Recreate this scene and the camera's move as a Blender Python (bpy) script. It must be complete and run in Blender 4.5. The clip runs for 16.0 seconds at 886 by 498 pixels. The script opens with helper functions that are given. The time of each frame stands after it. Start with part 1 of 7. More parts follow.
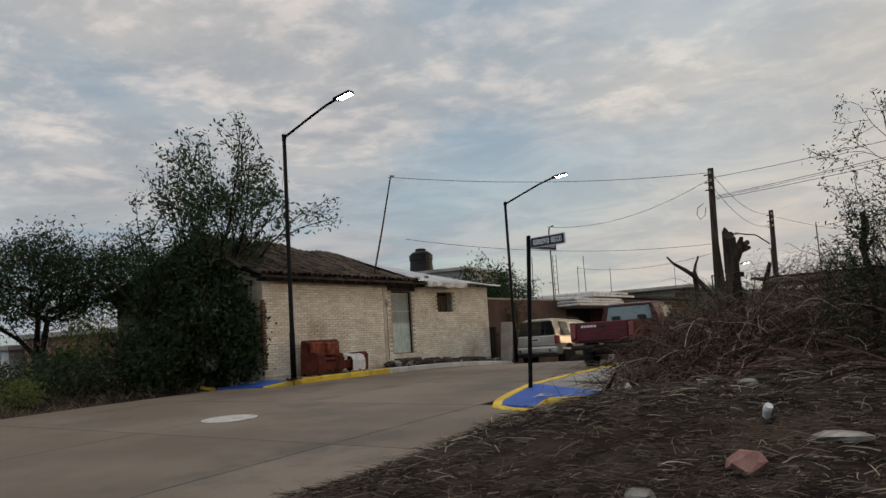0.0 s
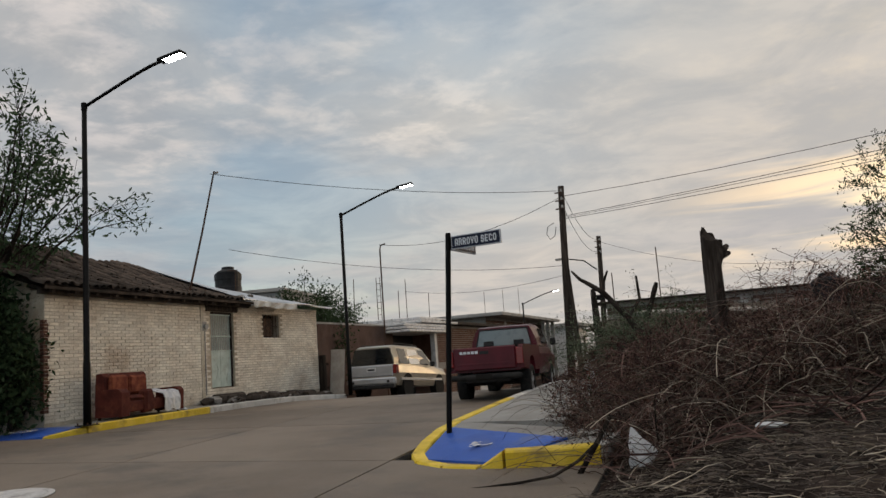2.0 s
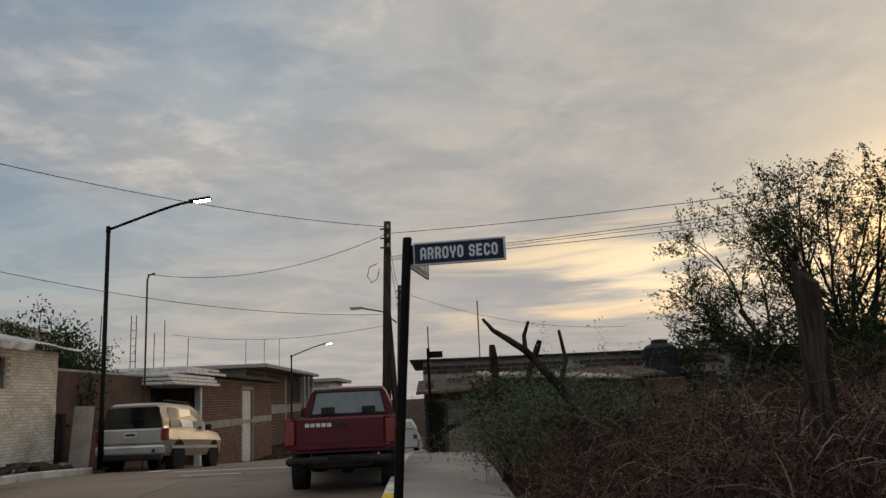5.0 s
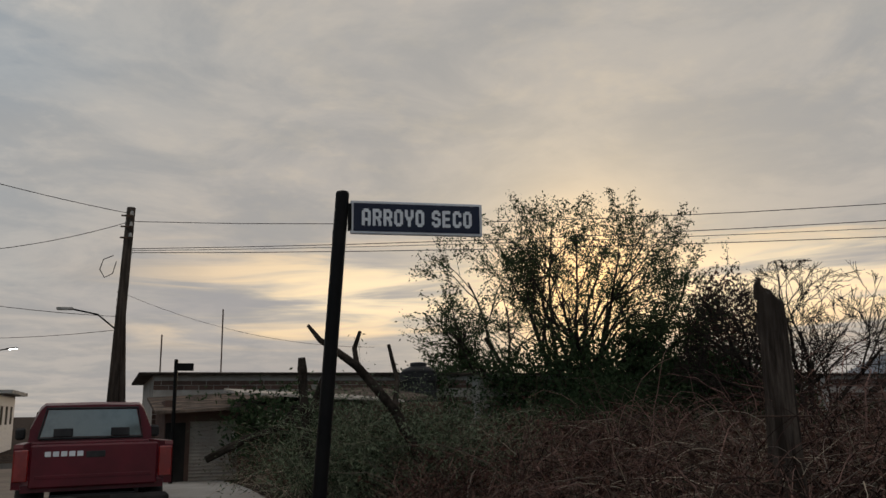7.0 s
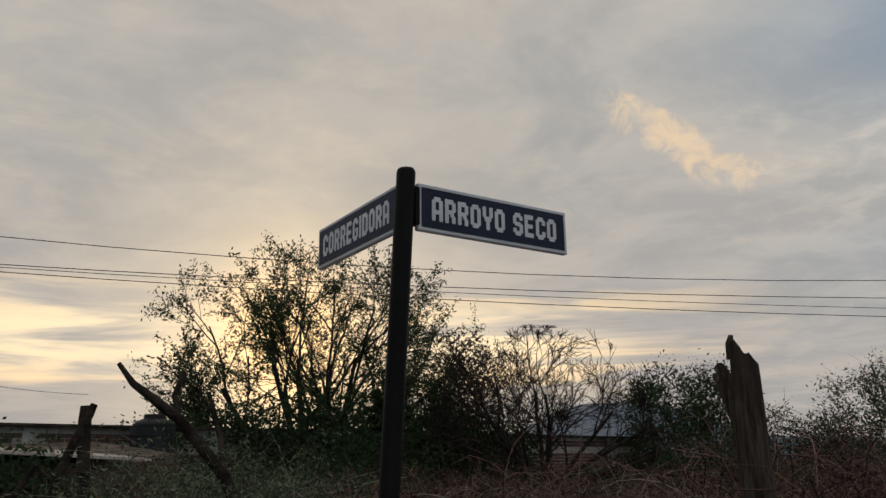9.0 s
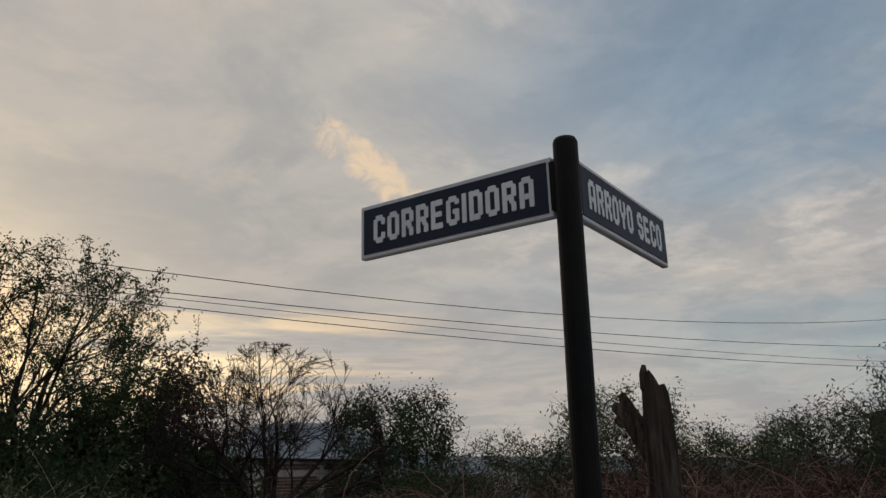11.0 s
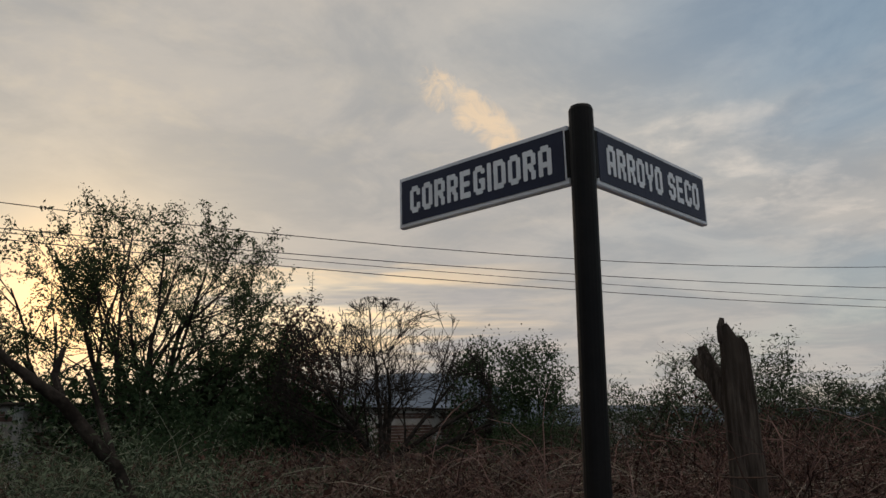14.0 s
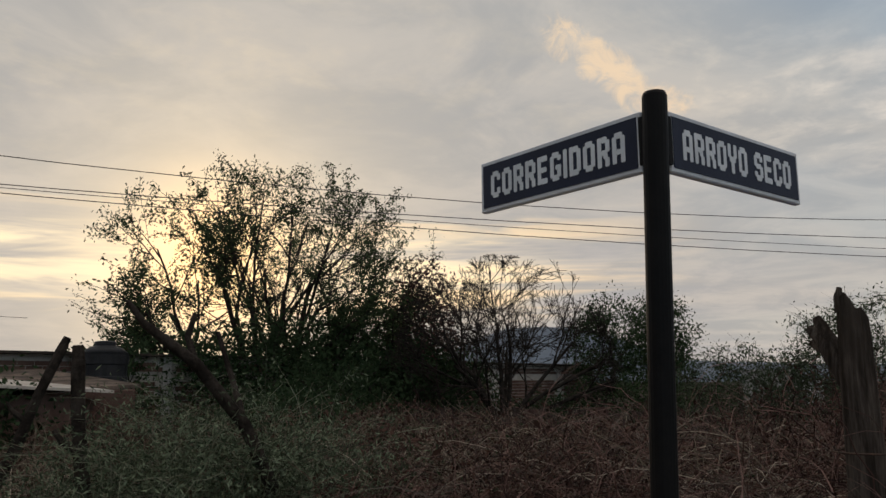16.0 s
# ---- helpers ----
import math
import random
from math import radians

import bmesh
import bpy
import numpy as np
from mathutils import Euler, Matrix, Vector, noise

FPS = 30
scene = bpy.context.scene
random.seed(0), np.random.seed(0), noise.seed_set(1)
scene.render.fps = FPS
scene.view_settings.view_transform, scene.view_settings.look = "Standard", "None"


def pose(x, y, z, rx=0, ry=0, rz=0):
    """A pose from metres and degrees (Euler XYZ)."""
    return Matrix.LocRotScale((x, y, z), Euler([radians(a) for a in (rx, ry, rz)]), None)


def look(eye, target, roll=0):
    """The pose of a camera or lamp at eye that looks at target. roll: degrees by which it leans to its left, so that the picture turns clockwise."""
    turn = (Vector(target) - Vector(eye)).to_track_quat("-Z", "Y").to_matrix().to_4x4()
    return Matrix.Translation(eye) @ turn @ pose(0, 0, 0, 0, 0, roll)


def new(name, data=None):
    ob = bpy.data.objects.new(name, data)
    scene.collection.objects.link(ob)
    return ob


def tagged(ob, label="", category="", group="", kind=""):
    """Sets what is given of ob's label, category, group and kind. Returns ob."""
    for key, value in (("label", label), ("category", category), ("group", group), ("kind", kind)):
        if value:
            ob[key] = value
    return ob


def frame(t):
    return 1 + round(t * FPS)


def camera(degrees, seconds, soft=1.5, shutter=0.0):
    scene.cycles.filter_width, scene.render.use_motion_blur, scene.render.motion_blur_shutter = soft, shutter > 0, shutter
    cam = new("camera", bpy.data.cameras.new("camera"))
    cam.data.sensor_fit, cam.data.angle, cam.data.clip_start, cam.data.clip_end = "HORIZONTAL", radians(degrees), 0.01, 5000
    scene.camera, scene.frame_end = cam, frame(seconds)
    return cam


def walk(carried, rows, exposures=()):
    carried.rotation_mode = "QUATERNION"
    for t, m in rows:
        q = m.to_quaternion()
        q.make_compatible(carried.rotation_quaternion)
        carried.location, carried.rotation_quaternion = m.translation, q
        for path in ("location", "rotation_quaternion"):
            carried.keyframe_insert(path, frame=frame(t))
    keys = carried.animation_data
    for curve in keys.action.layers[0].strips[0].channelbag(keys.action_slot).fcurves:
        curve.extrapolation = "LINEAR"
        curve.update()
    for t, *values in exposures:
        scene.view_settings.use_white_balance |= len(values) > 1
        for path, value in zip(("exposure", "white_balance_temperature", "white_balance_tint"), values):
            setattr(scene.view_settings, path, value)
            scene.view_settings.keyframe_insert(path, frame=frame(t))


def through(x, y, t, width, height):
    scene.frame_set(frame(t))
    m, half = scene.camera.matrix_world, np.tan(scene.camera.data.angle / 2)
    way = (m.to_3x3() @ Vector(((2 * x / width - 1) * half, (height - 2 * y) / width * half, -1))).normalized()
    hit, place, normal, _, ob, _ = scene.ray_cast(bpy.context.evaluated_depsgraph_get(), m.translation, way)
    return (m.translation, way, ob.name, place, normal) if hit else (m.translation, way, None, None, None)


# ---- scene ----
cam = camera(58.8, 16.0)
METRES, EYE, TILT, LEAN, TURN = 16.0, 1.6, 0.0, 0.0, 44.3
PATH = [
    (0, (0.365, 0.06, 1.688), (-1.041, 1.462, 1.927), -3.7),
    (0.5, (-0.637, 0.341, 1.764), (-1.974, 1.805, 2.032), -3.9),
    (1, (-1.516, 0.654, 1.805), (-2.778, 2.187, 2.046), -3.1),
    (1.5, (-2.383, 1.125, 1.778), (-3.49, 2.776, 1.994), -3.6),
    (2, (-3.264, 1.634, 1.811), (-4.23, 3.363, 2.086), -4.2),
    (2.5, (-4.148, 2.089, 1.925), (-5.091, 3.822, 2.252), -4.7),
    (3, (-4.852, 2.59, 1.974), (-5.766, 4.339, 2.302), -4.3),
    (3.5, (-5.505, 3.173, 2.055), (-6.354, 4.95, 2.404), -3.0),
    (4, (-6.038, 3.785, 2.15), (-6.607, 5.67, 2.501), -3.4),
    (4.2, (-6.233, 4.025, 2.167), (-6.731, 5.93, 2.518), -3.7),
    (6.3, (-8.083, 5.953, 2.26), (-8.094, 7.913, 2.659), 0.6),
    (6.5, (-8.248, 6.136, 2.261), (-8.146, 8.094, 2.66), 0.3),
    (7, (-8.623, 6.668, 2.3), (-8.244, 8.591, 2.699), -1.0),
    (7.5, (-8.986, 7.098, 2.32), (-8.457, 8.983, 2.728), -0.5),
    (8, (-9.248, 7.524, 2.336), (-8.572, 9.354, 2.775), -0.9),
    (8.5, (-9.48, 7.972, 2.388), (-8.569, 9.682, 2.883), -1.9),
    (9, (-9.773, 8.455, 2.409), (-8.723, 10.076, 2.93), -0.7),
    (9.5, (-10.07, 8.944, 2.444), (-8.806, 10.405, 2.961), 0.8),
    (10, (-10.255, 9.396, 2.471), (-8.83, 10.696, 2.998), 1.0),
    (10.2, (-10.284, 9.555, 2.497), (-8.83, 10.82, 3.03), 0.4),
    (12.3, (-10.343, 10.225, 2.563), (-8.622, 11.073, 3.128), -2.9),
    (12.5, (-10.322, 10.194, 2.543), (-8.631, 11.095, 3.116), -2.4),
    (13, (-10.336, 10.049, 2.539), (-8.741, 11.123, 3.09), -1.4),
    (13.5, (-10.286, 9.859, 2.548), (-8.755, 11.06, 3.01), -1.9),
    (14, (-10.266, 9.71, 2.561), (-8.834, 11.035, 3.002), -1.4),
    (14.5, (-10.261, 9.565, 2.56), (-8.918, 10.989, 2.971), -0.0),
    (15, (-10.221, 9.526, 2.617), (-8.929, 10.998, 3.019), -0.2),
    (15.5, (-10.199, 9.529, 2.627), (-8.936, 11.04, 2.976), -0.2),
    (16, (-10.217, 9.537, 2.648), (-9.003, 11.092, 2.98), -0.3),
]
walk(cam, [(t, look(eye, target, roll)) for t, eye, target, roll in PATH],
     exposures=[(0.0, 0.25), (1.5, 0.36), (2.0, 0.26), (2.5, 0.1), (4.0, 0.0), (6.5, -0.16), (9.0, -0.08), (12.5, -0.1), (16.0, 0.05)])

# ---- sky and light ----
SUN_AZ, SUN_EL = 21.5, 8.0            # degrees right of +y, above the horizon
_a, _e = radians(SUN_AZ), radians(SUN_EL)
SUN_DIR = Vector((math.sin(_a) * math.cos(_e), math.cos(_a) * math.cos(_e), math.sin(_e)))


class Nodes:
    """Short-hand for a node tree."""

    def __init__(self, tree):
        self.t = tree

    def add(self, kind, **values):
        n = self.t.nodes.new(kind)
        for k, v in values.items():
            if k in ("operation", "blend_type", "data_type", "sky_type", "sun_disc", "sun_elevation", "sun_rotation", "noise_dimensions",
                     "air_density", "dust_density", "ozone_density", "vector_type", "feature", "bands_direction", "wave_type"):
                setattr(n, k, v)
        return n

    def link(self, a, b):
        self.t.links.new(a, b)

    def val(self, socket, v):
        if hasattr(v, "is_linked"):
            self.t.links.new(v, socket)
        else:
            socket.default_value = v

    def math(self, op, a, b=0.0, c=0.0, clamp=False):
        n = self.t.nodes.new("ShaderNodeMath")
        n.operation, n.use_clamp = op, clamp
        for s, v in zip(n.inputs, (a, b, c)):
            self.val(s, v)
        return n.outputs[0]

    def vmath(self, op, a, b=(0, 0, 0), scale=None):
        n = self.t.nodes.new("ShaderNodeVectorMath")
        n.operation = op
        self.val(n.inputs[0], a)
        if op == "SCALE":
            self.val(n.inputs["Scale"], scale)
        else:
            self.val(n.inputs[1], b)
        return n.outputs["Value" if op in ("DOT_PRODUCT", "LENGTH") else "Vector"]

    def noise(self, vec, scale, detail=3.0, rough=0.55, distort=0.0):
        n = self.t.nodes.new("ShaderNodeTexNoise")
        if vec is not None:
            self.link(vec, n.inputs["Vector"])
        n.inputs["Scale"].default_value, n.inputs["Detail"].default_value = scale, detail
        n.inputs["Roughness"].default_value, n.inputs["Distortion"].default_value = rough, distort
        return n.outputs["Fac"]

    def smooth(self, x, lo, hi, to_lo=0.0, to_hi=1.0):
        n = self.t.nodes.new("ShaderNodeMapRange")
        n.interpolation_type = "SMOOTHSTEP"
        for name, v in (("Value", x), ("From Min", lo), ("From Max", hi), ("To Min", to_lo), ("To Max", to_hi)):
            self.val(n.inputs[name], v)
        return n.outputs["Result"]

    def mix(self, f, a, b, blend="MIX"):
        n = self.t.nodes.new("ShaderNodeMix")
        n.data_type, n.blend_type = "RGBA", blend
        self.val(n.inputs[0], f)
        self.val(n.inputs[6], (*a, 1) if isinstance(a, tuple) and len(a) == 3 else a)
        self.val(n.inputs[7], (*b, 1) if isinstance(b, tuple) and len(b) == 3 else b)
        return n.outputs[2]


world = bpy.data.worlds.new("dusk")
scene.world = world
world.use_nodes = True
world.node_tree.nodes.clear()
W = Nodes(world.node_tree)
coord = W.t.nodes.new("ShaderNodeTexCoord").outputs["Generated"]
aim = W.vmath("NORMALIZE", coord)
parts_of = W.t.nodes.new("ShaderNodeSeparateXYZ")
W.link(aim, parts_of.inputs[0])
up = parts_of.outputs["Z"]
sky = W.add("ShaderNodeTexSky", sky_type="NISHITA", sun_disc=False, sun_elevation=radians(SUN_EL), sun_rotation=radians(SUN_AZ))
# the cloud deck lies on a plane overhead
lift = W.math("ADD", W.math("MAXIMUM", up, 0.0), 0.10)
deck = W.t.nodes.new("ShaderNodeCombineXYZ")
W.link(W.math("DIVIDE", parts_of.outputs["X"], lift), deck.inputs[0])
W.link(W.math("DIVIDE", parts_of.outputs["Y"], lift), deck.inputs[1])
near_sun = W.vmath("DOT_PRODUCT", aim, tuple(SUN_DIR))
broad = W.noise(deck.outputs[0], 0.55, 4, 0.5, 0.3)
puffs = W.math("ADD", W.math("MULTIPLY", W.noise(deck.outputs[0], 4.3, 7, 0.60, 0.35), 0.70), W.math("MULTIPLY", W.noise(deck.outputs[0], 10.0, 5, 0.55, 0.2), 0.30))
warm = W.smooth(near_sun, 0.66, 1.0)
mild = W.smooth(near_sun, 0.30, 0.78)
glow = W.math("POWER", W.math("MAXIMUM", near_sun, 0.0), 48.0)
veil = W.mix(warm, W.mix(mild, (0.245, 0.335, 0.415), (0.385, 0.41, 0.425)), (0.505, 0.474, 0.435))
thick = W.smooth(broad, 0.36, 0.66)
veil = W.mix(thick, veil, W.mix(warm, W.mix(mild, (0.375, 0.378, 0.385), (0.53, 0.505, 0.465)), (0.455, 0.435, 0.415)))
lit = W.mix(warm, W.mix(mild, (0.60, 0.555, 0.53), (0.80, 0.725, 0.64)), (0.82, 0.68, 0.48))
tops = W.math("MULTIPLY", W.math("MULTIPLY", W.smooth(puffs, 0.45, 0.66), W.smooth(broad, 0.34, 0.60)), W.smooth(up, 0.10, 0.28))
veil = W.mix(W.math("MULTIPLY", tops, W.smooth(warm, 0.0, 0.55, 0.82, 0.25)), veil, lit)
# gaps of clear sky away from the sun
clear = W.math("MULTIPLY", W.smooth(broad, 0.56, 0.38), W.smooth(near_sun, 0.90, 0.50))
blue = W.mix(1.0, W.vmath("SCALE", sky.outputs[0], scale=0.10), (0.06, 0.10, 0.155), "ADD")
veil = W.mix(W.math("MULTIPLY", clear, 0.72), veil, blue)
# warm haze towards the horizon on the sunset side
haze = W.math("MULTIPLY", W.smooth(up, 0.42, 0.08), W.smooth(near_sun, 0.15, 0.75))
veil = W.mix(W.math("MULTIPLY", haze, 0.55), veil, (0.50, 0.45, 0.41))
# mottled underside of the deck
mottle = W.noise(deck.outputs[0], 1.9, 6, 0.62, 0.5)
veil = W.mix(1.0, veil, W.mix(W.smooth(mottle, 0.36, 0.64), (0.88, 0.90, 0.925), (1.11, 1.085, 1.055)), "MULTIPLY")
# lit streaks low over the sunset
wide = W.t.nodes.new("ShaderNodeCombineXYZ")
for i, (s, k) in enumerate((("X", 3.0), ("Y", 3.0), ("Z", 34.0))):
    W.link(W.math("MULTIPLY", parts_of.outputs[s], k), wide.inputs[i])
bands = W.noise(wide.outputs[0], 1.0, 4, 0.6, 0.6)
low = W.math("MULTIPLY", W.smooth(up, 0.055, 0.10), W.smooth(up, 0.235, 0.15))
streak = W.math("MULTIPLY", W.math("MULTIPLY", W.smooth(bands, 0.46, 0.66), low), W.smooth(near_sun, 0.80, 0.97))
bars = W.math("MULTIPLY", W.math("MULTIPLY", W.smooth(bands, 0.50, 0.38), low), W.smooth(near_sun, 0.72, 0.95))
veil = W.mix(W.math("MULTIPLY", bars, 0.55), veil, (0.40, 0.385, 0.395))
veil = W.mix(W.math("MULTIPLY", streak, 0.95), veil, (1.28, 0.92, 0.52))
dim = W.math("MULTIPLY", W.smooth(up, 0.10, 0.02), W.smooth(near_sun, 0.75, 0.95))
veil = W.mix(W.math("MULTIPLY", dim, 0.55), veil, (0.36, 0.34, 0.34))
veil = W.mix(W.math("MULTIPLY", glow, 0.62, clamp=True), veil, (1.12, 0.90, 0.60))
# the bright bank of cloud that the sun stands behind
belt = W.math("MULTIPLY", W.smooth(up, 0.085, 0.135), W.smooth(up, 0.205, 0.150))
belt = W.math("MULTIPLY", W.math("MULTIPLY", belt, W.smooth(near_sun, 0.885, 0.985)), W.smooth(bands, 0.34, 0.56))
veil = W.mix(W.math("MULTIPLY", belt, 0.85), veil, (1.22, 0.98, 0.64))
core = W.math("POWER", W.math("MAXIMUM", near_sun, 0.0), 260.0)
veil = W.mix(W.math("MULTIPLY", core, 0.95, clamp=True), veil, (1.95, 1.30, 0.60))
# one small lit wisp high to the right of the sunset
wisp_at = Vector((0.716, 0.577, 0.372)).normalized()
side = wisp_at.cross(Vector((0, 0, 1))).normalized()
rise_ = side.cross(wisp_at).normalized()
along, across = (side * 0.74 - rise_ * 0.67), (side * 0.67 + rise_ * 0.74)
wa = W.math("DIVIDE", W.vmath("DOT_PRODUCT", aim, tuple(along)), 0.098)
wb = W.math("DIVIDE", W.math("ADD", W.vmath("DOT_PRODUCT", aim, tuple(across)), W.math("MULTIPLY", W.math("SUBTRACT", W.noise(aim, 9.0, 3, 0.5, 0.3), 0.5), 0.07)), 0.025)
round_ = W.math("SUBTRACT", 1.0, W.math("ADD", W.math("MULTIPLY", wa, wa), W.math("MULTIPLY", wb, wb)))
wisp = W.math("MULTIPLY", W.smooth(W.math("ADD", round_, W.math("MULTIPLY", W.math("SUBTRACT", W.noise(aim, 30.0, 7, 0.68, 0.8), 0.5), 4.2)), -0.4, 1.2), W.smooth(near_sun, 0.3, 0.6))
veil = W.mix(W.math("MULTIPLY", wisp, 0.70), veil, (0.95, 0.70, 0.45))
# overcast is brightest overhead; the unseen sky there and behind is raised as fill
bright = W.math("ADD", W.smooth(up, 0.50, 0.95, 1.0, 2.3), W.smooth(near_sun, 0.0, -0.6, 0.0, 0.45))
background = W.t.nodes.new("ShaderNodeBackground")
# the unseen sky overhead gets an added warm tint to warm the light below
veil = W.mix(W.smooth(up, 0.45, 0.85), veil, W.mix(1.0, veil, (1.20, 1.0, 0.84), "MULTIPLY"))
W.link(W.vmath("SCALE", veil, scale=bright), background.inputs["Color"])
background.inputs["Strength"].default_value = 1.0
W.link(background.outputs[0], W.t.nodes.new("ShaderNodeOutputWorld").inputs[0])

sun = new("sun", bpy.data.lights.new("sun", "SUN"))
sun.data.energy, sun.data.angle, sun.data.color = 0.5, radians(14), (1.0, 0.72, 0.45)
sun.matrix_world = look(SUN_DIR * 100, (0, 0, 0))


# ---- materials ----
def mat(name, c1, c2, scale=8.0, fine=None, fine_amount=0.25, rough=0.8, metal=0.0, bump=0.3, bump_scale=60.0, spec=0.2, each=0.0, stretch=(1, 1, 1), edge=(0.38, 0.64), stain=None, stain_scale=0.7):
    """A rough surface: two colours in broad patches, a fine grain, relief, and a little change from piece to piece."""
    m = bpy.data.materials.new(name)
    m.use_nodes = True
    n = Nodes(m.node_tree)
    b = m.node_tree.nodes["Principled BSDF"]
    tc = m.node_tree.nodes.new("ShaderNodeTexCoord").outputs["Object"]
    if stretch != (1, 1, 1):
        tc = n.vmath("MULTIPLY", tc, stretch)
    patch = n.smooth(n.noise(tc, scale, 4, 0.6), *edge)
    col = n.mix(patch, c1, c2)
    grain = n.noise(tc, fine or scale * 9, 3, 0.6)
    col = n.mix(1.0, col, n.mix(grain, tuple([1 - fine_amount * 1.4] * 3), tuple([1 + fine_amount * 1.4] * 3)), "MULTIPLY")
    if stain:
        spot = m.node_tree.nodes.new("ShaderNodeNewGeometry").outputs["Position"]
        dirt = n.smooth(n.noise(spot, stain_scale, 5, 0.65), 0.50, 0.70)
        col = n.mix(n.math("MULTIPLY", dirt, 0.75), col, stain)
    if each:
        isle = m.node_tree.nodes.new("ShaderNodeNewGeometry").outputs["Random Per Island"]
        col = n.vmath("SCALE", col, scale=n.smooth(isle, 0, 1, 1 - each, 1 + each))
        rnd = m.node_tree.nodes.new("ShaderNodeObjectInfo").outputs["Random"]
        f = n.smooth(rnd, 0, 1, 1 - each, 1 + each)
        col = n.vmath("SCALE", col, scale=f)
    n.link(col, b.inputs["Base Color"])
    b.inputs["Roughness"].default_value, b.inputs["Metallic"].default_value = rough, metal
    b.inputs["Specular IOR Level"].default_value = spec
    if bump:
        bm = m.node_tree.nodes.new("ShaderNodeBump")
        bm.inputs["Strength"].default_value, bm.inputs["Distance"].default_value = bump, 0.02
        n.link(n.noise(tc, bump_scale, 4, 0.6), bm.inputs["Height"])
        n.link(bm.outputs[0], b.inputs["Normal"])
    return m


def leaf_mat(name, c1, c2, through=0.35):
    m = bpy.data.materials.new(name)
    m.use_nodes = True
    n = Nodes(m.node_tree)
    b = m.node_tree.nodes["Principled BSDF"]
    rnd = m.node_tree.nodes.new("ShaderNodeNewGeometry").outputs["Random Per Island"]
    col = n.mix(n.math("POWER", rnd, 1.8), c1, c2)
    n.link(col, b.inputs["Base Color"])
    b.inputs["Roughness"].default_value, b.inputs["Specular IOR Level"].default_value = 0.85, 0.04
    t = m.node_tree.nodes.new("ShaderNodeBsdfTranslucent")
    n.link(col, t.inputs[0])
    mx = m.node_tree.nodes.new("ShaderNodeMixShader")
    mx.inputs[0].default_value = through
    n.link(b.outputs[0], mx.inputs[1])
    n.link(t.outputs[0], mx.inputs[2])
    n.link(mx.outputs[0], m.node_tree.nodes["Material Output"].inputs[0])
    return m


def glass_mat(name, tint, rough=0.05):
    m = bpy.data.materials.new(name)
    m.use_nodes = True
    b = m.node_tree.nodes["Principled BSDF"]
    b.inputs["Base Color"].default_value = (*tint, 1)
    b.inputs["Roughness"].default_value, b.inputs["Specular IOR Level"].default_value = rough, 0.8
    b.inputs["Transmission Weight"].default_value = 0.55
    return m


def glow_mat(name, colour, strength):
    m = bpy.data.materials.new(name)
    m.use_nodes = True
    b = m.node_tree.nodes["Principled BSDF"]
    b.inputs["Base Color"].default_value = (*colour, 1)
    b.inputs["Emission Color"].default_value = (*colour, 1)
    b.inputs["Emission Strength"].default_value = strength
    return m


M_CONCRETE = mat("road_concrete", (0.155, 0.124, 0.096), (0.203, 0.166, 0.131), 0.35, 45, 0.16, 0.72, bump=0.25, bump_scale=90, each=0.07, stain=(0.105, 0.092, 0.08), stain_scale=0.55)
M_WALK = mat("pavement_concrete", (0.24, 0.23, 0.21), (0.30, 0.29, 0.27), 0.8, 50, 0.16, 0.8, each=0.06, stain=(0.22, 0.2, 0.18))
M_YELLOW = mat("kerb_yellow", (0.62, 0.43, 0.03), (0.72, 0.52, 0.07), 3, 40, 0.15, 0.6, stain=(0.20, 0.15, 0.08), stain_scale=2.2, each=0.08)
M_KERB = mat("kerb_white", (0.50, 0.49, 0.46), (0.62, 0.61, 0.58), 2, 40, 0.15, 0.7, stain=(0.28, 0.26, 0.23), stain_scale=1.8, each=0.08)
M_BLUE = mat("ramp_blue", (0.022, 0.075, 0.34), (0.035, 0.105, 0.42), 1.5, 60, 0.15, 0.5, stain=(0.11, 0.14, 0.27), stain_scale=1.6)
M_WHITEPAINT = mat("white_paint", (0.54, 0.53, 0.52), (0.66, 0.65, 0.64), 4, 60, 0.16, 0.6, stain=(0.26, 0.25, 0.25), stain_scale=5)
M_LID = mat("worn_lid_paint", (0.46, 0.44, 0.42), (0.56, 0.54, 0.52), 5, 60, 0.2, 0.75, stain=(0.16, 0.14, 0.12), stain_scale=3.2)
M_SOIL = mat("soil", (0.016, 0.012, 0.010), (0.054, 0.041, 0.034), 1.6, 24, 0.55, 0.95, bump=1.0, bump_scale=14, spec=0.03, stain=(0.075, 0.046, 0.034), stain_scale=0.22)
M_JOINT = mat("joint_tar", (0.03, 0.03, 0.03), (0.055, 0.05, 0.045), 6, 60, 0.2, 0.9)
M_BRICKWHITE = mat("limewashed_brick", (0.72, 0.645, 0.535), (0.86, 0.80, 0.685), 1.3, 30, 0.24, 0.9, bump=1.0, bump_scale=24, each=0.10, stain=(0.44, 0.33, 0.235), stain_scale=0.85)
M_MORTAR = mat("limewash_mortar", (0.37, 0.31, 0.235), (0.56, 0.50, 0.40), 0.9, 30, 0.22, 0.95, bump=0.8, bump_scale=26, stain=(0.34, 0.25, 0.17), stain_scale=1.1)
M_BRICK = mat("red_brick", (0.110, 0.056, 0.040), (0.160, 0.088, 0.064), 2.5, 30, 0.2, 0.92, each=0.16, stain=(0.20, 0.12, 0.09), stain_scale=1.2)
M_BRICKFAR = mat("brown_brick", (0.085, 0.050, 0.040), (0.12, 0.075, 0.060), 1.2, 30, 0.2, 0.95, each=0.14, stain=(0.085, 0.06, 0.05), stain_scale=0.8)
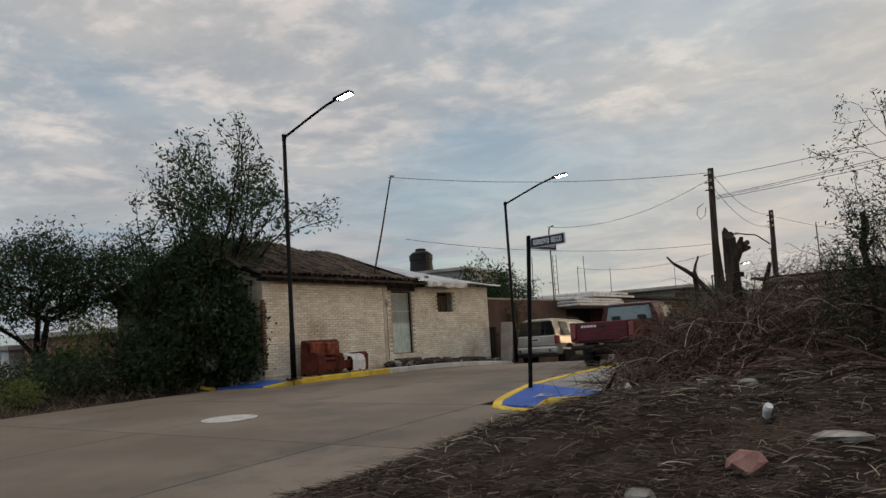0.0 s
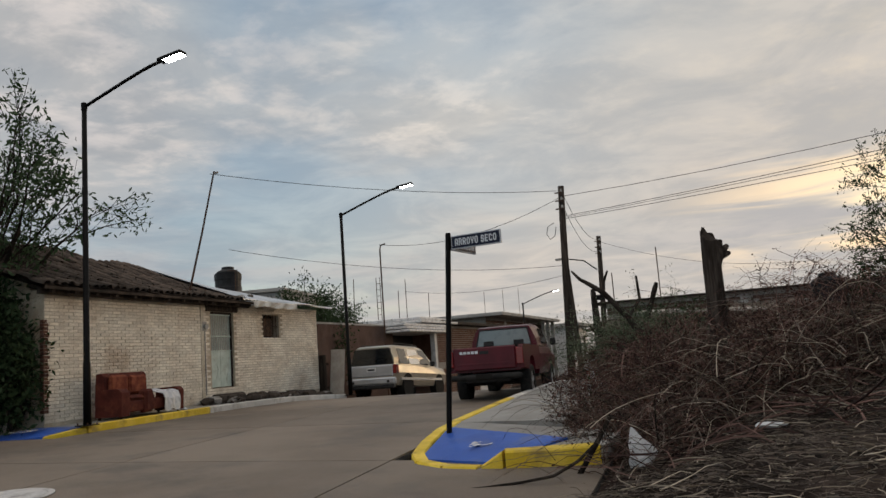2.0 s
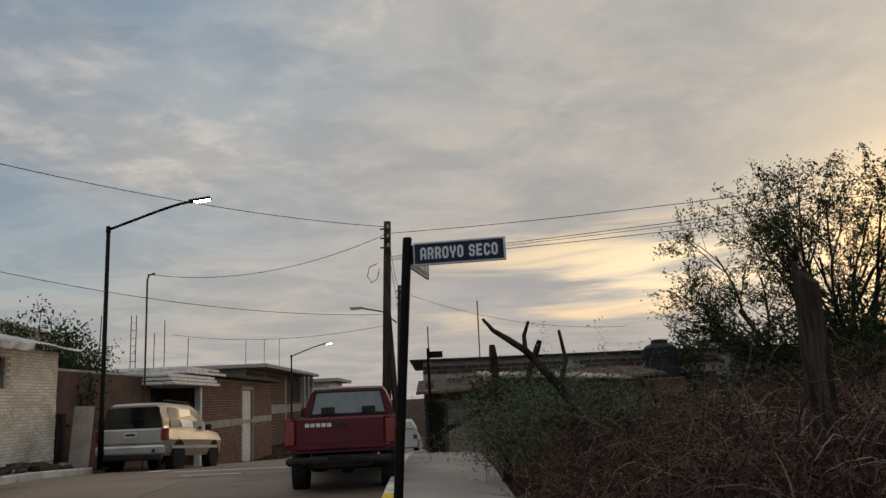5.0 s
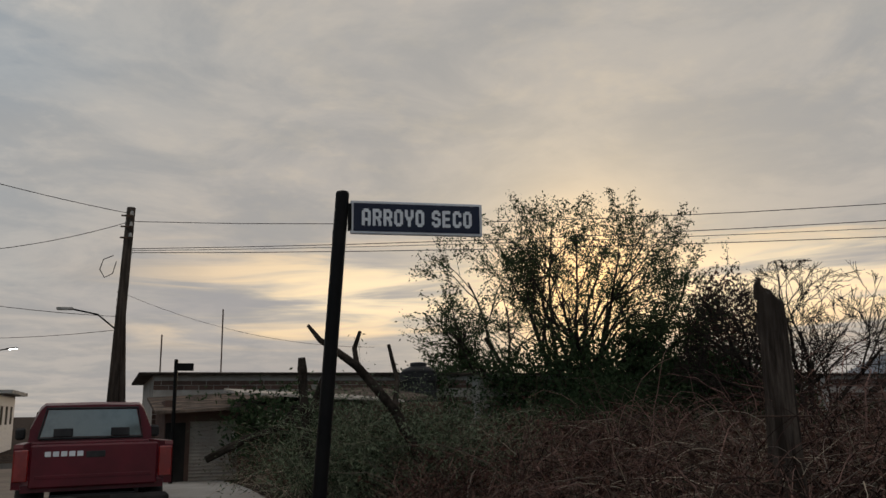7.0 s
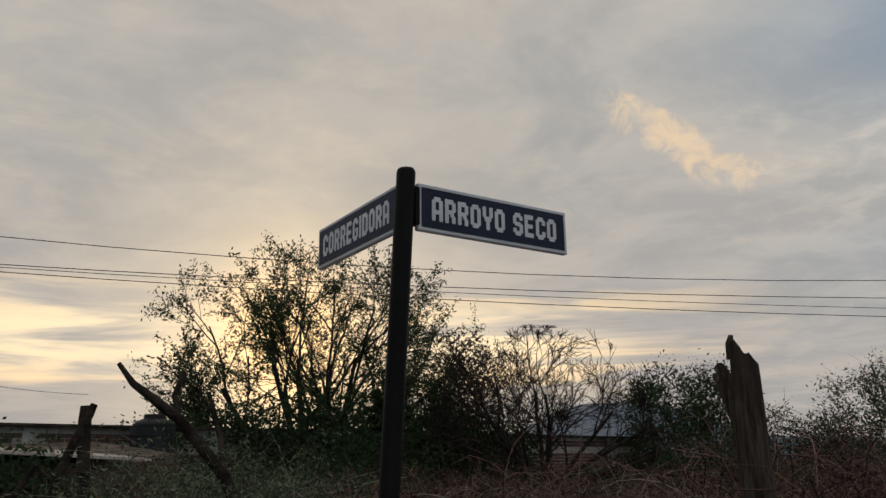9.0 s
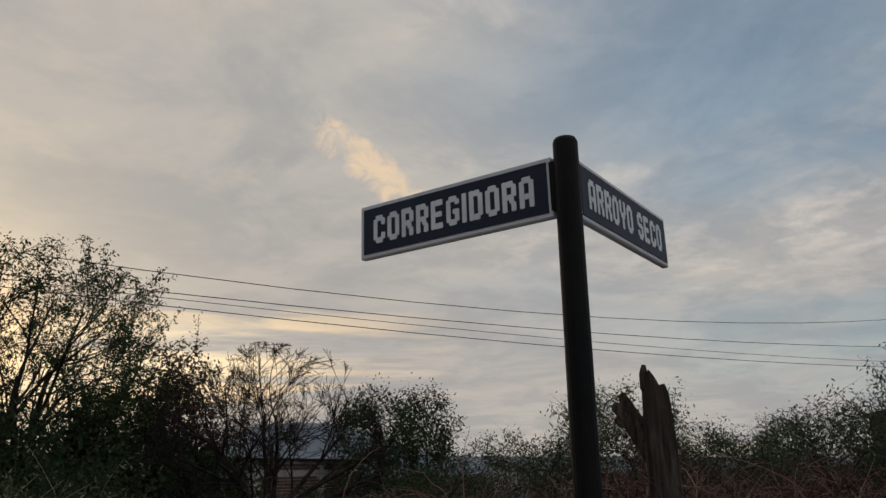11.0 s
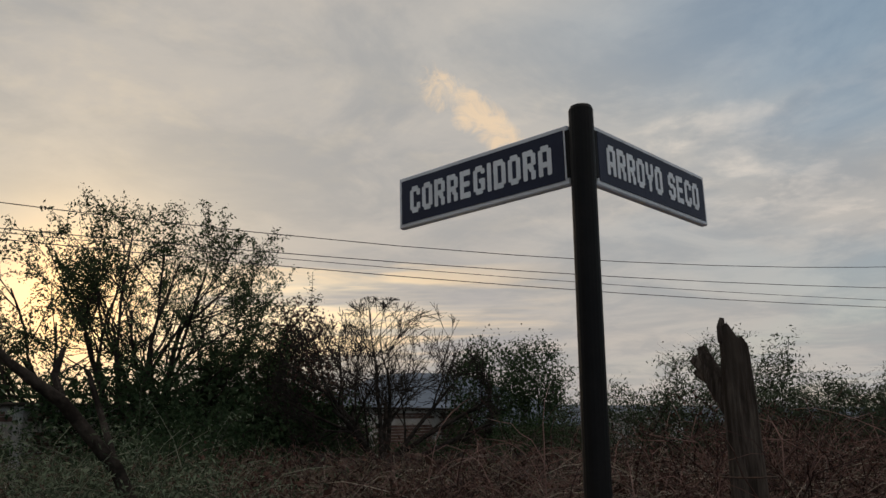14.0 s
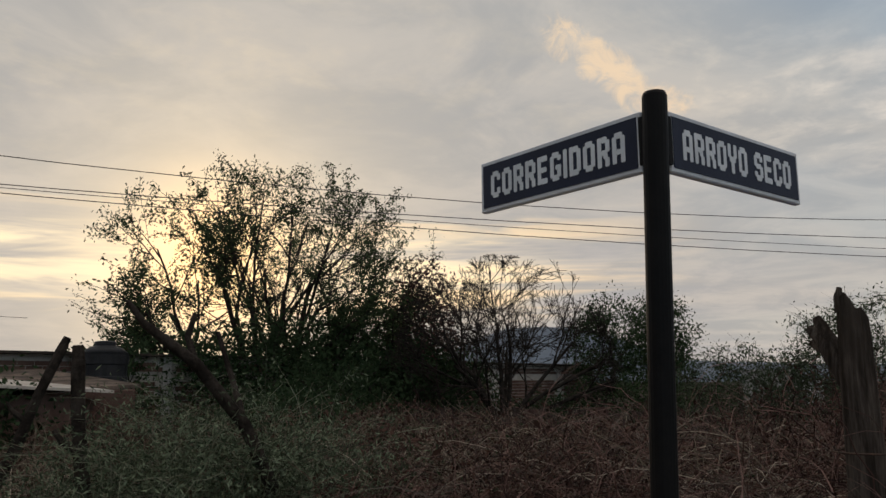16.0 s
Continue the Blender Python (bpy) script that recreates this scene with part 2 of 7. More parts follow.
M_GROUT = mat("cement_mortar", (0.26, 0.24, 0.215), (0.34, 0.32, 0.29), 1.5, 30, 0.2, 0.95)
M_PLASTER = mat("cement_plaster", (0.30, 0.285, 0.265), (0.38, 0.365, 0.34), 0.9, 30, 0.15, 0.92, stain=(0.2, 0.185, 0.17))
M_TILE = mat("old_roof_tile", (0.050, 0.040, 0.033), (0.130, 0.098, 0.078), 2.0, 25, 0.3, 0.95, spec=0.06, each=0.38, stain=(0.040, 0.035, 0.030), stain_scale=1.6)
M_SHEET = mat("zinc_sheet", (0.42, 0.44, 0.46), (0.52, 0.54, 0.56), 1.2, 30, 0.1, 0.42, 0.6, bump=0.1, each=0.08, stain=(0.25, 0.20, 0.17), stain_scale=0.9)
M_DOOR = mat("mint_door_paint", (0.40, 0.48, 0.44), (0.50, 0.58, 0.53), 2.0, 40, 0.1, 0.55, stain=(0.28, 0.30, 0.26), stain_scale=3)
M_WHITEDOOR = mat("pale_door_paint", (0.42, 0.43, 0.44), (0.50, 0.51, 0.52), 2.0, 40, 0.1, 0.55)
# near-black colour that paints the shade inside openings and recesses
M_DARK = mat("inside_shade", (0.012, 0.011, 0.010), (0.02, 0.018, 0.016), 3, 30, 0.2, 0.9)
M_IRON = mat("black_painted_steel", (0.004, 0.004, 0.0042), (0.007, 0.0065, 0.0065), 5, 90, 0.2, 0.5, 0.0, bump=0.05, bump_scale=120, spec=0.08)
M_RUST = mat("rusty_iron", (0.05, 0.035, 0.028), (0.10, 0.058, 0.04), 8, 60, 0.3, 0.85, 0.2)
M_WOOD = mat("weathered_pole", (0.030, 0.024, 0.020), (0.065, 0.052, 0.043), 2.0, 30, 0.3, 0.92, bump=0.8, bump_scale=14, spec=0.06, stretch=(6, 6, 0.6))
M_STUMP = mat("dead_trunk_wood", (0.022, 0.017, 0.014), (0.082, 0.066, 0.055), 3.0, 30, 0.35, 0.95, bump=1.0, bump_scale=12, spec=0.06, stretch=(5, 5, 0.5), stain=(0.035, 0.028, 0.023), stain_scale=1.4)
M_BARK = mat("bark", (0.016, 0.013, 0.011), (0.038, 0.031, 0.026), 5, 40, 0.35, 0.95, bump=0.8, bump_scale=25, spec=0.04)
M_TWIG = leaf_mat("dry_twigs", (0.014, 0.011, 0.009), (0.25, 0.20, 0.165), 0.05)
M_TWIGRED = leaf_mat("reddish_twigs", (0.018, 0.011, 0.010), (0.250, 0.150, 0.125), 0.05)
M_STRAW = leaf_mat("straw", (0.13, 0.10, 0.07), (0.30, 0.245, 0.175), 0.15)
M_STRAWPALE = leaf_mat("pale_straw", (0.10, 0.078, 0.056), (0.58, 0.49, 0.38), 0.15)
M_LEAFPALE = leaf_mat("dusty_leaves", (0.028, 0.038, 0.023), (0.21, 0.25, 0.16), 0.25)
M_STEMPALE = leaf_mat("pale_green_stems", (0.04, 0.042, 0.030), (0.28, 0.28, 0.20), 0.05)
M_DEADLEAF = leaf_mat("dead_leaves", (0.030, 0.018, 0.014), (0.125, 0.068, 0.052), 0.2)
M_LEAF = leaf_mat("mesquite_leaves", (0.022, 0.034, 0.015), (0.066, 0.090, 0.040), 0.2)
M_LEAFBIG = leaf_mat("broad_leaves", (0.035, 0.060, 0.030), (0.085, 0.125, 0.065))
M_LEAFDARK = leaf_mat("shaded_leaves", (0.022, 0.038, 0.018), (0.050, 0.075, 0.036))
M_LEAFGREY = leaf_mat("grey_green_leaves", (0.034, 0.046, 0.027), (0.080, 0.100, 0.060))
M_LEAFYELLOW = leaf_mat("yellowish_leaves", (0.09, 0.115, 0.035), (0.16, 0.18, 0.07))
M_RED = mat("red_car_paint", (0.062, 0.0035, 0.009), (0.085, 0.005, 0.012), 2, 60, 0.06, 0.34, 0.0, bump=0.0, spec=0.3, stain=(0.085, 0.008, 0.012), stain_scale=1.5)
M_SILVER = mat("champagne_car_paint", (0.31, 0.28, 0.225), (0.36, 0.33, 0.275), 2, 60, 0.05, 0.30, 0.55, bump=0.0, spec=0.6)
M_SILVERGREY = mat("silver_car_paint", (0.40, 0.41, 0.43), (0.46, 0.47, 0.49), 2, 60, 0.05, 0.32, 0.5, bump=0.0, spec=0.6)
M_WHITECAR = mat("white_car_paint", (0.55, 0.57, 0.60), (0.62, 0.64, 0.66), 2, 60, 0.05, 0.3, bump=0.0, spec=0.6)
M_PLASTIC = mat("black_plastic", (0.018, 0.018, 0.019), (0.03, 0.03, 0.031), 6, 90, 0.15, 0.6)
M_RUBBER = mat("rubber", (0.014, 0.014, 0.014), (0.026, 0.025, 0.024), 6, 60, 0.2, 0.85)
M_RIM = mat("alloy", (0.42, 0.42, 0.43), (0.52, 0.52, 0.53), 5, 60, 0.1, 0.35, 0.8, bump=0.0)
M_TAIL = mat("red_lens", (0.14, 0.006, 0.006), (0.20, 0.010, 0.009), 5, 90, 0.1, 0.2, bump=0.0, spec=0.7)
# opaque glass; its paler base paints in the sky reflected by the rear window
M_GLASS = mat("pale_sky_glass", (0.08, 0.10, 0.10), (0.11, 0.135, 0.135), 3, 40, 0.05, 0.06, 0.0, bump=0, spec=1.0)
M_GLASSDARK = glass_mat("tinted_glass", (0.02, 0.025, 0.03))
M_PLATE = mat("plate_white", (0.60, 0.60, 0.60), (0.66, 0.66, 0.66), 5, 60, 0.06, 0.4, bump=0)
M_SIGNNAVY = mat("sign_navy", (0.008, 0.011, 0.028), (0.012, 0.016, 0.036), 4, 90, 0.08, 0.5, bump=0.05)
M_SIGNWHITE = mat("sign_white", (0.46, 0.47, 0.50), (0.54, 0.55, 0.58), 4, 90, 0.06, 0.5, bump=0.05)
M_SIGNGREY = mat("sign_lettering", (0.52, 0.54, 0.57), (0.60, 0.62, 0.65), 6, 90, 0.06, 0.5, bump=0.0)
M_SOFA = mat("torn_red_upholstery", (0.060, 0.013, 0.010), (0.095, 0.022, 0.015), 4, 60, 0.2, 0.85, stain=(0.15, 0.045, 0.025), stain_scale=4.0)
M_SOFAWORN = mat("worn_orange_upholstery", (0.13, 0.030, 0.017), (0.24, 0.070, 0.035), 5, 60, 0.2, 0.85)
M_CLOTH = mat("white_cloth", (0.55, 0.55, 0.57), (0.66, 0.66, 0.67), 5, 60, 0.1, 0.85)
M_PRINT = mat("black_print", (0.02, 0.02, 0.025), (0.03, 0.03, 0.035), 5, 60, 0.1, 0.85)
M_TANK = mat("black_water_tank", (0.012, 0.012, 0.013), (0.022, 0.022, 0.024), 3, 60, 0.15, 0.55)
M_STONE = mat("rubble", (0.16, 0.145, 0.13), (0.30, 0.28, 0.255), 3, 30, 0.25, 0.95, bump=0.8, bump_scale=18, each=0.25)
M_ROCKDARK = mat("dark_stone", (0.04, 0.033, 0.028), (0.085, 0.068, 0.056), 3, 30, 0.25, 0.95, bump=0.8, bump_scale=18, each=0.25)
M_PINKROCK = mat("pinkish_brick_lump", (0.24, 0.12, 0.105), (0.32, 0.18, 0.155), 4, 30, 0.2, 0.95)
M_PLASTICBAG = mat("white_plastic_bag", (0.60, 0.60, 0.60), (0.72, 0.72, 0.72), 4, 60, 0.08, 0.45)
M_BOARD = mat("grey_board", (0.34, 0.30, 0.26), (0.44, 0.40, 0.35), 2, 30, 0.15, 0.85)
M_LED = glow_mat("led_panel", (0.93, 1.0, 0.93), 14.0)
M_WIRE = mat("cable", (0.02, 0.02, 0.022), (0.03, 0.03, 0.03), 4, 20, 0.1, 0.7, bump=0)
# blue-grey base colour paints in the haze over the far ridge
M_HILLHAZE = mat("far_hill_haze", (0.10, 0.12, 0.15), (0.13, 0.15, 0.18), 0.004, 0.05, 0.2, 1.0, bump=0)


# ---- mesh helpers ----
class Mb:
    """Collects vertices and faces for one mesh."""

    def __init__(self):
        self.v, self.f = [], []

    def add(self, vs, fs):
        k = len(self.v)
        self.v += [tuple(p) for p in vs]
        self.f += [tuple(i + k for i in f) for f in fs]
        return self

    def box(self, x0, y0, z0, x1, y1, z1, m=None, bevel=0.0):
        """A box, with its edges cut off by bevel."""
        c = Vector(((x0 + x1) / 2, (y0 + y1) / 2, (z0 + z1) / 2))
        h = Vector(((x1 - x0) / 2, (y1 - y0) / 2, (z1 - z0) / 2))
        if bevel <= 0:
            vs = [Vector((sx * h.x, sy * h.y, sz * h.z)) + c for sx in (-1, 1) for sy in (-1, 1) for sz in (-1, 1)]
            fs = [(0, 1, 3, 2), (4, 6, 7, 5), (0, 4, 5, 1), (2, 3, 7, 6), (0, 2, 6, 4), (1, 5, 7, 3)]
        else:
            b = min(bevel, h.x * 0.9, h.y * 0.9, h.z * 0.9)
            vs, idx = [], {}
            for sx in (-1, 1):
                for sy in (-1, 1):
                    for sz in (-1, 1):
                        for ax in range(3):
                            p = Vector((sx * (h.x - b), sy * (h.y - b), sz * (h.z - b)))
                            p[ax] += (sx, sy, sz)[ax] * b
                            idx[sx, sy, sz, ax] = len(vs)
                            vs.append(p + c)
            fs = []
            for ax in range(3):
                o = [a for a in range(3) if a != ax]
                for s in (-1, 1):
                    ring = []
                    for a, d in ((-1, -1), (1, -1), (1, 1), (-1, 1)):
                        q = [0, 0, 0]
                        q[ax], q[o[0]], q[o[1]] = s, a, d
                        ring.append(idx[(*q, ax)])
                    fs.append(tuple(ring))
                for a in (-1, 1):
                    for d in (-1, 1):
                        q0, q1 = [0, 0, 0], [0, 0, 0]
                        q0[ax], q1[ax] = -1, 1
                        q0[o[0]] = q1[o[0]] = a
                        q0[o[1]] = q1[o[1]] = d
                        fs.append((idx[(*q0, o[0])], idx[(*q1, o[0])], idx[(*q1, o[1])], idx[(*q0, o[1])]))
            for sx in (-1, 1):
                for sy in (-1, 1):
                    for sz in (-1, 1):
                        fs.append(tuple(idx[sx, sy, sz, a] for a in range(3)))
        if m is not None:
            vs = [m @ p for p in vs]
        return self.add(vs, fs)

    def tube(self, pts, radii, sides=8, caps=True):
        pts = [Vector(p) for p in pts]
        if not hasattr(radii, "__len__"):
            radii = [radii] * len(pts)
        k, ref = len(self.v), None
        for i, p in enumerate(pts):
            d = (pts[min(i + 1, len(pts) - 1)] - pts[max(i - 1, 0)])
            d = d.normalized() if d.length > 1e-9 else Vector((0, 0, 1))
            if ref is None:
                ref = Vector((1, 0, 0)) if abs(d.x) < 0.8 else Vector((0, 1, 0))
            a = (ref - d * ref.dot(d)).normalized()
            ref, b = a, d.cross(a)
            for s in range(sides):
                q = 2 * math.pi * s / sides
                self.v.append(tuple(p + (a * math.cos(q) + b * math.sin(q)) * radii[i]))
        for i in range(len(pts) - 1):
            for s in range(sides):
                t = (s + 1) % sides
                self.f.append((k + i * sides + s, k + i * sides + t, k + (i + 1) * sides + t, k + (i + 1) * sides + s))
        if caps:
            self.f.append(tuple(k + s for s in reversed(range(sides))))
            self.f.append(tuple(k + (len(pts) - 1) * sides + s for s in range(sides)))
        return self

    def prism(self, outline, x0, x1, m=None):
        """An outline in y and z, pushed along x."""
        n = len(outline)
        vs = [Vector((x, y, z)) for x in (x0, x1) for y, z in outline]
        if m is not None:
            vs = [m @ p for p in vs]
        fs = [tuple(range(n)), tuple(reversed(range(n, 2 * n)))] + [(i, i + n, (i + 1) % n + n, (i + 1) % n) for i in range(n)]
        return self.add(vs, fs)

    def loft(self, rings, caps=True):
        """Skins a list of rings with equal numbers of points."""
        n, k = len(rings[0]), len(self.v)
        for r in rings:
            self.v += [tuple(p) for p in r]
        for i in range(len(rings) - 1):
            for s in range(n):
                t = (s + 1) % n
                self.f.append((k + i * n + s, k + i * n + t, k + (i + 1) * n + t, k + (i + 1) * n + s))
        if caps:
            self.f.append(tuple(k + s for s in reversed(range(n))))
            self.f.append(tuple(k + (len(rings) - 1) * n + s for s in range(n)))
        return self

    def lump(self, c, r, seed=0, rough=0.35, flat=1.0):
        """A broken stone."""
        rng = random.Random(seed)
        rings = []
        for i in range(1, 5):
            a = math.pi * i / 5
            rings.append([Vector((c[0] + r[0] * math.sin(a) * math.cos(q) * rng.uniform(1 - rough, 1 + rough),
                                  c[1] + r[1] * math.sin(a) * math.sin(q) * rng.uniform(1 - rough, 1 + rough),
                                  c[2] - r[2] * math.cos(a) * flat * rng.uniform(0.85, 1.1))) for q in [2 * math.pi * s / 7 for s in range(7)]])
        return self.loft(rings)


def mesh_of(name, mb, material, smooth=False):
    me = bpy.data.meshes.new(name)
    me.from_pydata(mb.v, [], mb.f)
    me.materials.append(material)
    if smooth:
        me.polygons.foreach_set("use_smooth", [True] * len(me.polygons))
    me.validate()
    me.update()
    return me


def fix(ob):
    bm = bmesh.new()
    bm.from_mesh(ob.data)
    bmesh.ops.recalc_face_normals(bm, faces=bm.faces)
    bm.to_mesh(ob.data)
    bm.free()
    return ob


def part(name, mb, material, parent=None, label="", smooth=False, kind=""):
    """One mesh object under a thing or under a part."""
    ob = new(name, mesh_of(name, mb, material, smooth))
    if len(mb.f) < 20000:
        fix(ob)
    ob.parent = parent
    return tagged(ob, label, kind=kind)


def thing(name, m, label, category, group=""):
    ob = new(name)
    ob.empty_display_size = 0.2
    ob.matrix_world = m
    return tagged(ob, label, category, group)


# ---- the lie of the land ----
K0 = Vector((-16.48, 9.0))              # on the kerb line of the house side
RX, RY = 0.980, 0.199                   # across the street
FX, FY = -0.199, 0.980                  # along the street
STREET = math.degrees(math.atan2(-FX, FY))


def street(u, v):
    return K0.x + u * RX + v * FX, K0.y + u * RY + v * FY


def uv_of(x, y):
    dx, dy = x - K0.x, y - K0.y
    return dx * RX + dy * RY, dx * FX + dy * FY


def soft(x, k):
    return k * math.log1p(math.exp(max(-40.0, min(40.0, x / k))))


def road_z(x, y):
    """Up from the creek bed, level at the crossing, down the street behind."""
    z = 0.05 + 0.048 * (y - x) * 0.7071
    z = 0.93 - soft(0.93 - max(z, -1.5), 0.12)
    u, v = uv_of(x, y)
    return z - 0.06 * min(soft(v - 11.0, 1.0), 30.0)


def step(a, b, x):
    t = max(0.0, min(1.0, (x - a) / (b - a)))
    return t * t * (3 - 2 * t)


def land_z(x, y):
    """The bare ground beside and under the paving."""
    u, v = uv_of(x, y)
    base = road_z(x, y)
    d = (y - x) * 0.7071
    rough = 0.10 * noise.noise(Vector((x * 0.5, y * 0.5, 3))) + 0.05 * noise.noise(Vector((x * 1.7, y * 1.7, 7)))
    edge = 9.05 + 0.25 * noise.noise(Vector((v * 0.8, 0, 5)))
    edge += 1.25 * step(-5.4, -3.3, v)
    if v > 0:
        edge = 9.55
    top = max(0.12, min(1.25, 0.15 + 0.125 * d))
    lot = step(edge - 0.25, edge + 2.7, u)
    rough += 0.035 * noise.noise(Vector((x * 4.3, y * 4.3, 11)))
    far_lot = step(14.0, 34.0, u)
    z = base - 0.10 + lot * (max(top, base + 0.05) - base + 0.10) + rough * lot
    if v > 0 and lot > 0:
        z = max(z, base + 0.02 + 0.12 * step(edge - 0.2, edge + 0.3, u))
    z = z * (1 - far_lot) + far_lot * min(z, 0.9)
    if u < -1.2:
        side = step(-1.2, -3.2, u)
        if v < 2.2:
            z = base - 0.10 + side * (0.25 + rough)
        else:
            z = base - 0.10 + 0.16 * step(-1.0, -1.4, u)
    far = max(abs(x + 8), abs(y - 12))
    return z * (1 - step(60, 160, far)) + 0.2 * step(60, 160, far)


def spread(lo, hi, fine, more):
    a = list(np.arange(lo, hi + 1e-6, fine))
    return [lo - d for d in reversed(more)] + a + [hi + d for d in more]


gx = spread(-34, 22, 0.2, [3, 8, 15, 30, 60, 120, 300, 800, 2200])
gy = spread(-10, 42, 0.2, [3, 8, 15, 30, 60, 120, 300, 800, 2200])
land = Mb()
land.v = [(x, y, land_z(x, y)) for y in gy for x in gx]
nx = len(gx)
land.f = [(j * nx + i, j * nx + i + 1, (j + 1) * nx + i + 1, (j + 1) * nx + i) for j in range(len(gy) - 1) for i in range(nx - 1)]
ground = part("ground", land, M_SOIL, smooth=True)
tagged(ground, "dark bare soil with debris rising beside the street", "ground", kind="structure")


# ---- the concrete street ----
def slab(mb, u0, v0, u1, v1, top=0.0, thick=0.12, nu=3, nv=4):
    """A flat piece that follows the slope of the street."""
    k = len(mb.v)
    for lay in (0, 1):
        for j in range(nv + 1):
            for i in range(nu + 1):
                x, y = street(u0 + (u1 - u0) * i / nu, v0 + (v1 - v0) * j / nv)
                mb.v.append((x, y, road_z(x, y) + top - lay * thick))
    n = nu + 1
    at = lambda lay, i, j: k + lay * n * (nv + 1) + j * n + i
    for j in range(nv):
        for i in range(nu):
            mb.f.append((at(0, i, j), at(0, i + 1, j), at(0, i + 1, j + 1), at(0, i, j + 1)))
    for i in range(nu):
        mb.f.append((at(1, i, 0), at(1, i + 1, 0), at(0, i + 1, 0), at(0, i, 0)))
        mb.f.append((at(0, i, nv), at(0, i + 1, nv), at(1, i + 1, nv), at(1, i, nv)))
    for j in range(nv):
        mb.f.append((at(0, 0, j), at(0, 0, j + 1), at(1, 0, j + 1), at(1, 0, j)))
        mb.f.append((at(1, nu, j), at(1, nu, j + 1), at(0, nu, j + 1), at(0, nu, j)))
    return mb


road = tagged(new("road"), "worn grey concrete street in large cast slabs", "road", kind="structure")
bed = Mb()
slab(bed, -1.5, -15.0, 10.4, -0.93, -0.02, 0.1, 10, 16)
slab(bed, 0.0, -0.93, 7.8, 60.0, -0.02, 0.1, 6, 50)
part("joint_bed", bed, M_JOINT, road, smooth=True)
JOINT = -0.93
G = 0.012
for row in range(-4, 15):
    v0, v1 = JOINT + row * 3.6, JOINT + (row + 1) * 3.6
    lanes = [(0.0, 3.9), (3.9, 7.8)]
    if row < 0:
        lanes = [(-1.5, 0.0), (0.0, 3.9), (3.9, 7.8), (7.8, 10.4)]
    for u0, u1 in lanes:
        part("slab", slab(Mb(), u0 + G, v0 + G, u1 - G, v1 - G, 0.0, 0.1), M_CONCRETE, road, smooth=False)
# the strip that flares out to the ramp of the house side
part("slab", slab(Mb(), -1.5, JOINT, -0.01, 1.9, 0.0, 0.1), M_CONCRETE, road)

# pale wear and worn markings on the street
marks = Mb()
for u0, v0, u1, v1 in ((2.6, 12.1, 5.4, 12.35), (3.4, 10.4, 4.6, 10.52), (1.6, 13.2, 2.0, 14.6)):
    slab(marks, u0, v0, u1, v1, 0.004, 0.002, 4, 2)
part("worn_marking", marks, M_WHITEPAINT, road, "worn whitish road marking")

# manhole
cx, cy = -11.75, 6.85
cover = thing("manhole_cover", pose(cx, cy, road_z(cx, cy) + 0.004), "pale round concrete manhole cover set in the street", "manhole")
slope = [Vector((0.46 * math.cos(a), 0.46 * math.sin(a), 0)) for a in [2 * math.pi * i / 28 for i in range(28)]]
slope = [Vector((p.x, p.y, road_z(cx + p.x, cy + p.y) - road_z(cx, cy))) for p in slope]
ring = Mb().loft([[p * 1.0 for p in slope], [p * 1.0 + Vector((0, 0, 0.010)) for p in slope], [p * 0.86 + Vector((0, 0, 0.010)) for p in slope], [p * 0.84 + Vector((0, 0, 0.002)) for p in slope]])
part("rim", ring, M_LID, cover)
part("lid", Mb().loft([[p * 0.82 for p in slope], [p * 0.82 + Vector((0, 0, 0.009)) for p in slope]]), M_LID, cover, "pale worn lid")


# ---- kerbs and pavements ----
def kerb_piece(u0, v0, u1, v1, w=0.15, h=0.15, drop0=0.0, drop1=0.0):
    """A kerb stone from one point to another; drop0 and drop1 lower its ends."""
    d = Vector((u1 - u0, v1 - v0)).normalized()
    s = Vector((d.y, -d.x)) * w / 2
    rings = []
    for t in (0.0, 0.5, 1.0):
        uu, vv = u0 + (u1 - u0) * t, v0 + (v1 - v0) * t
        hh = h - (drop0 + (drop1 - drop0) * t)
        prof = [(-1, -0.1), (-1, hh - 0.02), (-0.8, hh), (0.8, hh), (1, hh - 0.02), (1, -0.1)]
        r = []
        for a, z in prof:
            x, y = street(uu + s.x * a, vv + s.y * a)
            r.append((x, y, road_z(x, y) + z))
        rings.append(r)
    return Mb().loft(rings)


kerb_l = tagged(new("kerb_1"), "kerb of the house side painted yellow then white", "kerb", kind="structure")
v = 2.75
part("kerb_stone", kerb_piece(-2.25, 1.62, -1.88, 1.70, 0.16, 0.10, 0.0, 0.06), M_YELLOW, kerb_l)
part("kerb_stone", kerb_piece(-0.45, 2.05, -0.08, v, 0.15, 0.14, 0.11, 0.02), M_YELLOW, kerb_l)
while v < 14.4:
    w = min(1.0, 14.4 - v)
    part("kerb_stone", kerb_piece(-0.075, v + 0.006, -0.075, v + w - 0.006), M_YELLOW if v < 6.7 else M_KERB, kerb_l)
    v += w
walk_l = tagged(new("pavement_1"), "narrow grey concrete pavement along the house", "pavement", kind="structure")
for i in range(8):
    a = 2.75 + i * 1.46
    part("pavement_slab", slab(Mb(), -1.08, a + 0.008, -0.155, a + 1.452, 0.135, 0.2, 2, 2), M_WALK, walk_l)


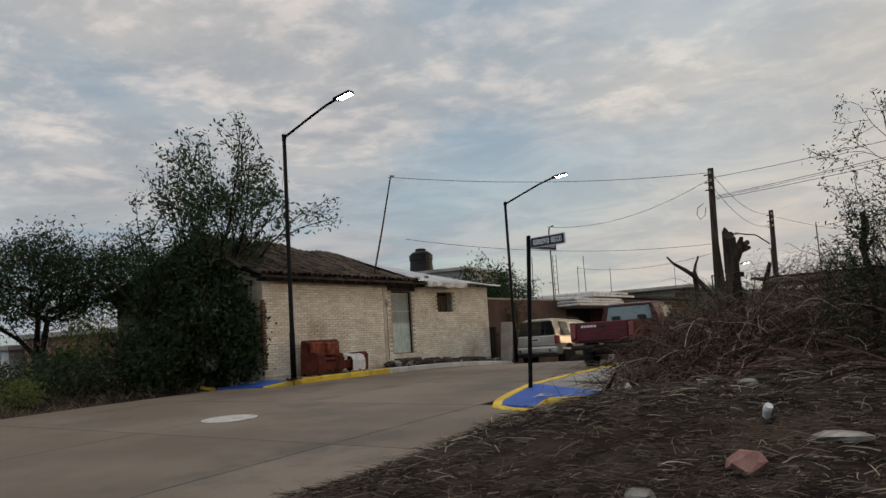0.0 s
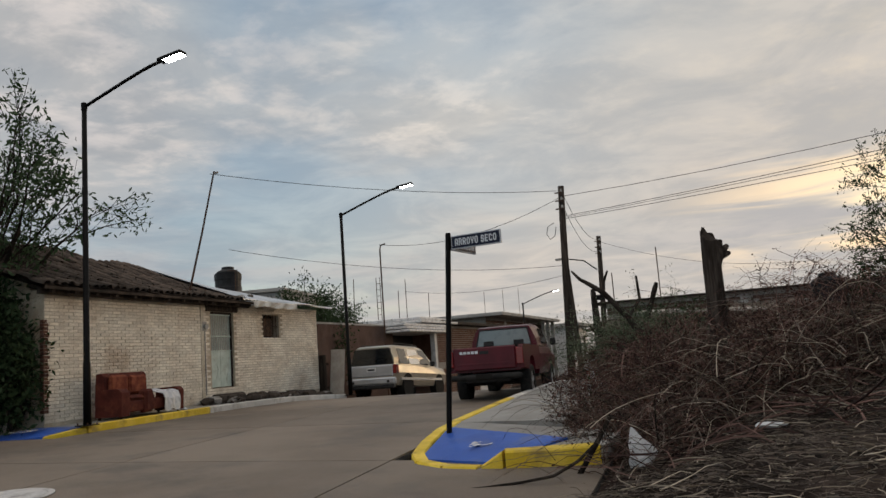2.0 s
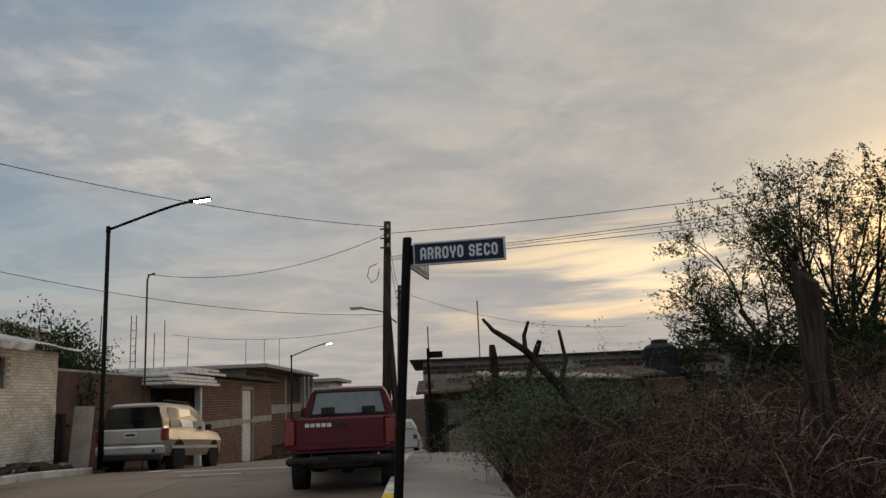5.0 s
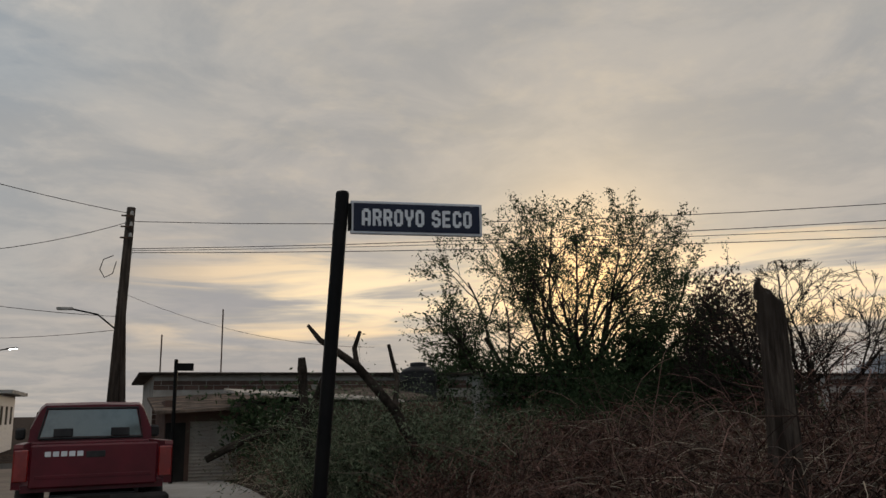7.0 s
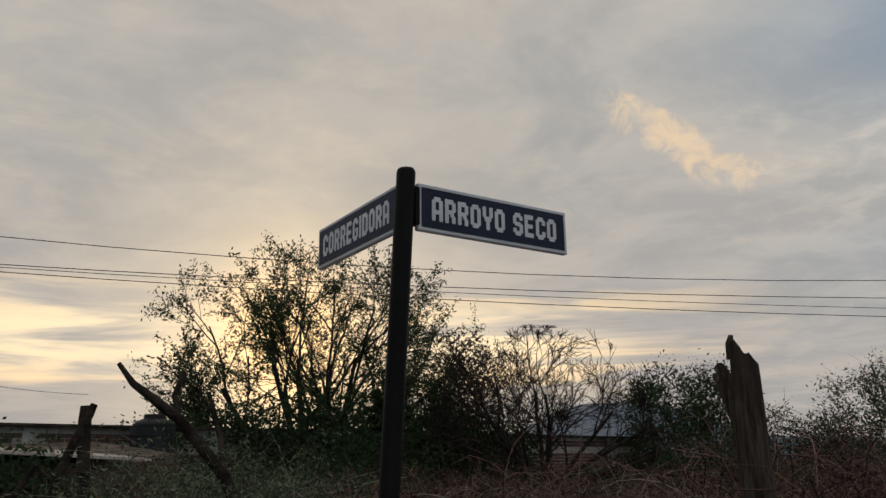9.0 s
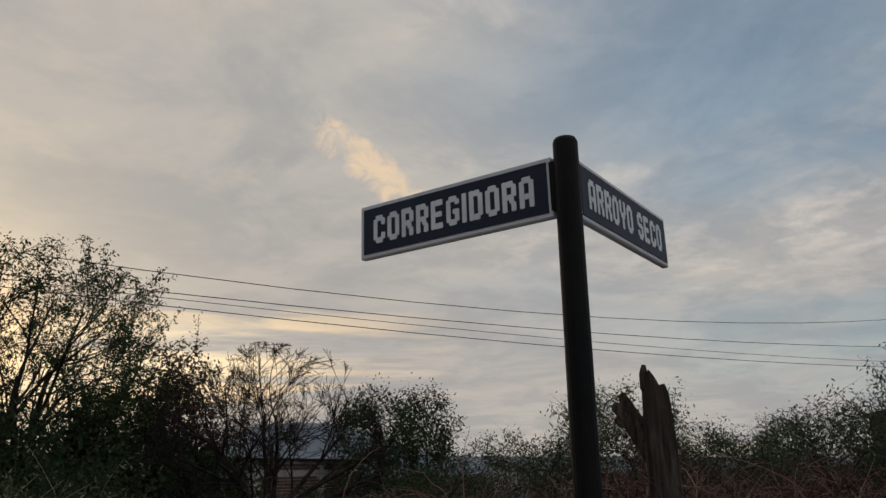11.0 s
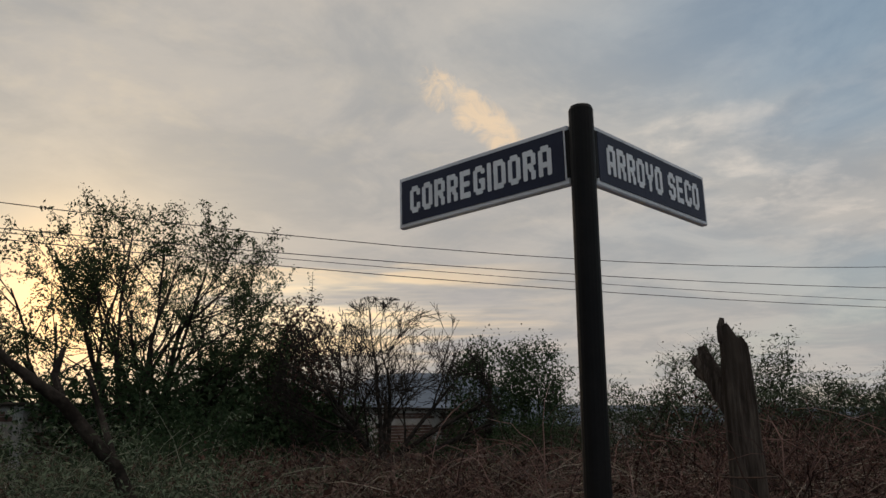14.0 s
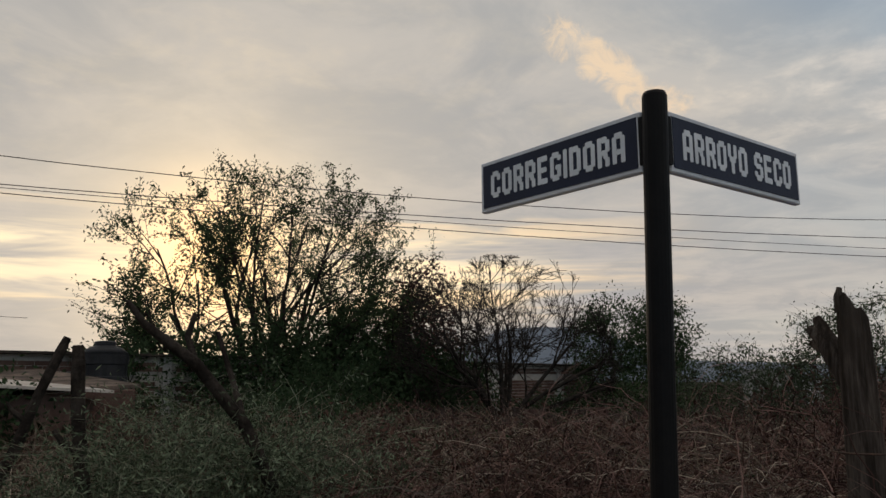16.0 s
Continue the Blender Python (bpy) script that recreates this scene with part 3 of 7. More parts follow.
def sheet(pts, top, lift=0.03, n=6):
    """A ramp over four corners in street coordinates, each with its height above the street."""
    mb = Mb()
    for lay in (0, -0.15):
        for j in range(n + 1):
            for i in range(n + 1):
                a, b = i / n, j / n
                w = ((1 - a) * (1 - b), a * (1 - b), a * b, (1 - a) * b)
                uu, vv, hh = (sum(w[k] * pts[k][c] for k in range(4)) for c in range(3))
                x, y = street(uu, vv)
                mb.v.append((x, y, road_z(x, y) + hh + lay))
    m = n + 1
    for j in range(n):
        for i in range(n):
            q = j * m + i
            mb.f.append((q, q + 1, q + m + 1, q + m))
    q0 = m * m
    rim = [i for i in range(m)] + [j * m + n for j in range(1, m)] + [n * m + i for i in range(n - 1, -1, -1)] + [j * m for j in range(n - 1, 0, -1)]
    for a, b in zip(rim, rim[1:] + rim[:1]):
        mb.f.append((a, b, b + q0, a + q0))
    return mb


def wheelchair(name, u, v, turn, size, lift, owner):
    """The white access mark, laid on a ramp."""
    mb = Mb()
    c, s = math.cos(radians(turn)), math.sin(radians(turn))

    def bar(a, b, w):
        d = Vector((b[0] - a[0], b[1] - a[1])).normalized()
        o = Vector((-d.y, d.x)) * w / 2
        k = len(mb.v)
        for px, py in ((a[0] + o.x, a[1] + o.y), (b[0] + o.x, b[1] + o.y), (b[0] - o.x, b[1] - o.y), (a[0] - o.x, a[1] - o.y)):
            px, py = px * size, py * size
            x, y = street(u + c * px - s * py, v + s * px + c * py)
            mb.v.append((x, y, lift(x, y)))
        mb.f.append((k, k + 1, k + 2, k + 3))
    arc = [(0.28 * math.cos(radians(q)) - 0.02, 0.28 * math.sin(radians(q)) - 0.18) for q in range(100, 361, 26)]
    for a, b in zip(arc, arc[1:]):
        bar(a, b, 0.09)
    bar((-0.04, 0.28), (0.0, -0.05), 0.11)
    bar((0.0, 0.12), (0.22, 0.10), 0.08)
    bar((0.0, -0.05), (0.25, -0.05), 0.09)
    bar((0.25, -0.05), (0.36, -0.38), 0.09)
    bar((-0.09, 0.42), (0.03, 0.42), 0.12)
    return part(name, mb, M_WHITEPAINT, owner, "worn white access mark")


ramp_l = tagged(new("ramp_1"), "blue painted access ramp beside the street lamp", "ramp", kind="structure")
part("ramp_surface", sheet([(-1.85, 1.72, 0.02), (-0.40, 1.98, 0.03), (-0.16, 2.75, 0.135), (-1.20, 2.70, 0.14)], 0), M_BLUE, ramp_l)
wheelchair("access_mark", -0.95, 2.25, -20, 0.7, lambda x, y: road_z(x, y) + 0.13, ramp_l)

# the corner with the street sign
kerb_r = tagged(new("kerb_2"), "low kerb round the corner painted yellow then white", "kerb", kind="structure")
bend = [(9.02, -1.42, 0.02), (8.62, -1.36, 0.02), (8.26, -1.12, 0.03), (8.06, -0.70, 0.05), (7.98, -0.15, 0.10), (7.93, 0.6, 0.15), (7.90, 1.4, 0.15)]
for (ua, va, ha), (ub, vb, hb) in zip(bend, bend[1:]):
    part("kerb_stone", kerb_piece(ua, va, ub, vb, 0.17, 0.15, 0.15 - ha, 0.15 - hb), M_YELLOW, kerb_r)
part("kerb_stone", kerb_piece(9.06, -1.36, 9.30, -1.36, 0.22, 0.20, 0.17, 0.02), M_YELLOW, kerb_r)
part("kerb_stone", kerb_piece(9.31, -1.36, 10.30, -1.14, 0.22, 0.20, 0.02, 0.0), M_YELLOW, kerb_r)
v = 1.41
while v < 40:
    part("kerb_stone", kerb_piece(7.87, v + 0.006, 7.87, v + 1.19, 0.17), M_YELLOW if v < 5.0 else M_KERB, kerb_r)
    v += 1.2
ramp_r = tagged(new("ramp_2"), "blue painted access ramp at the street corner", "ramp", kind="structure")
part("ramp_surface", sheet([(8.18, -0.98, 0.02), (9.14, -1.26, 0.03), (9.85, -0.48, 0.17), (8.06, 0.58, 0.175)], 0), M_BLUE, ramp_r)
wheelchair("access_mark", 8.78, -0.55, 160, 0.42, lambda x, y: road_z(x, y) + 0.115, ramp_r)
walk_r = tagged(new("pavement_2"), "pale concrete pavement along the vacant lot", "pavement", kind="structure")
part("pavement_slab", sheet([(8.10, 0.59, 0.165), (9.86, -0.46, 0.16), (10.3, 0.3, 0.14), (7.99, 1.35, 0.145)], 0), M_WALK, walk_r)
part("pavement_slab", sheet([(9.25, -1.22, 0.06), (10.35, -1.02, 0.17), (10.4, 0.1, 0.15), (9.90, -0.46, 0.15)], 0), M_WALK, walk_r)
for i in range(18):
    a = 1.36 + i * 2.0
    part("pavement_slab", slab(Mb(), 7.965, a + 0.006, 9.5, a + 1.994, 0.14, 0.2, 2, 2), M_WALK, walk_r)


# ---- street furniture ----
def street_lamp(x, y, z, height, heading, reach=1.95, rise=0.60, label="black steel street lamp with a lit white LED head"):
    lamp = thing("street_lamp", pose(x, y, z, 0, 0, heading), label, "street lamp", "street lamps")
    part("base_plate", Mb().box(-0.16, -0.16, 0, 0.16, 0.16, 0.02, bevel=0.006), M_IRON, lamp)
    for sx in (-1, 1):
        for sy in (-1, 1):
            part("bolt", Mb().tube([(sx * 0.12, sy * 0.12, 0.02), (sx * 0.12, sy * 0.12, 0.06)], 0.014, 6), M_RUST, lamp)
    part("pole", Mb().tube([(0, 0, 0.0), (0, 0, 1.2), (0, 0, 1.22), (0, 0, height)], [0.075, 0.072, 0.06, 0.05], 14), M_IRON, lamp, smooth=True)
    part("cap", Mb().tube([(0, 0, height - 0.12), (0, 0, height + 0.03), (0, 0, height + 0.05)], [0.062, 0.062, 0.03], 12), M_IRON, lamp)
    pts = [(0, 0, height - 0.05)]
    for i in range(1, 9):
        t = i / 8
        pts.append((reach * t, 0, height - 0.05 + rise * (t * 1.12 - 0.12 * t ** 6)))
    part("arm", Mb().tube(pts, [0.034] * 9, 10), M_IRON, lamp, smooth=True)
    x1, z1 = pts[-1][0], pts[-1][2]
    m = Matrix.Translation((x1, 0, z1)) @ pose(0, 0, 0, 0, -8, 0)
    head = part("lamp_head", Mb().box(-0.05, -0.11, -0.03, 0.52, 0.11, 0.045, m, 0.02), M_IRON, lamp)
    part("led_panel", Mb().box(0.08, -0.095, -0.042, 0.50, 0.095, -0.031, m), M_LED, head, "lit white LED panel")
    return lamp


lamp_a = street_lamp(-17.02, 11.67, road_z(-17.02, 11.67) + 0.14, 6.45, 10)
lamp_b = street_lamp(-19.04, 22.94, road_z(-19.04, 22.94) + 0.10, 6.08, 14, 2.1, 0.7)


# ---- the two street signs on their post ----
PX, PY = -8.35, 10.905
pz = road_z(PX, PY) + 0.15
post = thing("street_sign", pose(PX, PY, pz), "black steel post with two navy street name plates", "street sign")
TOP = 3.49 - pz
part("post", Mb().tube([(-0.175, -0.05, -0.02), (0, 0, TOP - 0.012), (0, 0, TOP)], [0.037, 0.037, 0.032], 20), M_IRON, post, smooth=False)


# strokes of the block letters in a cell 3 wide and 5 high: boxes x0, y0, x1, y1
CELL = {
    "A": [(0, 0, 1, 4.4), (2, 0, 3, 4.4), (0.6, 4, 2.4, 5), (1, 1.4, 2, 2.3)],
    "R": [(0, 0, 1, 5), (1, 4, 2.4, 5), (1, 1.9, 2.4, 2.8), (2, 2.4, 3, 4.4), (1.9, 0, 2.9, 1.5), (1.5, 1.3, 2.5, 2.2)],
    "O": [(0, 0.6, 1, 4.4), (2, 0.6, 3, 4.4), (0.6, 4, 2.4, 5), (0.6, 0, 2.4, 1)],
    "Y": [(0, 2.7, 1, 5), (2, 2.7, 3, 5), (0.5, 1.9, 2.5, 2.9), (1, 0, 2, 2.2)],
    "S": [(0, 2.5, 1, 4.4), (0.6, 4, 2.4, 5), (2, 3.4, 3, 4.4), (0.6, 2.1, 2.4, 3.0), (2, 0.6, 3, 2.6), (0.6, 0, 2.4, 1), (0, 0.6, 1, 1.6)],
    "E": [(0, 0, 1, 5), (1, 4, 2.8, 5), (1, 2.05, 2.6, 2.95), (1, 0, 2.8, 1)],
    "C": [(0, 0.6, 1, 4.4), (0.6, 4, 2.4, 5), (0.6, 0, 2.4, 1), (2, 3.2, 3, 4.4), (2, 0.6, 3, 1.8)],
    "G": [(0, 0.6, 1, 4.4), (0.6, 4, 2.4, 5), (0.6, 0, 2.4, 1), (2, 3.5, 3, 4.4), (2, 0.6, 3, 2.7), (1.5, 1.9, 2.4, 2.7)],
    "I": [(0, 0, 1, 5)],
    "D": [(0, 0, 1, 5), (1, 4, 2.4, 5), (1, 0, 2.4, 1), (2, 0.6, 3, 4.4)],
}


def lettering(text, width, height, material, parent, m):
    """Block letters with cut corners, along x and y of m."""
    x = 0.0
    places = []
    for ch in text:
        if ch == " ":
            x += 2.0
            continue
        places.append((ch, x))
        x += (1.0 if ch == "I" else 3.0) + 0.65
    total = x - 0.65
    sx, sy = width / total, height / 5
    for ch, x0 in places:
        mb = Mb()
        for n, (a, b, c, d) in enumerate(CELL[ch]):
            a, b, c, d = (x0 + a) * sx - width / 2, b * sy - height / 2, (x0 + c) * sx - width / 2, d * sy - height / 2
            k = 0.003 if min(c - a, d - b) > 0.008 else 0.0
            z = 0.0006 + 0.00012 * n
            ring = [(a + k, b), (c - k, b), (c, b + k), (c, d - k), (c - k, d), (a + k, d), (a, d - k), (a, b + k)]
            mb.loft([[m @ Vector((px, py, -0.001)) for px, py in ring], [m @ Vector((px, py, z)) for px, py in ring]])
        part("letter", mb, material, parent, "pale grey block letter")


def name_plate(text, m, owner, wide, w=0.745):
    """A plate along local x from the post, facing local -y."""
    h, x0 = 0.188, 0.044
    plate = part("name_plate", Mb().box(x0, -0.013, -h / 2, x0 + w, 0.013, h / 2, m, 0.004), M_SIGNWHITE, owner, "white-edged plate")
    for s in (-1, 1):
        part("panel", Mb().box(x0 + 0.016, s * 0.0140 - 0.0015, -h / 2 + 0.015, x0 + w - 0.016, s * 0.0140 + 0.0015, h / 2 - 0.015, m), M_SIGNNAVY, plate, "navy panel")
        turn = pose(x0 + w / 2, s * 0.0160, 0, 90, 0, 0 if s < 0 else 180)
        lettering(text, wide, 0.097, M_SIGNGREY, plate, m @ turn)
    part("clamp", Mb().box(0.03, -0.02, -h / 2 + 0.02, x0 + 0.005, 0.02, h / 2 - 0.02, m), M_IRON, plate)


name_plate("ARROYO SECO", Matrix.Translation((0, 0, TOP - 0.143)), post, 0.622)
name_plate("CORREGIDORA", Matrix.Translation((0, 0, TOP - 0.141)) @ pose(0, 0, 0, 0, 0, 90), post, 0.612, 0.732)


# ---- masonry ----
def brick_mesh(l, h, d, material):
    return mesh_of("brick", Mb().box(0.006, 0, 0.005, l - 0.006, d, h - 0.005, bevel=0.006), material)


def brick_wall(owner, m, length, z0, z1, holes, material, l=0.29, h=0.082, d=0.02, parts=0, near=(0, 3), seed=1):
    """Courses of bricks standing proud of a wall whose face is m's xz plane, outward along -y. Holes: x0, z0, x1, z1."""
    rng = random.Random(seed)
    shared, rest, made = brick_mesh(l, h, 0.03, material), Mb(), 0
    rows = int((z1 - z0) / h)
    for j in range(rows):
        z = z0 + j * h
        x = -(l / 2 if j % 2 else 0)
        while x < length:
            a, b = max(x, 0.0), min(x + l, length)
            x += l
            if b - a < 0.06:
                continue
            if any(a < hx1 - 0.02 and b > hx0 + 0.02 and z < hz1 - 0.01 and z + h > hz0 + 0.01 for hx0, hz0, hx1, hz1 in holes):
                continue
            out = d * rng.uniform(0.25, 1.0)
            if parts and made < parts and near[0] <= a and b <= near[1] and b - a > l - 0.01:
                ob = new("brick", shared)
                ob.parent = owner
                ob.matrix_local = m @ pose(a + rng.uniform(-0.005, 0.005), -out, z + 0.004 * math.sin(a * 1.7 + j), rng.uniform(-2.5, 2.5), rng.uniform(-1.3, 1.3), rng.uniform(-1.2, 1.2))
                made += 1
            else:
                wob = min(0.25, h) * 0.05
                rest.box(a + 0.005 + rng.uniform(0, wob), -out, z + 0.005 + rng.uniform(0, wob), b - 0.005 - rng.uniform(0, wob), 0.015, z + h - 0.005 - rng.uniform(0, wob), m)
    if rest.f:
        tagged(part("brickwork", rest, material, owner), "courses of bricks", kind="stuff")


def weld(ob):
    """Joins the cells of a wall along their common edges."""
    bm = bmesh.new()
    bm.from_mesh(ob.data)
    bmesh.ops.remove_doubles(bm, verts=bm.verts, dist=0.0005)
    bm.to_mesh(ob.data)
    bm.free()
    return ob


def wall_with_holes(m, length, z0, z1, thick, holes):
    """A wall of cells left open where the holes are."""
    xs = sorted({0.0, length, *[h[0] for h in holes], *[h[2] for h in holes]})
    zs = sorted({z0, z1, *[h[1] for h in holes], *[h[3] for h in holes]})
    mb = Mb()
    for xa, xb in zip(xs, xs[1:]):
        for za, zb in zip(zs, zs[1:]):
            if not any(xa >= h[0] - 1e-6 and xb <= h[2] + 1e-6 and za >= h[1] - 1e-6 and zb <= h[3] + 1e-6 for h in holes):
                mb.box(xa, 0, za, xb, thick, zb, m)
    return mb


# ---- the old house at the crossing ----
hx, hy = street(-1.05, 2.72)
HL, HB = 11.8, 0.95
house = thing("old_house", pose(hx, hy, 0, 0, 0, 90 + STREET), "low whitewashed brick house with a sagging tiled roof", "house")
# local: x along the street wall, y away from the street, z up from the datum
door_hole, win_hole = (5.66, 1.46, 6.76, 3.52), (8.30, 2.82, 9.28, 3.52)
FLAT = Matrix.Identity(4)
WALLTOP = 3.78
weld(part("street_wall", wall_with_holes(FLAT, HL, HB - 0.4, WALLTOP, 0.35, [door_hole, win_hole]), M_MORTAR, house, "limewashed street wall"))
brick_wall(house, FLAT, HL, HB + 0.15, WALLTOP, [door_hole, win_hole, (5.45, 3.5, 6.95, 3.7)], M_BRICKWHITE, l=0.26, h=0.072, parts=290, near=(0.3, 3.6))
part("end_wall", Mb().box(0, 0.35, HB - 0.4, 0.35, 6.5, WALLTOP + 0.3), M_MORTAR, house)
part("end_wall", Mb().box(HL - 0.35, 0.35, HB - 0.4, HL, 6.5, WALLTOP), M_MORTAR, house)
part("back_wall", Mb().box(0.35, 6.15, HB - 0.4, HL - 0.35, 6.5, WALLTOP), M_MORTAR, house)
for k in range(26):
    w = 0.10 + 0.07 * noise.noise(Vector((k * 0.7, 3, 1)))
    part("corner_brick", Mb().box(-0.03, -0.024, HB + 0.35 + k * 0.072, w, 0.08, HB + 0.415 + k * 0.072, bevel=0.008), M_BRICK, house)
part("lintel", Mb().box(5.45, -0.03, 3.525, 6.97, 0.2, 3.70, bevel=0.015), M_WOOD, house, "weathered timber lintel")
part("step", Mb().box(5.6, -0.30, HB + 0.05, 6.85, 0.1, 1.30, bevel=0.06), M_ROCKDARK, house, "rough stone doorstep")

# double door of sheet metal with barred upper lights
dx0, dz0, dx1, dz1 = door_hole
frame_m = Mb()
for a, b, c, e in ((dx0, dz0, dx0 + 0.05, dz1), (dx1 - 0.05, dz0, dx1, dz1), (dx0 + 0.05, dz1 - 0.05, dx1 - 0.05, dz1)):
    frame_m.box(a, 0.06, b, c, 0.12, e)
door = part("door", frame_m, M_WOOD, house, "mint green metal double door, shut")
for s in range(2):
    a = dx0 + 0.052 + s * 0.5
    b = a + 0.494
    mid = dz0 + 0.98
    leaf = part("door_leaf", Mb().box(a, 0.09, dz0 + 0.02, b, 0.125, mid, bevel=0.004), M_DOOR, door)
    part("upper_panel", Mb().box(a, 0.115, mid, b, 0.125, dz1 - 0.055), M_PLASTER, door, "dull grey panel behind the bars")
    for k in range(6):
        x = a + 0.04 + k * (b - a - 0.08) / 5
        part("bar", Mb().tube([(x, 0.085, mid), (x, 0.085, dz1 - 0.06)], 0.009, 6), M_DOOR, door)
    for z in (mid + 0.02, mid + 0.42, dz1 - 0.08):
        part("rail", Mb().box(a, 0.072, z - 0.015, b, 0.10, z + 0.015), M_DOOR, door)
    cx = (a + b) / 2
    dia = [(cx, dz0 + 0.22), (cx + 0.14, dz0 + 0.48), (cx, dz0 + 0.74), (cx - 0.14, dz0 + 0.48), (cx, dz0 + 0.22)]
    part("lozenge", Mb().tube([(px, 0.086, pz_) for px, pz_ in dia], 0.008, 5), M_DOOR, door)
wx0, wz0, wx1, wz1 = win_hole
window = part("window", Mb().box(wx0, 0.26, wz0, wx1, 0.28, wz1), M_DARK, house, "small dark barred window opening")
for k in range(5):
    x = wx0 + 0.1 + k * 0.195
    part("bar", Mb().tube([(x, 0.05, wz0), (x, 0.05, wz1)], 0.01, 6), M_RUST, window)
part("bar", Mb().tube([(wx0, 0.06, 3.17), (wx1, 0.06, 3.17)], 0.01, 6), M_RUST, window)
part("shutter", Mb().box(wx0 + 0.04, 0.09, wz0 + 0.05, wx1 - 0.3, 0.12, wz1 - 0.12), M_RUST, window)
meter = part("electric_meter", Mb().tube([(5.36, -0.10, 3.10), (5.36, 0.0, 3.10)], 0.075, 12), M_PLASTER, house)
part("meter_box", Mb().box(5.26, -0.03, 2.98, 5.46, 0.02, 3.24, bevel=0.01), M_PLASTER, meter)
part("conduit", Mb().tube([(5.36, -0.03, 1.3), (5.36, -0.03, 2.98)], 0.016, 6), M_PLASTER, house)
part("plaster_strip", Mb().box(5.20, -0.025, HB + 0.1, 5.33, 0.02, WALLTOP, bevel=0.006), M_MORTAR, house)

# old tiled roof: barrel tiles over sagging rafters
RIDGE_Y, RIDGE_Z, EAVE_Y, EAVE_Z = 2.75, 5.12, -0.38, 3.83


def roof_z(x, t):
    sag = 0.07 * math.sin(x * 0.9) + 0.05 * math.sin(x * 2.1 + 1)
    z = EAVE_Z + (RIDGE_Z - EAVE_Z) * t + sag * t - 0.10 * math.sin(math.pi * t)
    return z - 0.30 * step(5.2, 7.5, x) * t


def roof_at(x, t):
    return Vector((x, EAVE_Y + (RIDGE_Y - EAVE_Y) * t, roof_z(x, t)))


under = Mb()
nxr = 24
for lay in (0, -0.06):
    for j in range(7):
        for i in range(nxr + 1):
            p = roof_at(-0.35 + 7.75 * i / nxr, j / 6)
            under.v.append((p.x, p.y, p.z + lay - 0.03))
q0 = 7 * (nxr + 1)
for j in range(6):
    for i in range(nxr):
        q = j * (nxr + 1) + i
        under.f.append((q, q + 1, q + nxr + 2, q + nxr + 1))
        under.f.append((q0 + q, q0 + q + nxr + 1, q0 + q + nxr + 2, q0 + q + 1))
for i in range(nxr):
    under.f.append((i, q0 + i, q0 + i + 1, i + 1))
roof = part("tiled_roof", under, M_TILE, house, "sagging roof of weathered clay barrel tiles")
back = Mb()
back.add([(-0.35, RIDGE_Y, RIDGE_Z - 0.05), (7.4, RIDGE_Y, RIDGE_Z - 0.6), (7.4, 6.7, 3.7), (-0.35, 6.7, 3.75), (-0.35, RIDGE_Y, RIDGE_Z - 0.15), (7.4, RIDGE_Y, RIDGE_Z - 0.7), (7.4, 6.7, 3.6), (-0.35, 6.7, 3.65)],
         [(0, 1, 2, 3), (7, 6, 5, 4), (0, 4, 5, 1), (1, 5, 6, 2), (2, 6, 7, 3), (3, 7, 4, 0)])
part("back_slope", back, M_TILE, house)
tile = Mb()
arc = [(0.095 * math.cos(radians(q)), 0.075 * math.sin(radians(q))) for q in (0, 36, 72, 108, 144, 180)]
tile.loft([[Vector((x, 0, z)) for x, z in arc], [Vector((x * 0.82, 0.44, z * 0.82 + 0.01)) for x, z in arc]], caps=False)
tile.loft([[Vector((x * 0.85, 0, z * 0.8)) for x, z in reversed(arc)], [Vector((x * 0.70, 0.44, z * 0.66 + 0.01)) for x, z in reversed(arc)]], caps=False)
tile_me = mesh_of("roof_tile", tile, M_TILE)
rng = random.Random(4)
slope_len = math.hypot(RIDGE_Y - EAVE_Y, RIDGE_Z - EAVE_Z)
made = 0
others = Mb()
for i in range(35):
    for j in range(9):
        x = -0.28 + i * 0.215 + rng.uniform(-0.02, 0.02)
        t = j / 8.6
        p, p2 = roof_at(x, t), roof_at(x, min(1.0, t + 0.12))
        d = (p2 - p).normalized()
        ang = math.degrees(math.asin(d.z))
        m = Matrix.Translation(p + Vector((0, 0, rng.uniform(0.0, 0.035)))) @ pose(0, 0, 0, ang + rng.uniform(-3, 2), rng.uniform(-8, 8), rng.uniform(-7, 7))
        if made < 290:
            ob = new("roof_tile", tile_me)
            ob.parent = roof
            ob.matrix_local = m
            made += 1
        else:
            others.add([m @ Vector(v_) for v_ in tile.v], tile.f)
tagged(part("roof_tiles", others, M_TILE, roof), kind="stuff")
for i in range(13):
    x = -0.1 + i * 0.6
    part("rafter", Mb().tube([(x, -0.36, roof_z(x, 0) - 0.12), (x, 0.3, roof_z(x, 0.2) - 0.16)], 0.045, 6), M_WOOD, house)
part("eave_board", Mb().box(-0.3, -0.22, 3.66, 7.3, -0.10, 3.78, bevel=0.02), M_WOOD, house, "dark rotten eave board")

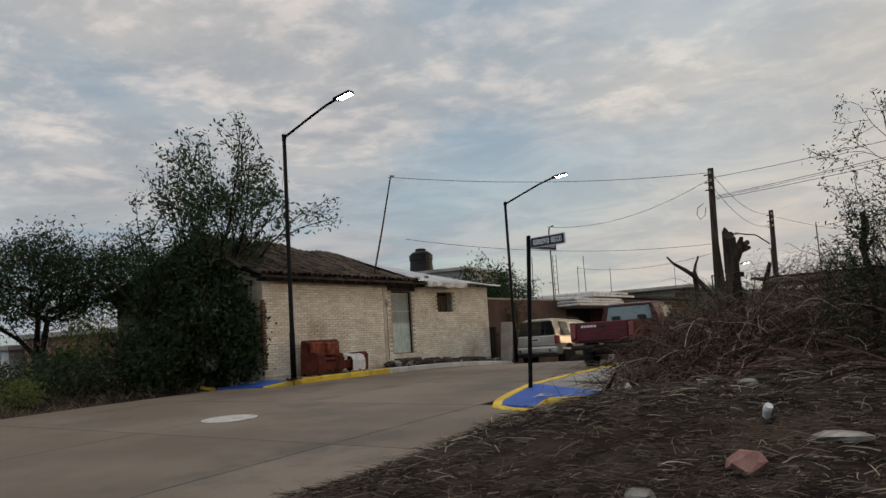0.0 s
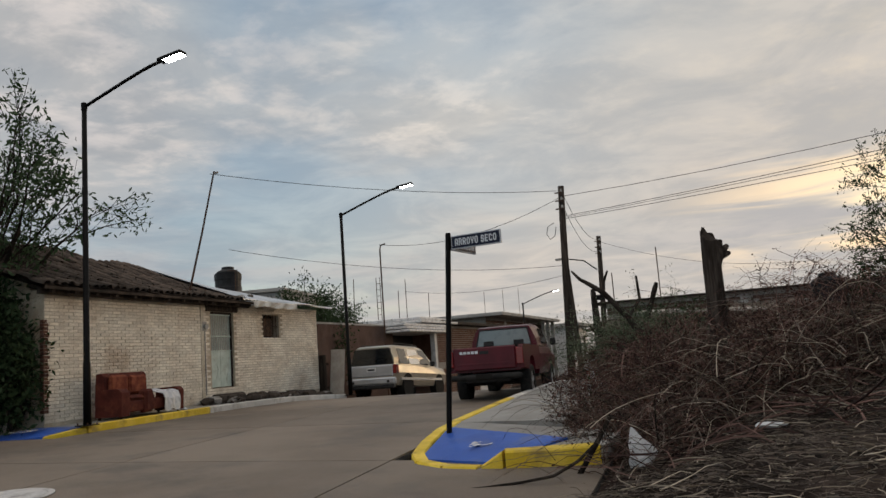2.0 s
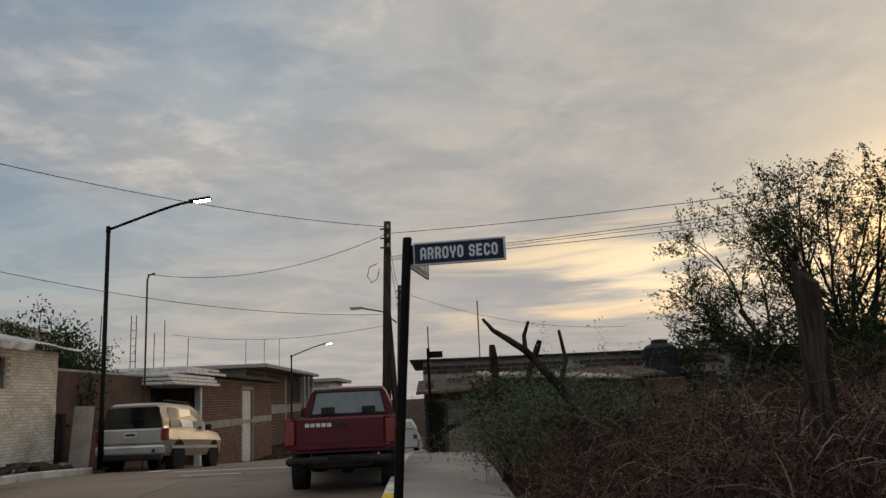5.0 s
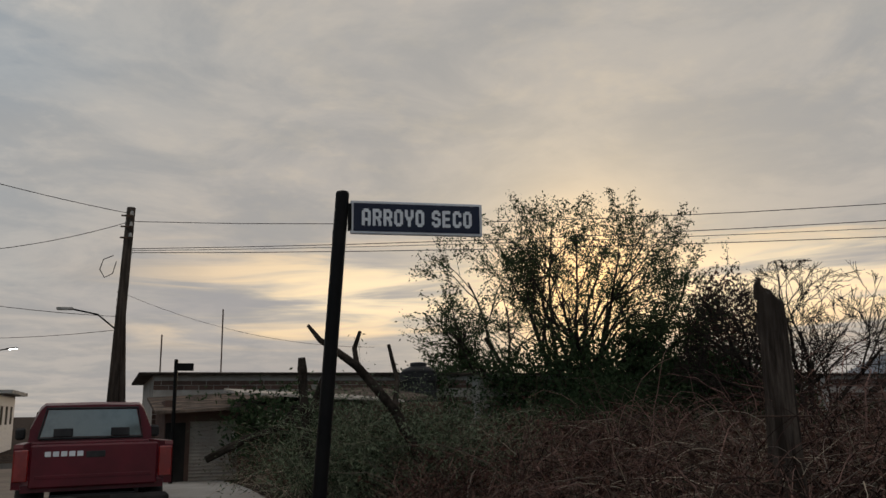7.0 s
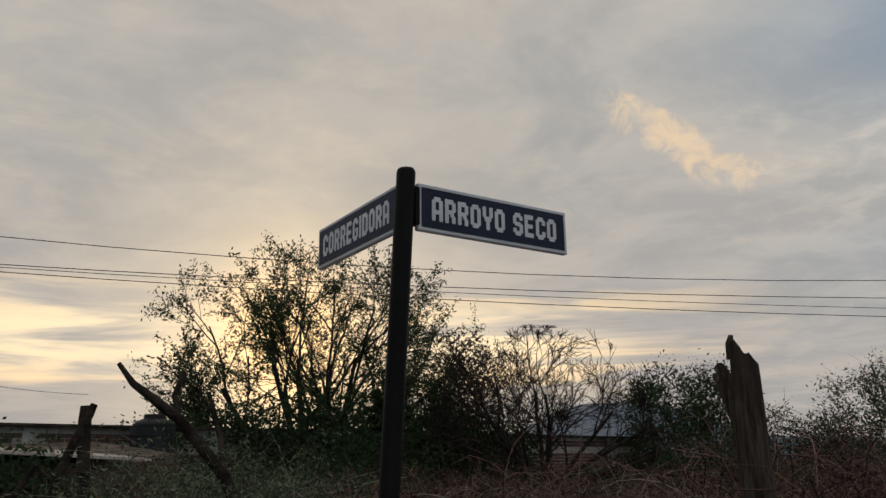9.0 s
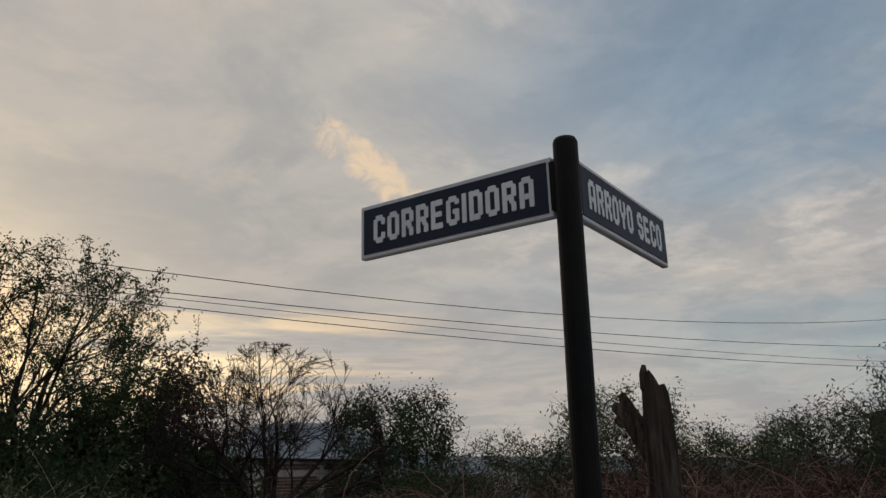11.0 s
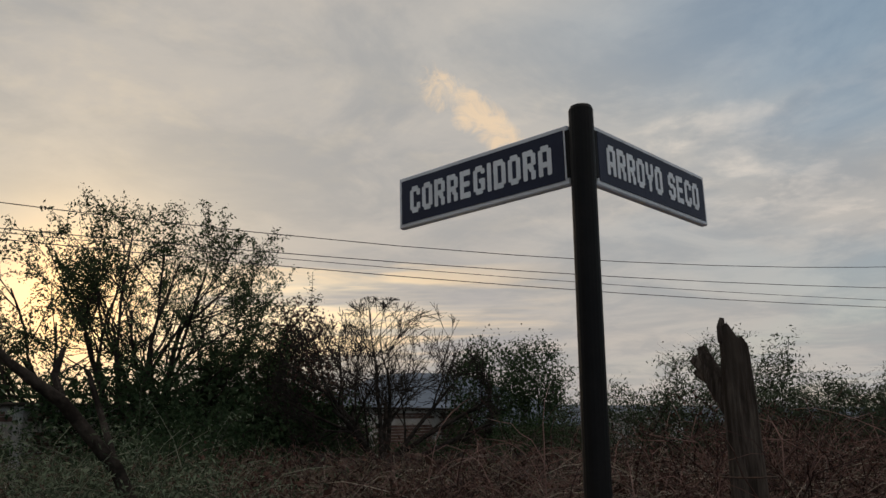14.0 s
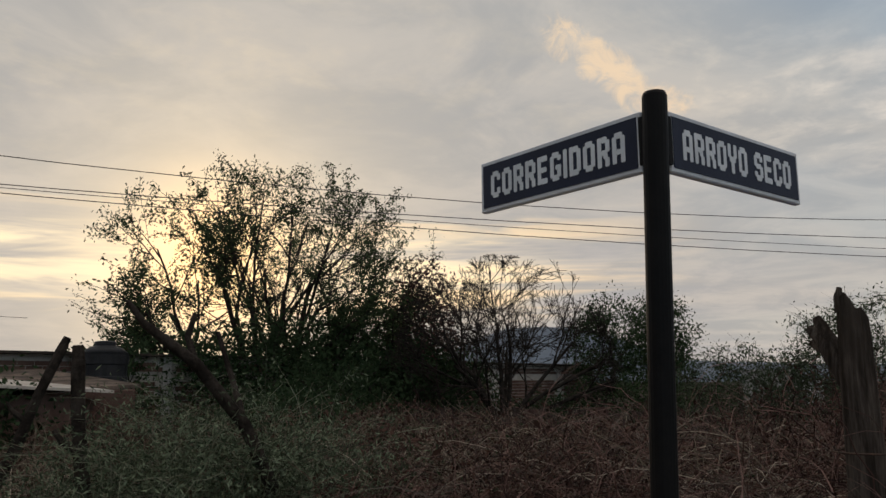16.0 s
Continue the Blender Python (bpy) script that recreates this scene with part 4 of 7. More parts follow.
# corrugated sheets over the far end
zinc = Mb()
nn = 60
for lay in (0, -0.012):
    for j, (y, z) in enumerate(((-0.45, 3.86), (2.9, 5.06))):
        for i in range(nn + 1):
            x = 6.6 + 5.6 * i / nn
            zinc.v.append((x, y, z - 0.30 * (x - 6.6) / 5.6 * (j * 2.0) - (0.02 if j == 0 else 0) + 0.018 * math.cos(i * math.pi) + lay + 0.03 * math.sin(x * 2)))
for i in range(nn):
    zinc.f.append((i, i + 1, nn + 2 + i, nn + 1 + i))
    k = 2 * (nn + 1)
    zinc.f.append((k + i, k + nn + 1 + i, k + nn + 2 + i, k + i + 1))
    zinc.f.append((i, k + i, k + i + 1, i + 1))
part("sheet_roof", zinc, M_SHEET, house, "corrugated zinc sheets weighed down over the far room")
part("back_slope", Mb().add([(6.6, 2.9, 5.04), (12.2, 2.9, 4.44), (12.2, 6.7, 3.6), (6.6, 6.7, 3.6)], [(0, 1, 2, 3)]), M_SHEET, house)
tarp = Mb()
for j in range(5):
    for i in range(61):
        x = 7.15 + 2.5 * i / 60
        ragged = 0.16 + 0.14 * noise.noise(Vector((x * 1.6, 4, 0))) + 0.06 * noise.noise(Vector((x * 6, 9, 0)))
        drop = max(0.03, ragged) * j / 4
        tarp.v.append((x, -0.46 + 0.025 * math.sin(x * 9 + j * 0.6), 3.84 - drop))
for j in range(4):
    for i in range(60):
        q = j * 61 + i
        tarp.f.append((q, q + 1, q + 62, q + 61))
part("plastic_sheet", tarp, M_KERB, house, "torn plastic sheet hanging from the eave")
for x, y, z, s in ((7.0, -0.1, 3.96, 0.13), (8.0, 0.2, 4.06, 0.12), (10.6, 0.1, 3.96, 0.12)):
    part("roof_stone", Mb().lump((x, y, z), (s, s, s * 0.6), int(x * 10)), M_STONE, house)
mast = part("mast", Mb().tube([(5.15, 0.3, 3.9), (5.4, 0.0, 5.6), (5.62, -0.3, 7.35)], [0.03, 0.027, 0.022], 8), M_RUST, house, "thin leaning service mast")
part("insulator", Mb().tube([(5.62, -0.3, 7.3), (5.62, -0.42, 7.3)], 0.03, 6), M_PLASTER, mast)

# rubble along the foot of the wall
for i in range(48):
    rng = random.Random(i + 40)
    x = rng.uniform(5.3, 11.9) if i > 3 else rng.uniform(5.2, 6.0)
    s = rng.uniform(0.08, 0.20)
    px, py = street(-1.05 + rng.uniform(0.08, 0.55), 2.72 + x)
    stone = part("rubble_stone", Mb().lump((0, 0, 0), (s * 1.4, s * 1.1, s * 0.8), i), M_ROCKDARK if i % 8 else M_STONE)
    stone.location = (px, py, road_z(px, py) + 0.135 + s * 0.45)
    tagged(stone, "dark broken stone lying against the house wall", "stone", "stones along the house wall")


# ---- the wrecked sofa ----
sx, sy = street(-0.60, 5.55)
sofa = thing("sofa", pose(sx, sy, road_z(sx, sy) + 0.135, 0, 0, 90 + STREET + 4), "broken red sofa with torn upholstery on the pavement", "sofa")
# local x along the street, y towards the wall
part("base", Mb().box(-1.75, -0.35, 0.12, 0.45, 0.30, 0.36, bevel=0.03), M_SOFA, sofa)
part("backrest", Mb().prism([(0.08, 0.34), (0.10, 0.90), (0.16, 0.97), (0.28, 0.96), (0.32, 0.30)], -1.72, -0.25), M_SOFA, sofa)
part("back_cushion", Mb().box(-1.62, -0.02, 0.52, -1.02, 0.10, 0.92, bevel=0.05), M_SOFAWORN, sofa, "worn orange back cushion")
part("back_cushion", Mb().box(-0.98, -0.02, 0.50, -0.36, 0.10, 0.90, bevel=0.05), M_SOFAWORN, sofa, "worn orange back cushion")
part("arm", Mb().prism([(-0.38, 0.05), (-0.40, 0.54), (-0.30, 0.62), (0.2, 0.62), (0.26, 0.05)], -1.80, -1.52), M_SOFA, sofa)
part("arm", Mb().prism([(-0.38, 0.05), (-0.40, 0.50), (-0.30, 0.58), (0.2, 0.56), (0.26, 0.05)], 0.28, 0.48), M_SOFA, sofa)
part("front_panel", Mb().box(-1.0, -0.42, 0.08, -0.7, -0.2, 0.58, bevel=0.05), M_SOFA, sofa)
part("seat_cushion", Mb().box(-1.48, -0.36, 0.36, -0.55, 0.06, 0.47, bevel=0.05), M_SOFA, sofa)
for lx in (-1.7, 0.38):
    for ly in (-0.3, 0.22):
        part("foot", Mb().tube([(lx, ly, 0.0), (lx, ly, 0.13)], [0.03, 0.04], 8), M_WOOD, sofa)
cloth = Mb()
for j in range(8):
    for i in range(7):
        x = -0.42 + 0.10 * i + 0.04 * j * 0.3
        t = j / 7
        y = 0.10 - 0.55 * min(t * 1.6, 1.0) + 0.02 * math.sin(i * 2.1 + j)
        z = 0.55 - 0.10 * t - max(0.0, t - 0.55) * 0.85 + 0.025 * math.sin(i * 1.7 + j * 1.3)
        cloth.v.append((x, y, z))
for j in range(7):
    for i in range(6):
        q = j * 7 + i
        cloth.f.append((q, q + 1, q + 8, q + 7))
rag = part("cloth", Mb().add(cloth.v, cloth.f), M_CLOTH)
rag.matrix_world = sofa.matrix_world.copy()
so = rag.modifiers.new("thickness", "SOLIDIFY")
so.thickness = 0.012
tagged(rag, "crumpled white cloth with dark print draped over the sofa", "cloth")
for a, b in (((-0.2, -0.16, 0.50), 0.16), ((-0.02, -0.28, 0.49), 0.12)):
    part("print", Mb().box(a[0], a[1], a[2] + 0.012, a[0] + b, a[1] + 0.07, a[2] + 0.02), M_PRINT, rag, "dark print")
wx_, wy_ = street(-0.45, 6.35)
scrap = part("paper_scrap", Mb().lump((0, 0, 0), (0.10, 0.07, 0.04), 5), M_PLASTICBAG)
scrap.location = (wx_, wy_, road_z(wx_, wy_) + 0.16)
tagged(scrap, "crumpled white litter on the pavement", "litter")


# ---- vehicles ----
def wheel(owner, x, y, r, w, rim, hub=None):
    side = 1 if x > 0 else -1
    prof = [(0.62, -0.5), (0.93, -0.5), (1.0, -0.35), (1.0, 0.35), (0.93, 0.5), (0.62, 0.5)]
    n = 26
    rings = [[Vector((x + w * b, y + r * a * math.cos(q), r + r * a * math.sin(q))) for a, b in prof] for q in [2 * math.pi * i / n for i in range(n)]]
    t = Mb()
    k = len(prof)
    for rr in rings:
        t.v += [tuple(p) for p in rr]
    for i in range(n):
        for j in range(k):
            t.f.append((i * k + j, ((i + 1) % n) * k + j, ((i + 1) % n) * k + (j + 1) % k, i * k + (j + 1) % k))
    wl = part("wheel", t, M_RUBBER, owner, "black tyre", smooth=True)
    d = Mb().tube([(x + side * w * 0.10, y, r), (x + side * w * 0.32, y, r)], [r * 0.60, r * 0.60], 22)
    part("rim", d, M_PLASTIC, wl)
    sp = Mb()
    for i in range(5):
        q = 2 * math.pi * i / 5
        m = Matrix.Translation((x + side * w * 0.38, y, r)) @ Matrix.Rotation(q, 4, "X")
        sp.box(-0.012, -0.045, 0.05, 0.012, 0.045, r * 0.60, m)
    sp.tube([(x + side * w * 0.33, y, r), (x + side * w * 0.46, y, r)], [0.075, 0.06], 12)
    part("spokes", sp, rim, wl)


def ring_body(stations, n_top=0):
    """A body skinned over cross-sections: y, half width low, half width mid, half width top, z low, z mid, z top."""
    rings = []
    for y, wl, wm, wt, zl, zm, zt in stations:
        e = 0.06
        rings.append([Vector(p) for p in ((-wl, y, zl), (-wl - (wm - wl) * 0.6, y, zl + (zm - zl) * 0.3), (-wm, y, zm), (-wt, y, zt - e), (-wt + e, y, zt), (0, y, zt + 0.01),
                                          (wt - e, y, zt), (wt, y, zt - e), (wm, y, zm), (wl + (wm - wl) * 0.6, y, zl + (zm - zl) * 0.3), (wl, y, zl))])
    return Mb().loft(rings)


px0, py0 = street(7.1, 6.15)
pickup = thing("pickup_truck", pose(px0, py0, road_z(px0, py0) - 0.01, -1.0, 0, STREET + 2.5), "parked dark red single-cab pickup truck", "pickup truck")
# local: y forward, rear face at y 0
bed = Mb()
for s in (-1, 1):
    bed.prism([(0.02, 0.66), (0.0, 1.10), (0.03, 1.14), (2.15, 1.14), (2.15, 0.60), (1.40, 0.60), (1.34, 0.80), (1.20, 0.90), (0.98, 0.92), (0.78, 0.86), (0.66, 0.62)], s * 0.83, s * 0.74)
bed.box(-0.74, 0.05, 0.62, 0.74, 2.15, 0.70)
bed.box(-0.82, 2.10, 0.60, 0.82, 2.16, 1.14, bevel=0.02)
part("cargo_bed", bed, M_RED, pickup)
gate_ = part("tailgate", Mb().box(-0.665, -0.02, 0.66, 0.665, 0.05, 1.13, bevel=0.02), M_RED, pickup)
part("press_line", Mb().box(-0.60, -0.026, 0.76, 0.60, -0.018, 0.80, bevel=0.004), M_RED, gate_)
part("tailgate_handle", Mb().box(-0.10, -0.03, 0.98, 0.10, -0.018, 1.05, bevel=0.005), M_PLASTIC, gate_)
mark = Mb()
for k in range(5):
    mark.box(-0.52 + k * 0.082, -0.026, 1.00, -0.52 + k * 0.082 + 0.062, -0.019, 1.055)
part("maker_mark", mark, M_SIGNGREY, gate_, "row of pale plain bars")
for s in (-1, 1):
    part("tail_light", Mb().box(s * 0.75 - 0.075, -0.015, 0.74, s * 0.75 + 0.075, 0.05, 1.08, bevel=0.012), M_TAIL, pickup, "dark red tail light")
bump = part("rear_bumper", Mb().box(-0.80, -0.13, 0.45, 0.80, -0.02, 0.57, bevel=0.04), M_RUBBER, pickup, "black rear step bumper")
part("plate_recess", Mb().box(-0.17, -0.17, 0.47, 0.17, -0.158, 0.57), M_DARK, bump)
cabin = ring_body([(2.18, 0.78, 0.83, 0.80, 0.50, 0.95, 1.16), (4.05, 0.78, 0.83, 0.80, 0.50, 0.95, 1.16), (4.15, 0.76, 0.82, 0.78, 0.50, 0.95, 1.10), (4.95, 0.72, 0.80, 0.74, 0.50, 0.90, 1.02), (5.05, 0.66, 0.74, 0.66, 0.55, 0.80, 0.95)])
part("cab_body", cabin, M_RED, pickup)
green = ring_body([(2.20, 0.79, 0.77, 0.66, 1.14, 1.30, 1.62), (2.42, 0.80, 0.77, 0.67, 1.14, 1.35, 1.66), (3.35, 0.80, 0.77, 0.66, 1.14, 1.35, 1.66), (3.55, 0.80, 0.77, 0.64, 1.14, 1.32, 1.60), (4.08, 0.78, 0.77, 0.70, 1.10, 1.12, 1.16)])
part("roof", green, M_RED, pickup)
part("rear_window", Mb().add([(-0.64, 2.165, 1.20), (0.64, 2.165, 1.20), (0.56, 2.19, 1.56), (-0.56, 2.19, 1.56), (-0.64, 2.195, 1.20), (0.64, 2.195, 1.20), (0.56, 2.22, 1.56), (-0.56, 2.22, 1.56)],
                              [(0, 1, 2, 3), (7, 6, 5, 4), (0, 4, 5, 1), (1, 5, 6, 2), (2, 6, 7, 3), (3, 7, 4, 0)]), M_GLASS, pickup, "rear window with pale sky reflection put into its colour")
part("window_seal", Mb().tube([(-0.66, 2.17, 1.18), (0.66, 2.17, 1.18), (0.58, 2.195, 1.58), (-0.58, 2.195, 1.58), (-0.66, 2.17, 1.18)], 0.018, 6), M_PLASTIC, pickup)
for s in (-1, 1):
    part("headrest", Mb().box(s * 0.36 - 0.12, 2.145, 1.20, s * 0.36 + 0.12, 2.16, 1.31, bevel=0.01), M_PLASTIC, pickup)
    part("side_window", Mb().add([(s * 0.805, 2.75, 1.20), (s * 0.805, 3.75, 1.20), (s * 0.72, 3.40, 1.56), (s * 0.715, 2.75, 1.56)], [(0, 1, 2, 3)]), M_GLASSDARK, pickup)
    part("mirror", Mb().box(s * 0.95 - 0.07, 3.62, 1.16, s * 0.95 + 0.07, 3.74, 1.34, bevel=0.03), M_PLASTIC, pickup)
    wheel(pickup, s * 0.70, 1.05, 0.36, 0.24, M_RIM)
    wheel(pickup, s * 0.70, 4.05, 0.36, 0.24, M_RIM)
part("chassis", Mb().box(-0.45, 0.1, 0.40, 0.45, 4.8, 0.58), M_PLASTIC, pickup)
part("rear_axle", Mb().tube([(-0.6, 1.05, 0.36), (0.6, 1.05, 0.36)], 0.05, 8), M_PLASTIC, pickup)
part("differential", Mb().lump((0.05, 1.05, 0.36), (0.14, 0.14, 0.13), 3, 0.1), M_PLASTIC, pickup)

qx, qy = -18.85, 23.9
suv = thing("suv", pose(qx, qy, road_z(qx, qy) - 0.02, -3.2, 0, STREET - 3), "champagne and silver estate off-roader parked at the kerb", "car")
body = ring_body([(0.02, 0.80, 0.88, 0.82, 0.42, 0.80, 1.08), (0.25, 0.86, 0.93, 0.88, 0.38, 0.80, 1.12), (2.6, 0.88, 0.94, 0.89, 0.36, 0.80, 1.10), (3.6, 0.88, 0.94, 0.87, 0.36, 0.80, 1.08), (4.6, 0.84, 0.91, 0.82, 0.38, 0.78, 1.02), (4.88, 0.70, 0.80, 0.70, 0.42, 0.72, 0.95)])
part("body", body, M_SILVER, suv)
top = ring_body([(0.08, 0.83, 0.80, 0.66, 1.06, 1.30, 1.68), (0.40, 0.86, 0.82, 0.70, 1.06, 1.35, 1.76), (2.3, 0.88, 0.83, 0.70, 1.06, 1.36, 1.78), (2.9, 0.87, 0.82, 0.68, 1.06, 1.34, 1.70), (3.65, 0.86, 0.84, 0.74, 1.02, 1.06, 1.12)])
part("roof", top, M_SILVER, suv)
tg = part("tailgate", Mb().box(-0.80, -0.03, 0.70, 0.80, 0.04, 1.08, bevel=0.03), M_SILVERGREY, suv, "silver tailgate")
part("rear_window", Mb().add([(-0.80, 0.02, 1.10), (0.80, 0.02, 1.10), (0.68, 0.07, 1.64), (-0.68, 0.07, 1.64), (-0.80, 0.06, 1.10), (0.80, 0.06, 1.10), (0.68, 0.11, 1.64), (-0.68, 0.11, 1.64)],
                              [(0, 1, 2, 3), (7, 6, 5, 4), (0, 4, 5, 1), (1, 5, 6, 2), (2, 6, 7, 3), (3, 7, 4, 0)]), M_GLASSDARK, suv, "black tinted rear window")
plate = part("number_plate", Mb().box(-0.17, -0.045, 0.86, 0.17, -0.03, 1.00, bevel=0.004), M_PLATE, tg)
part("plate_bars", Mb().box(-0.13, -0.048, 0.90, 0.13, -0.044, 0.96), M_PLASTIC, plate)
part("rear_bumper", Mb().box(-0.90, -0.12, 0.42, 0.90, 0.10, 0.66, bevel=0.05), M_SILVERGREY, suv)
part("lower_bumper", Mb().box(-0.84, -0.09, 0.28, 0.84, 0.12, 0.42, bevel=0.04), M_PLASTIC, suv)
for s in (-1, 1):
    part("tail_light", Mb().box(s * 0.86 - 0.07, -0.02, 0.78, s * 0.86 + 0.075, 0.20, 1.08, bevel=0.02), M_TAIL, suv, "red tail light")
    part("fog_light", Mb().tube([(s * 0.66, -0.13, 0.52), (s * 0.66, -0.11, 0.52)], 0.05, 12), M_PLASTIC, suv)
    for y0, y1, t0, t1 in ((0.45, 1.15, 0.45, 1.1), (1.25, 2.15, 1.25, 2.12), (2.22, 3.25, 2.22, 2.75)):
        a = 0.885
        part("side_window", Mb().add([(s * a, y0, 1.12), (s * a, y1, 1.12), (s * 0.745, t1, 1.64), (s * 0.745, t0, 1.64)], [(0, 1, 2, 3)]), M_GLASSDARK, suv, "amber reflecting side window")
    part("roof_rail", Mb().tube([(s * 0.62, 0.5, 1.80), (s * 0.62, 0.6, 1.83), (s * 0.62, 2.3, 1.84), (s * 0.62, 2.5, 1.80)], 0.018, 6), M_PLASTIC, suv)
    part("mirror", Mb().box(s * 1.02 - 0.09, 2.95, 1.06, s * 1.02 + 0.09, 3.07, 1.24, bevel=0.03), M_PLASTIC, suv)
    part("side_moulding", Mb().box(s * 0.945 - 0.012, 0.35, 0.56, s * 0.945 + 0.012, 4.1, 0.64), M_SILVERGREY, suv)
    wheel(suv, s * 0.80, 0.95, 0.36, 0.24, M_RIM)
    wheel(suv, s * 0.80, 3.85, 0.36, 0.24, M_RIM)
    for yw in (0.95, 3.85):
        # dark drum paints the shade in the arch
        part("wheel_arch", Mb().tube([(s * 0.70, yw, 0.37), (s * 0.945, yw, 0.37)], 0.43, 22), M_DARK, suv)

# a pale car far down the street
fx_, fy_ = street(7.1, 26.0)
farcar = thing("parked_car", pose(fx_, fy_, road_z(fx_, fy_), -3.4, 0, STREET), "small white car parked far down the street", "car")
part("body", ring_body([(0.0, 0.72, 0.80, 0.70, 0.30, 0.6, 0.92), (1.0, 0.78, 0.84, 0.78, 0.26, 0.6, 0.92), (3.2, 0.78, 0.84, 0.78, 0.26, 0.6, 0.92), (4.1, 0.7, 0.78, 0.66, 0.3, 0.55, 0.80)]), M_WHITECAR, farcar)
part("cabin", ring_body([(0.3, 0.72, 0.70, 0.55, 0.9, 1.05, 1.30), (0.8, 0.74, 0.72, 0.58, 0.9, 1.1, 1.42), (2.2, 0.74, 0.72, 0.58, 0.9, 1.1, 1.42), (3.0, 0.72, 0.72, 0.6, 0.88, 0.92, 0.98)]), M_WHITECAR, farcar)
part("rear_window", Mb().add([(-0.62, 0.26, 0.98), (0.62, 0.26, 0.98), (0.52, 0.46, 1.33), (-0.52, 0.46, 1.33)], [(0, 1, 2, 3)]), M_GLASSDARK, farcar)
for s in (-1, 1):
    part("tail_light", Mb().box(s * 0.68 - 0.08, -0.03, 0.62, s * 0.68 + 0.08, 0.02, 0.78), M_TAIL, farcar)
    wheel(farcar, s * 0.68, 0.7, 0.29, 0.18, M_RIM)
    wheel(farcar, s * 0.68, 3.2, 0.29, 0.18, M_RIM)


# ---- other buildings ----
def at_street(u, v, z=0.0):
    x, y = street(u, v)
    return pose(x, y, z, 0, 0, 90 + STREET)


# behind the old house: gate of boards, a plank and a dark wall
gate = thing("board_fence", at_street(-1.6, 14.75, road_z(*street(-1.5, 15)) + 0.02) @ pose(0, 0, 0, 0, 0, -90), "dark weathered board fence beside the house", "fence")
for i in range(9):
    part("board", Mb().box(-0.75 + i * 0.165, -0.015 + 0.012 * (i % 2), 0, -0.75 + i * 0.165 + 0.155, 0.02 + 0.012 * (i % 2), 1.55 + 0.08 * math.sin(i * 2.3), bevel=0.004), M_WOOD, gate)
for z in (0.4, 1.2):
    part("rail", Mb().box(-0.8, 0.04, z - 0.04, 0.78, 0.09, z + 0.04), M_WOOD, gate)
lx_, ly_ = street(-0.62, 14.95)
pl = part("leaning_sheet", Mb().box(-0.26, -0.02, 0, 0.26, 0.015, 1.68, bevel=0.004), M_BOARD)
pl.matrix_world = pose(lx_, ly_, road_z(lx_, ly_) + 0.02, -5, 2, STREET)
tagged(pl, "pale old board leaning against the fence", "board")

yard = thing("yard_wall", at_street(-1.45, 14.9, 0), "dark yard wall half hidden by bushes", "wall")
part("wall_body", Mb().box(0, 0, 0.2, 7.6, 0.2, 3.35), M_BRICKFAR, yard)
part("cap_strip", Mb().box(-0.02, -0.02, 3.352, 7.62, 0.22, 3.42), M_PLASTER, yard)

# red brick house with a porch
bhm = at_street(-1.2, 22.6, 0)
brickhouse = thing("brick_house", bhm, "unplastered red brick house with a flat roof and white porch", "house")
BZ = road_z(*street(-1.2, 28)) - 0.6
bl_door = (12.6, BZ, 14.9, 3.05)
part("front_wall", wall_with_holes(pose(5.0, 0, 0), 15.0, BZ, 3.5, 0.2, [(bl_door[0] - 5, BZ, bl_door[2] - 5, 3.05)]), M_GROUT, brickhouse)
brick_wall(brickhouse, pose(5.0, 0, 0), 15.0, BZ, 3.45, [(bl_door[0] - 5, BZ, bl_door[2] - 5, 3.05), (0.0, 1.35, 15, 1.52)], M_BRICK, l=0.30, h=0.11, d=0.02)
part("tie_beam", Mb().box(5.0, -0.03, 1.36, 20.0, 0.0, 1.50), M_GROUT, brickhouse)
part("side_wall", Mb().box(5.0, 0.2, BZ, 5.2, 6, 3.5), M_BRICK, brickhouse)
part("corner_post", Mb().box(4.86, -0.04, BZ, 5.08, 0.16, 3.52), M_PLASTER, brickhouse)
part("roof_slab", Mb().box(4.7, -0.55, 3.52, 20.4, 7, 3.68, bevel=0.02), M_ROCKDARK, brickhouse, "dark projecting roof edge")
dr = part("door", Mb().box(bl_door[0], 0.08, BZ, bl_door[2], 0.12, 3.0), M_WHITEDOOR, brickhouse, "pale grey sheet metal door, shut")
part("door_frame", Mb().box(bl_door[0] - 0.12, -0.02, BZ, bl_door[0], 0.1, 3.1).box(bl_door[2], -0.02, BZ, bl_door[2] + 0.12, 0.1, 3.1).box(bl_door[0] - 0.12, -0.02, 3.05, bl_door[2] + 0.12, 0.1, 3.2), M_PLASTER, dr)
for k in range(3):
    part("porch_moulding", Mb().box(-1.0, -0.9 + 0.12 * k, 3.05 + 0.14 * k, 4.85, 4.5, 3.16 + 0.14 * k, bevel=0.02), M_WHITEPAINT, brickhouse, "white stepped porch cornice")
part("porch_moulding", Mb().box(1.8, -0.4, 3.66, 6.6, 5.0, 3.80, bevel=0.02), M_WHITEPAINT, brickhouse)
part("porch_moulding", Mb().box(1.4, -0.6, 3.52, 7.0, 5.0, 3.63, bevel=0.02), M_WHITEPAINT, brickhouse)
for x in (3.2,):
    part("porch_column", Mb().box(x - 0.12, -0.6, BZ, x + 0.12, -0.36, 3.05, bevel=0.02), M_WHITEPAINT, brickhouse)
# near-black wall carries the shade under the porch in its colour
part("porch_back", Mb().box(-1.0, 1.2, BZ, 4.9, 1.4, 3.05), M_DARK, brickhouse)
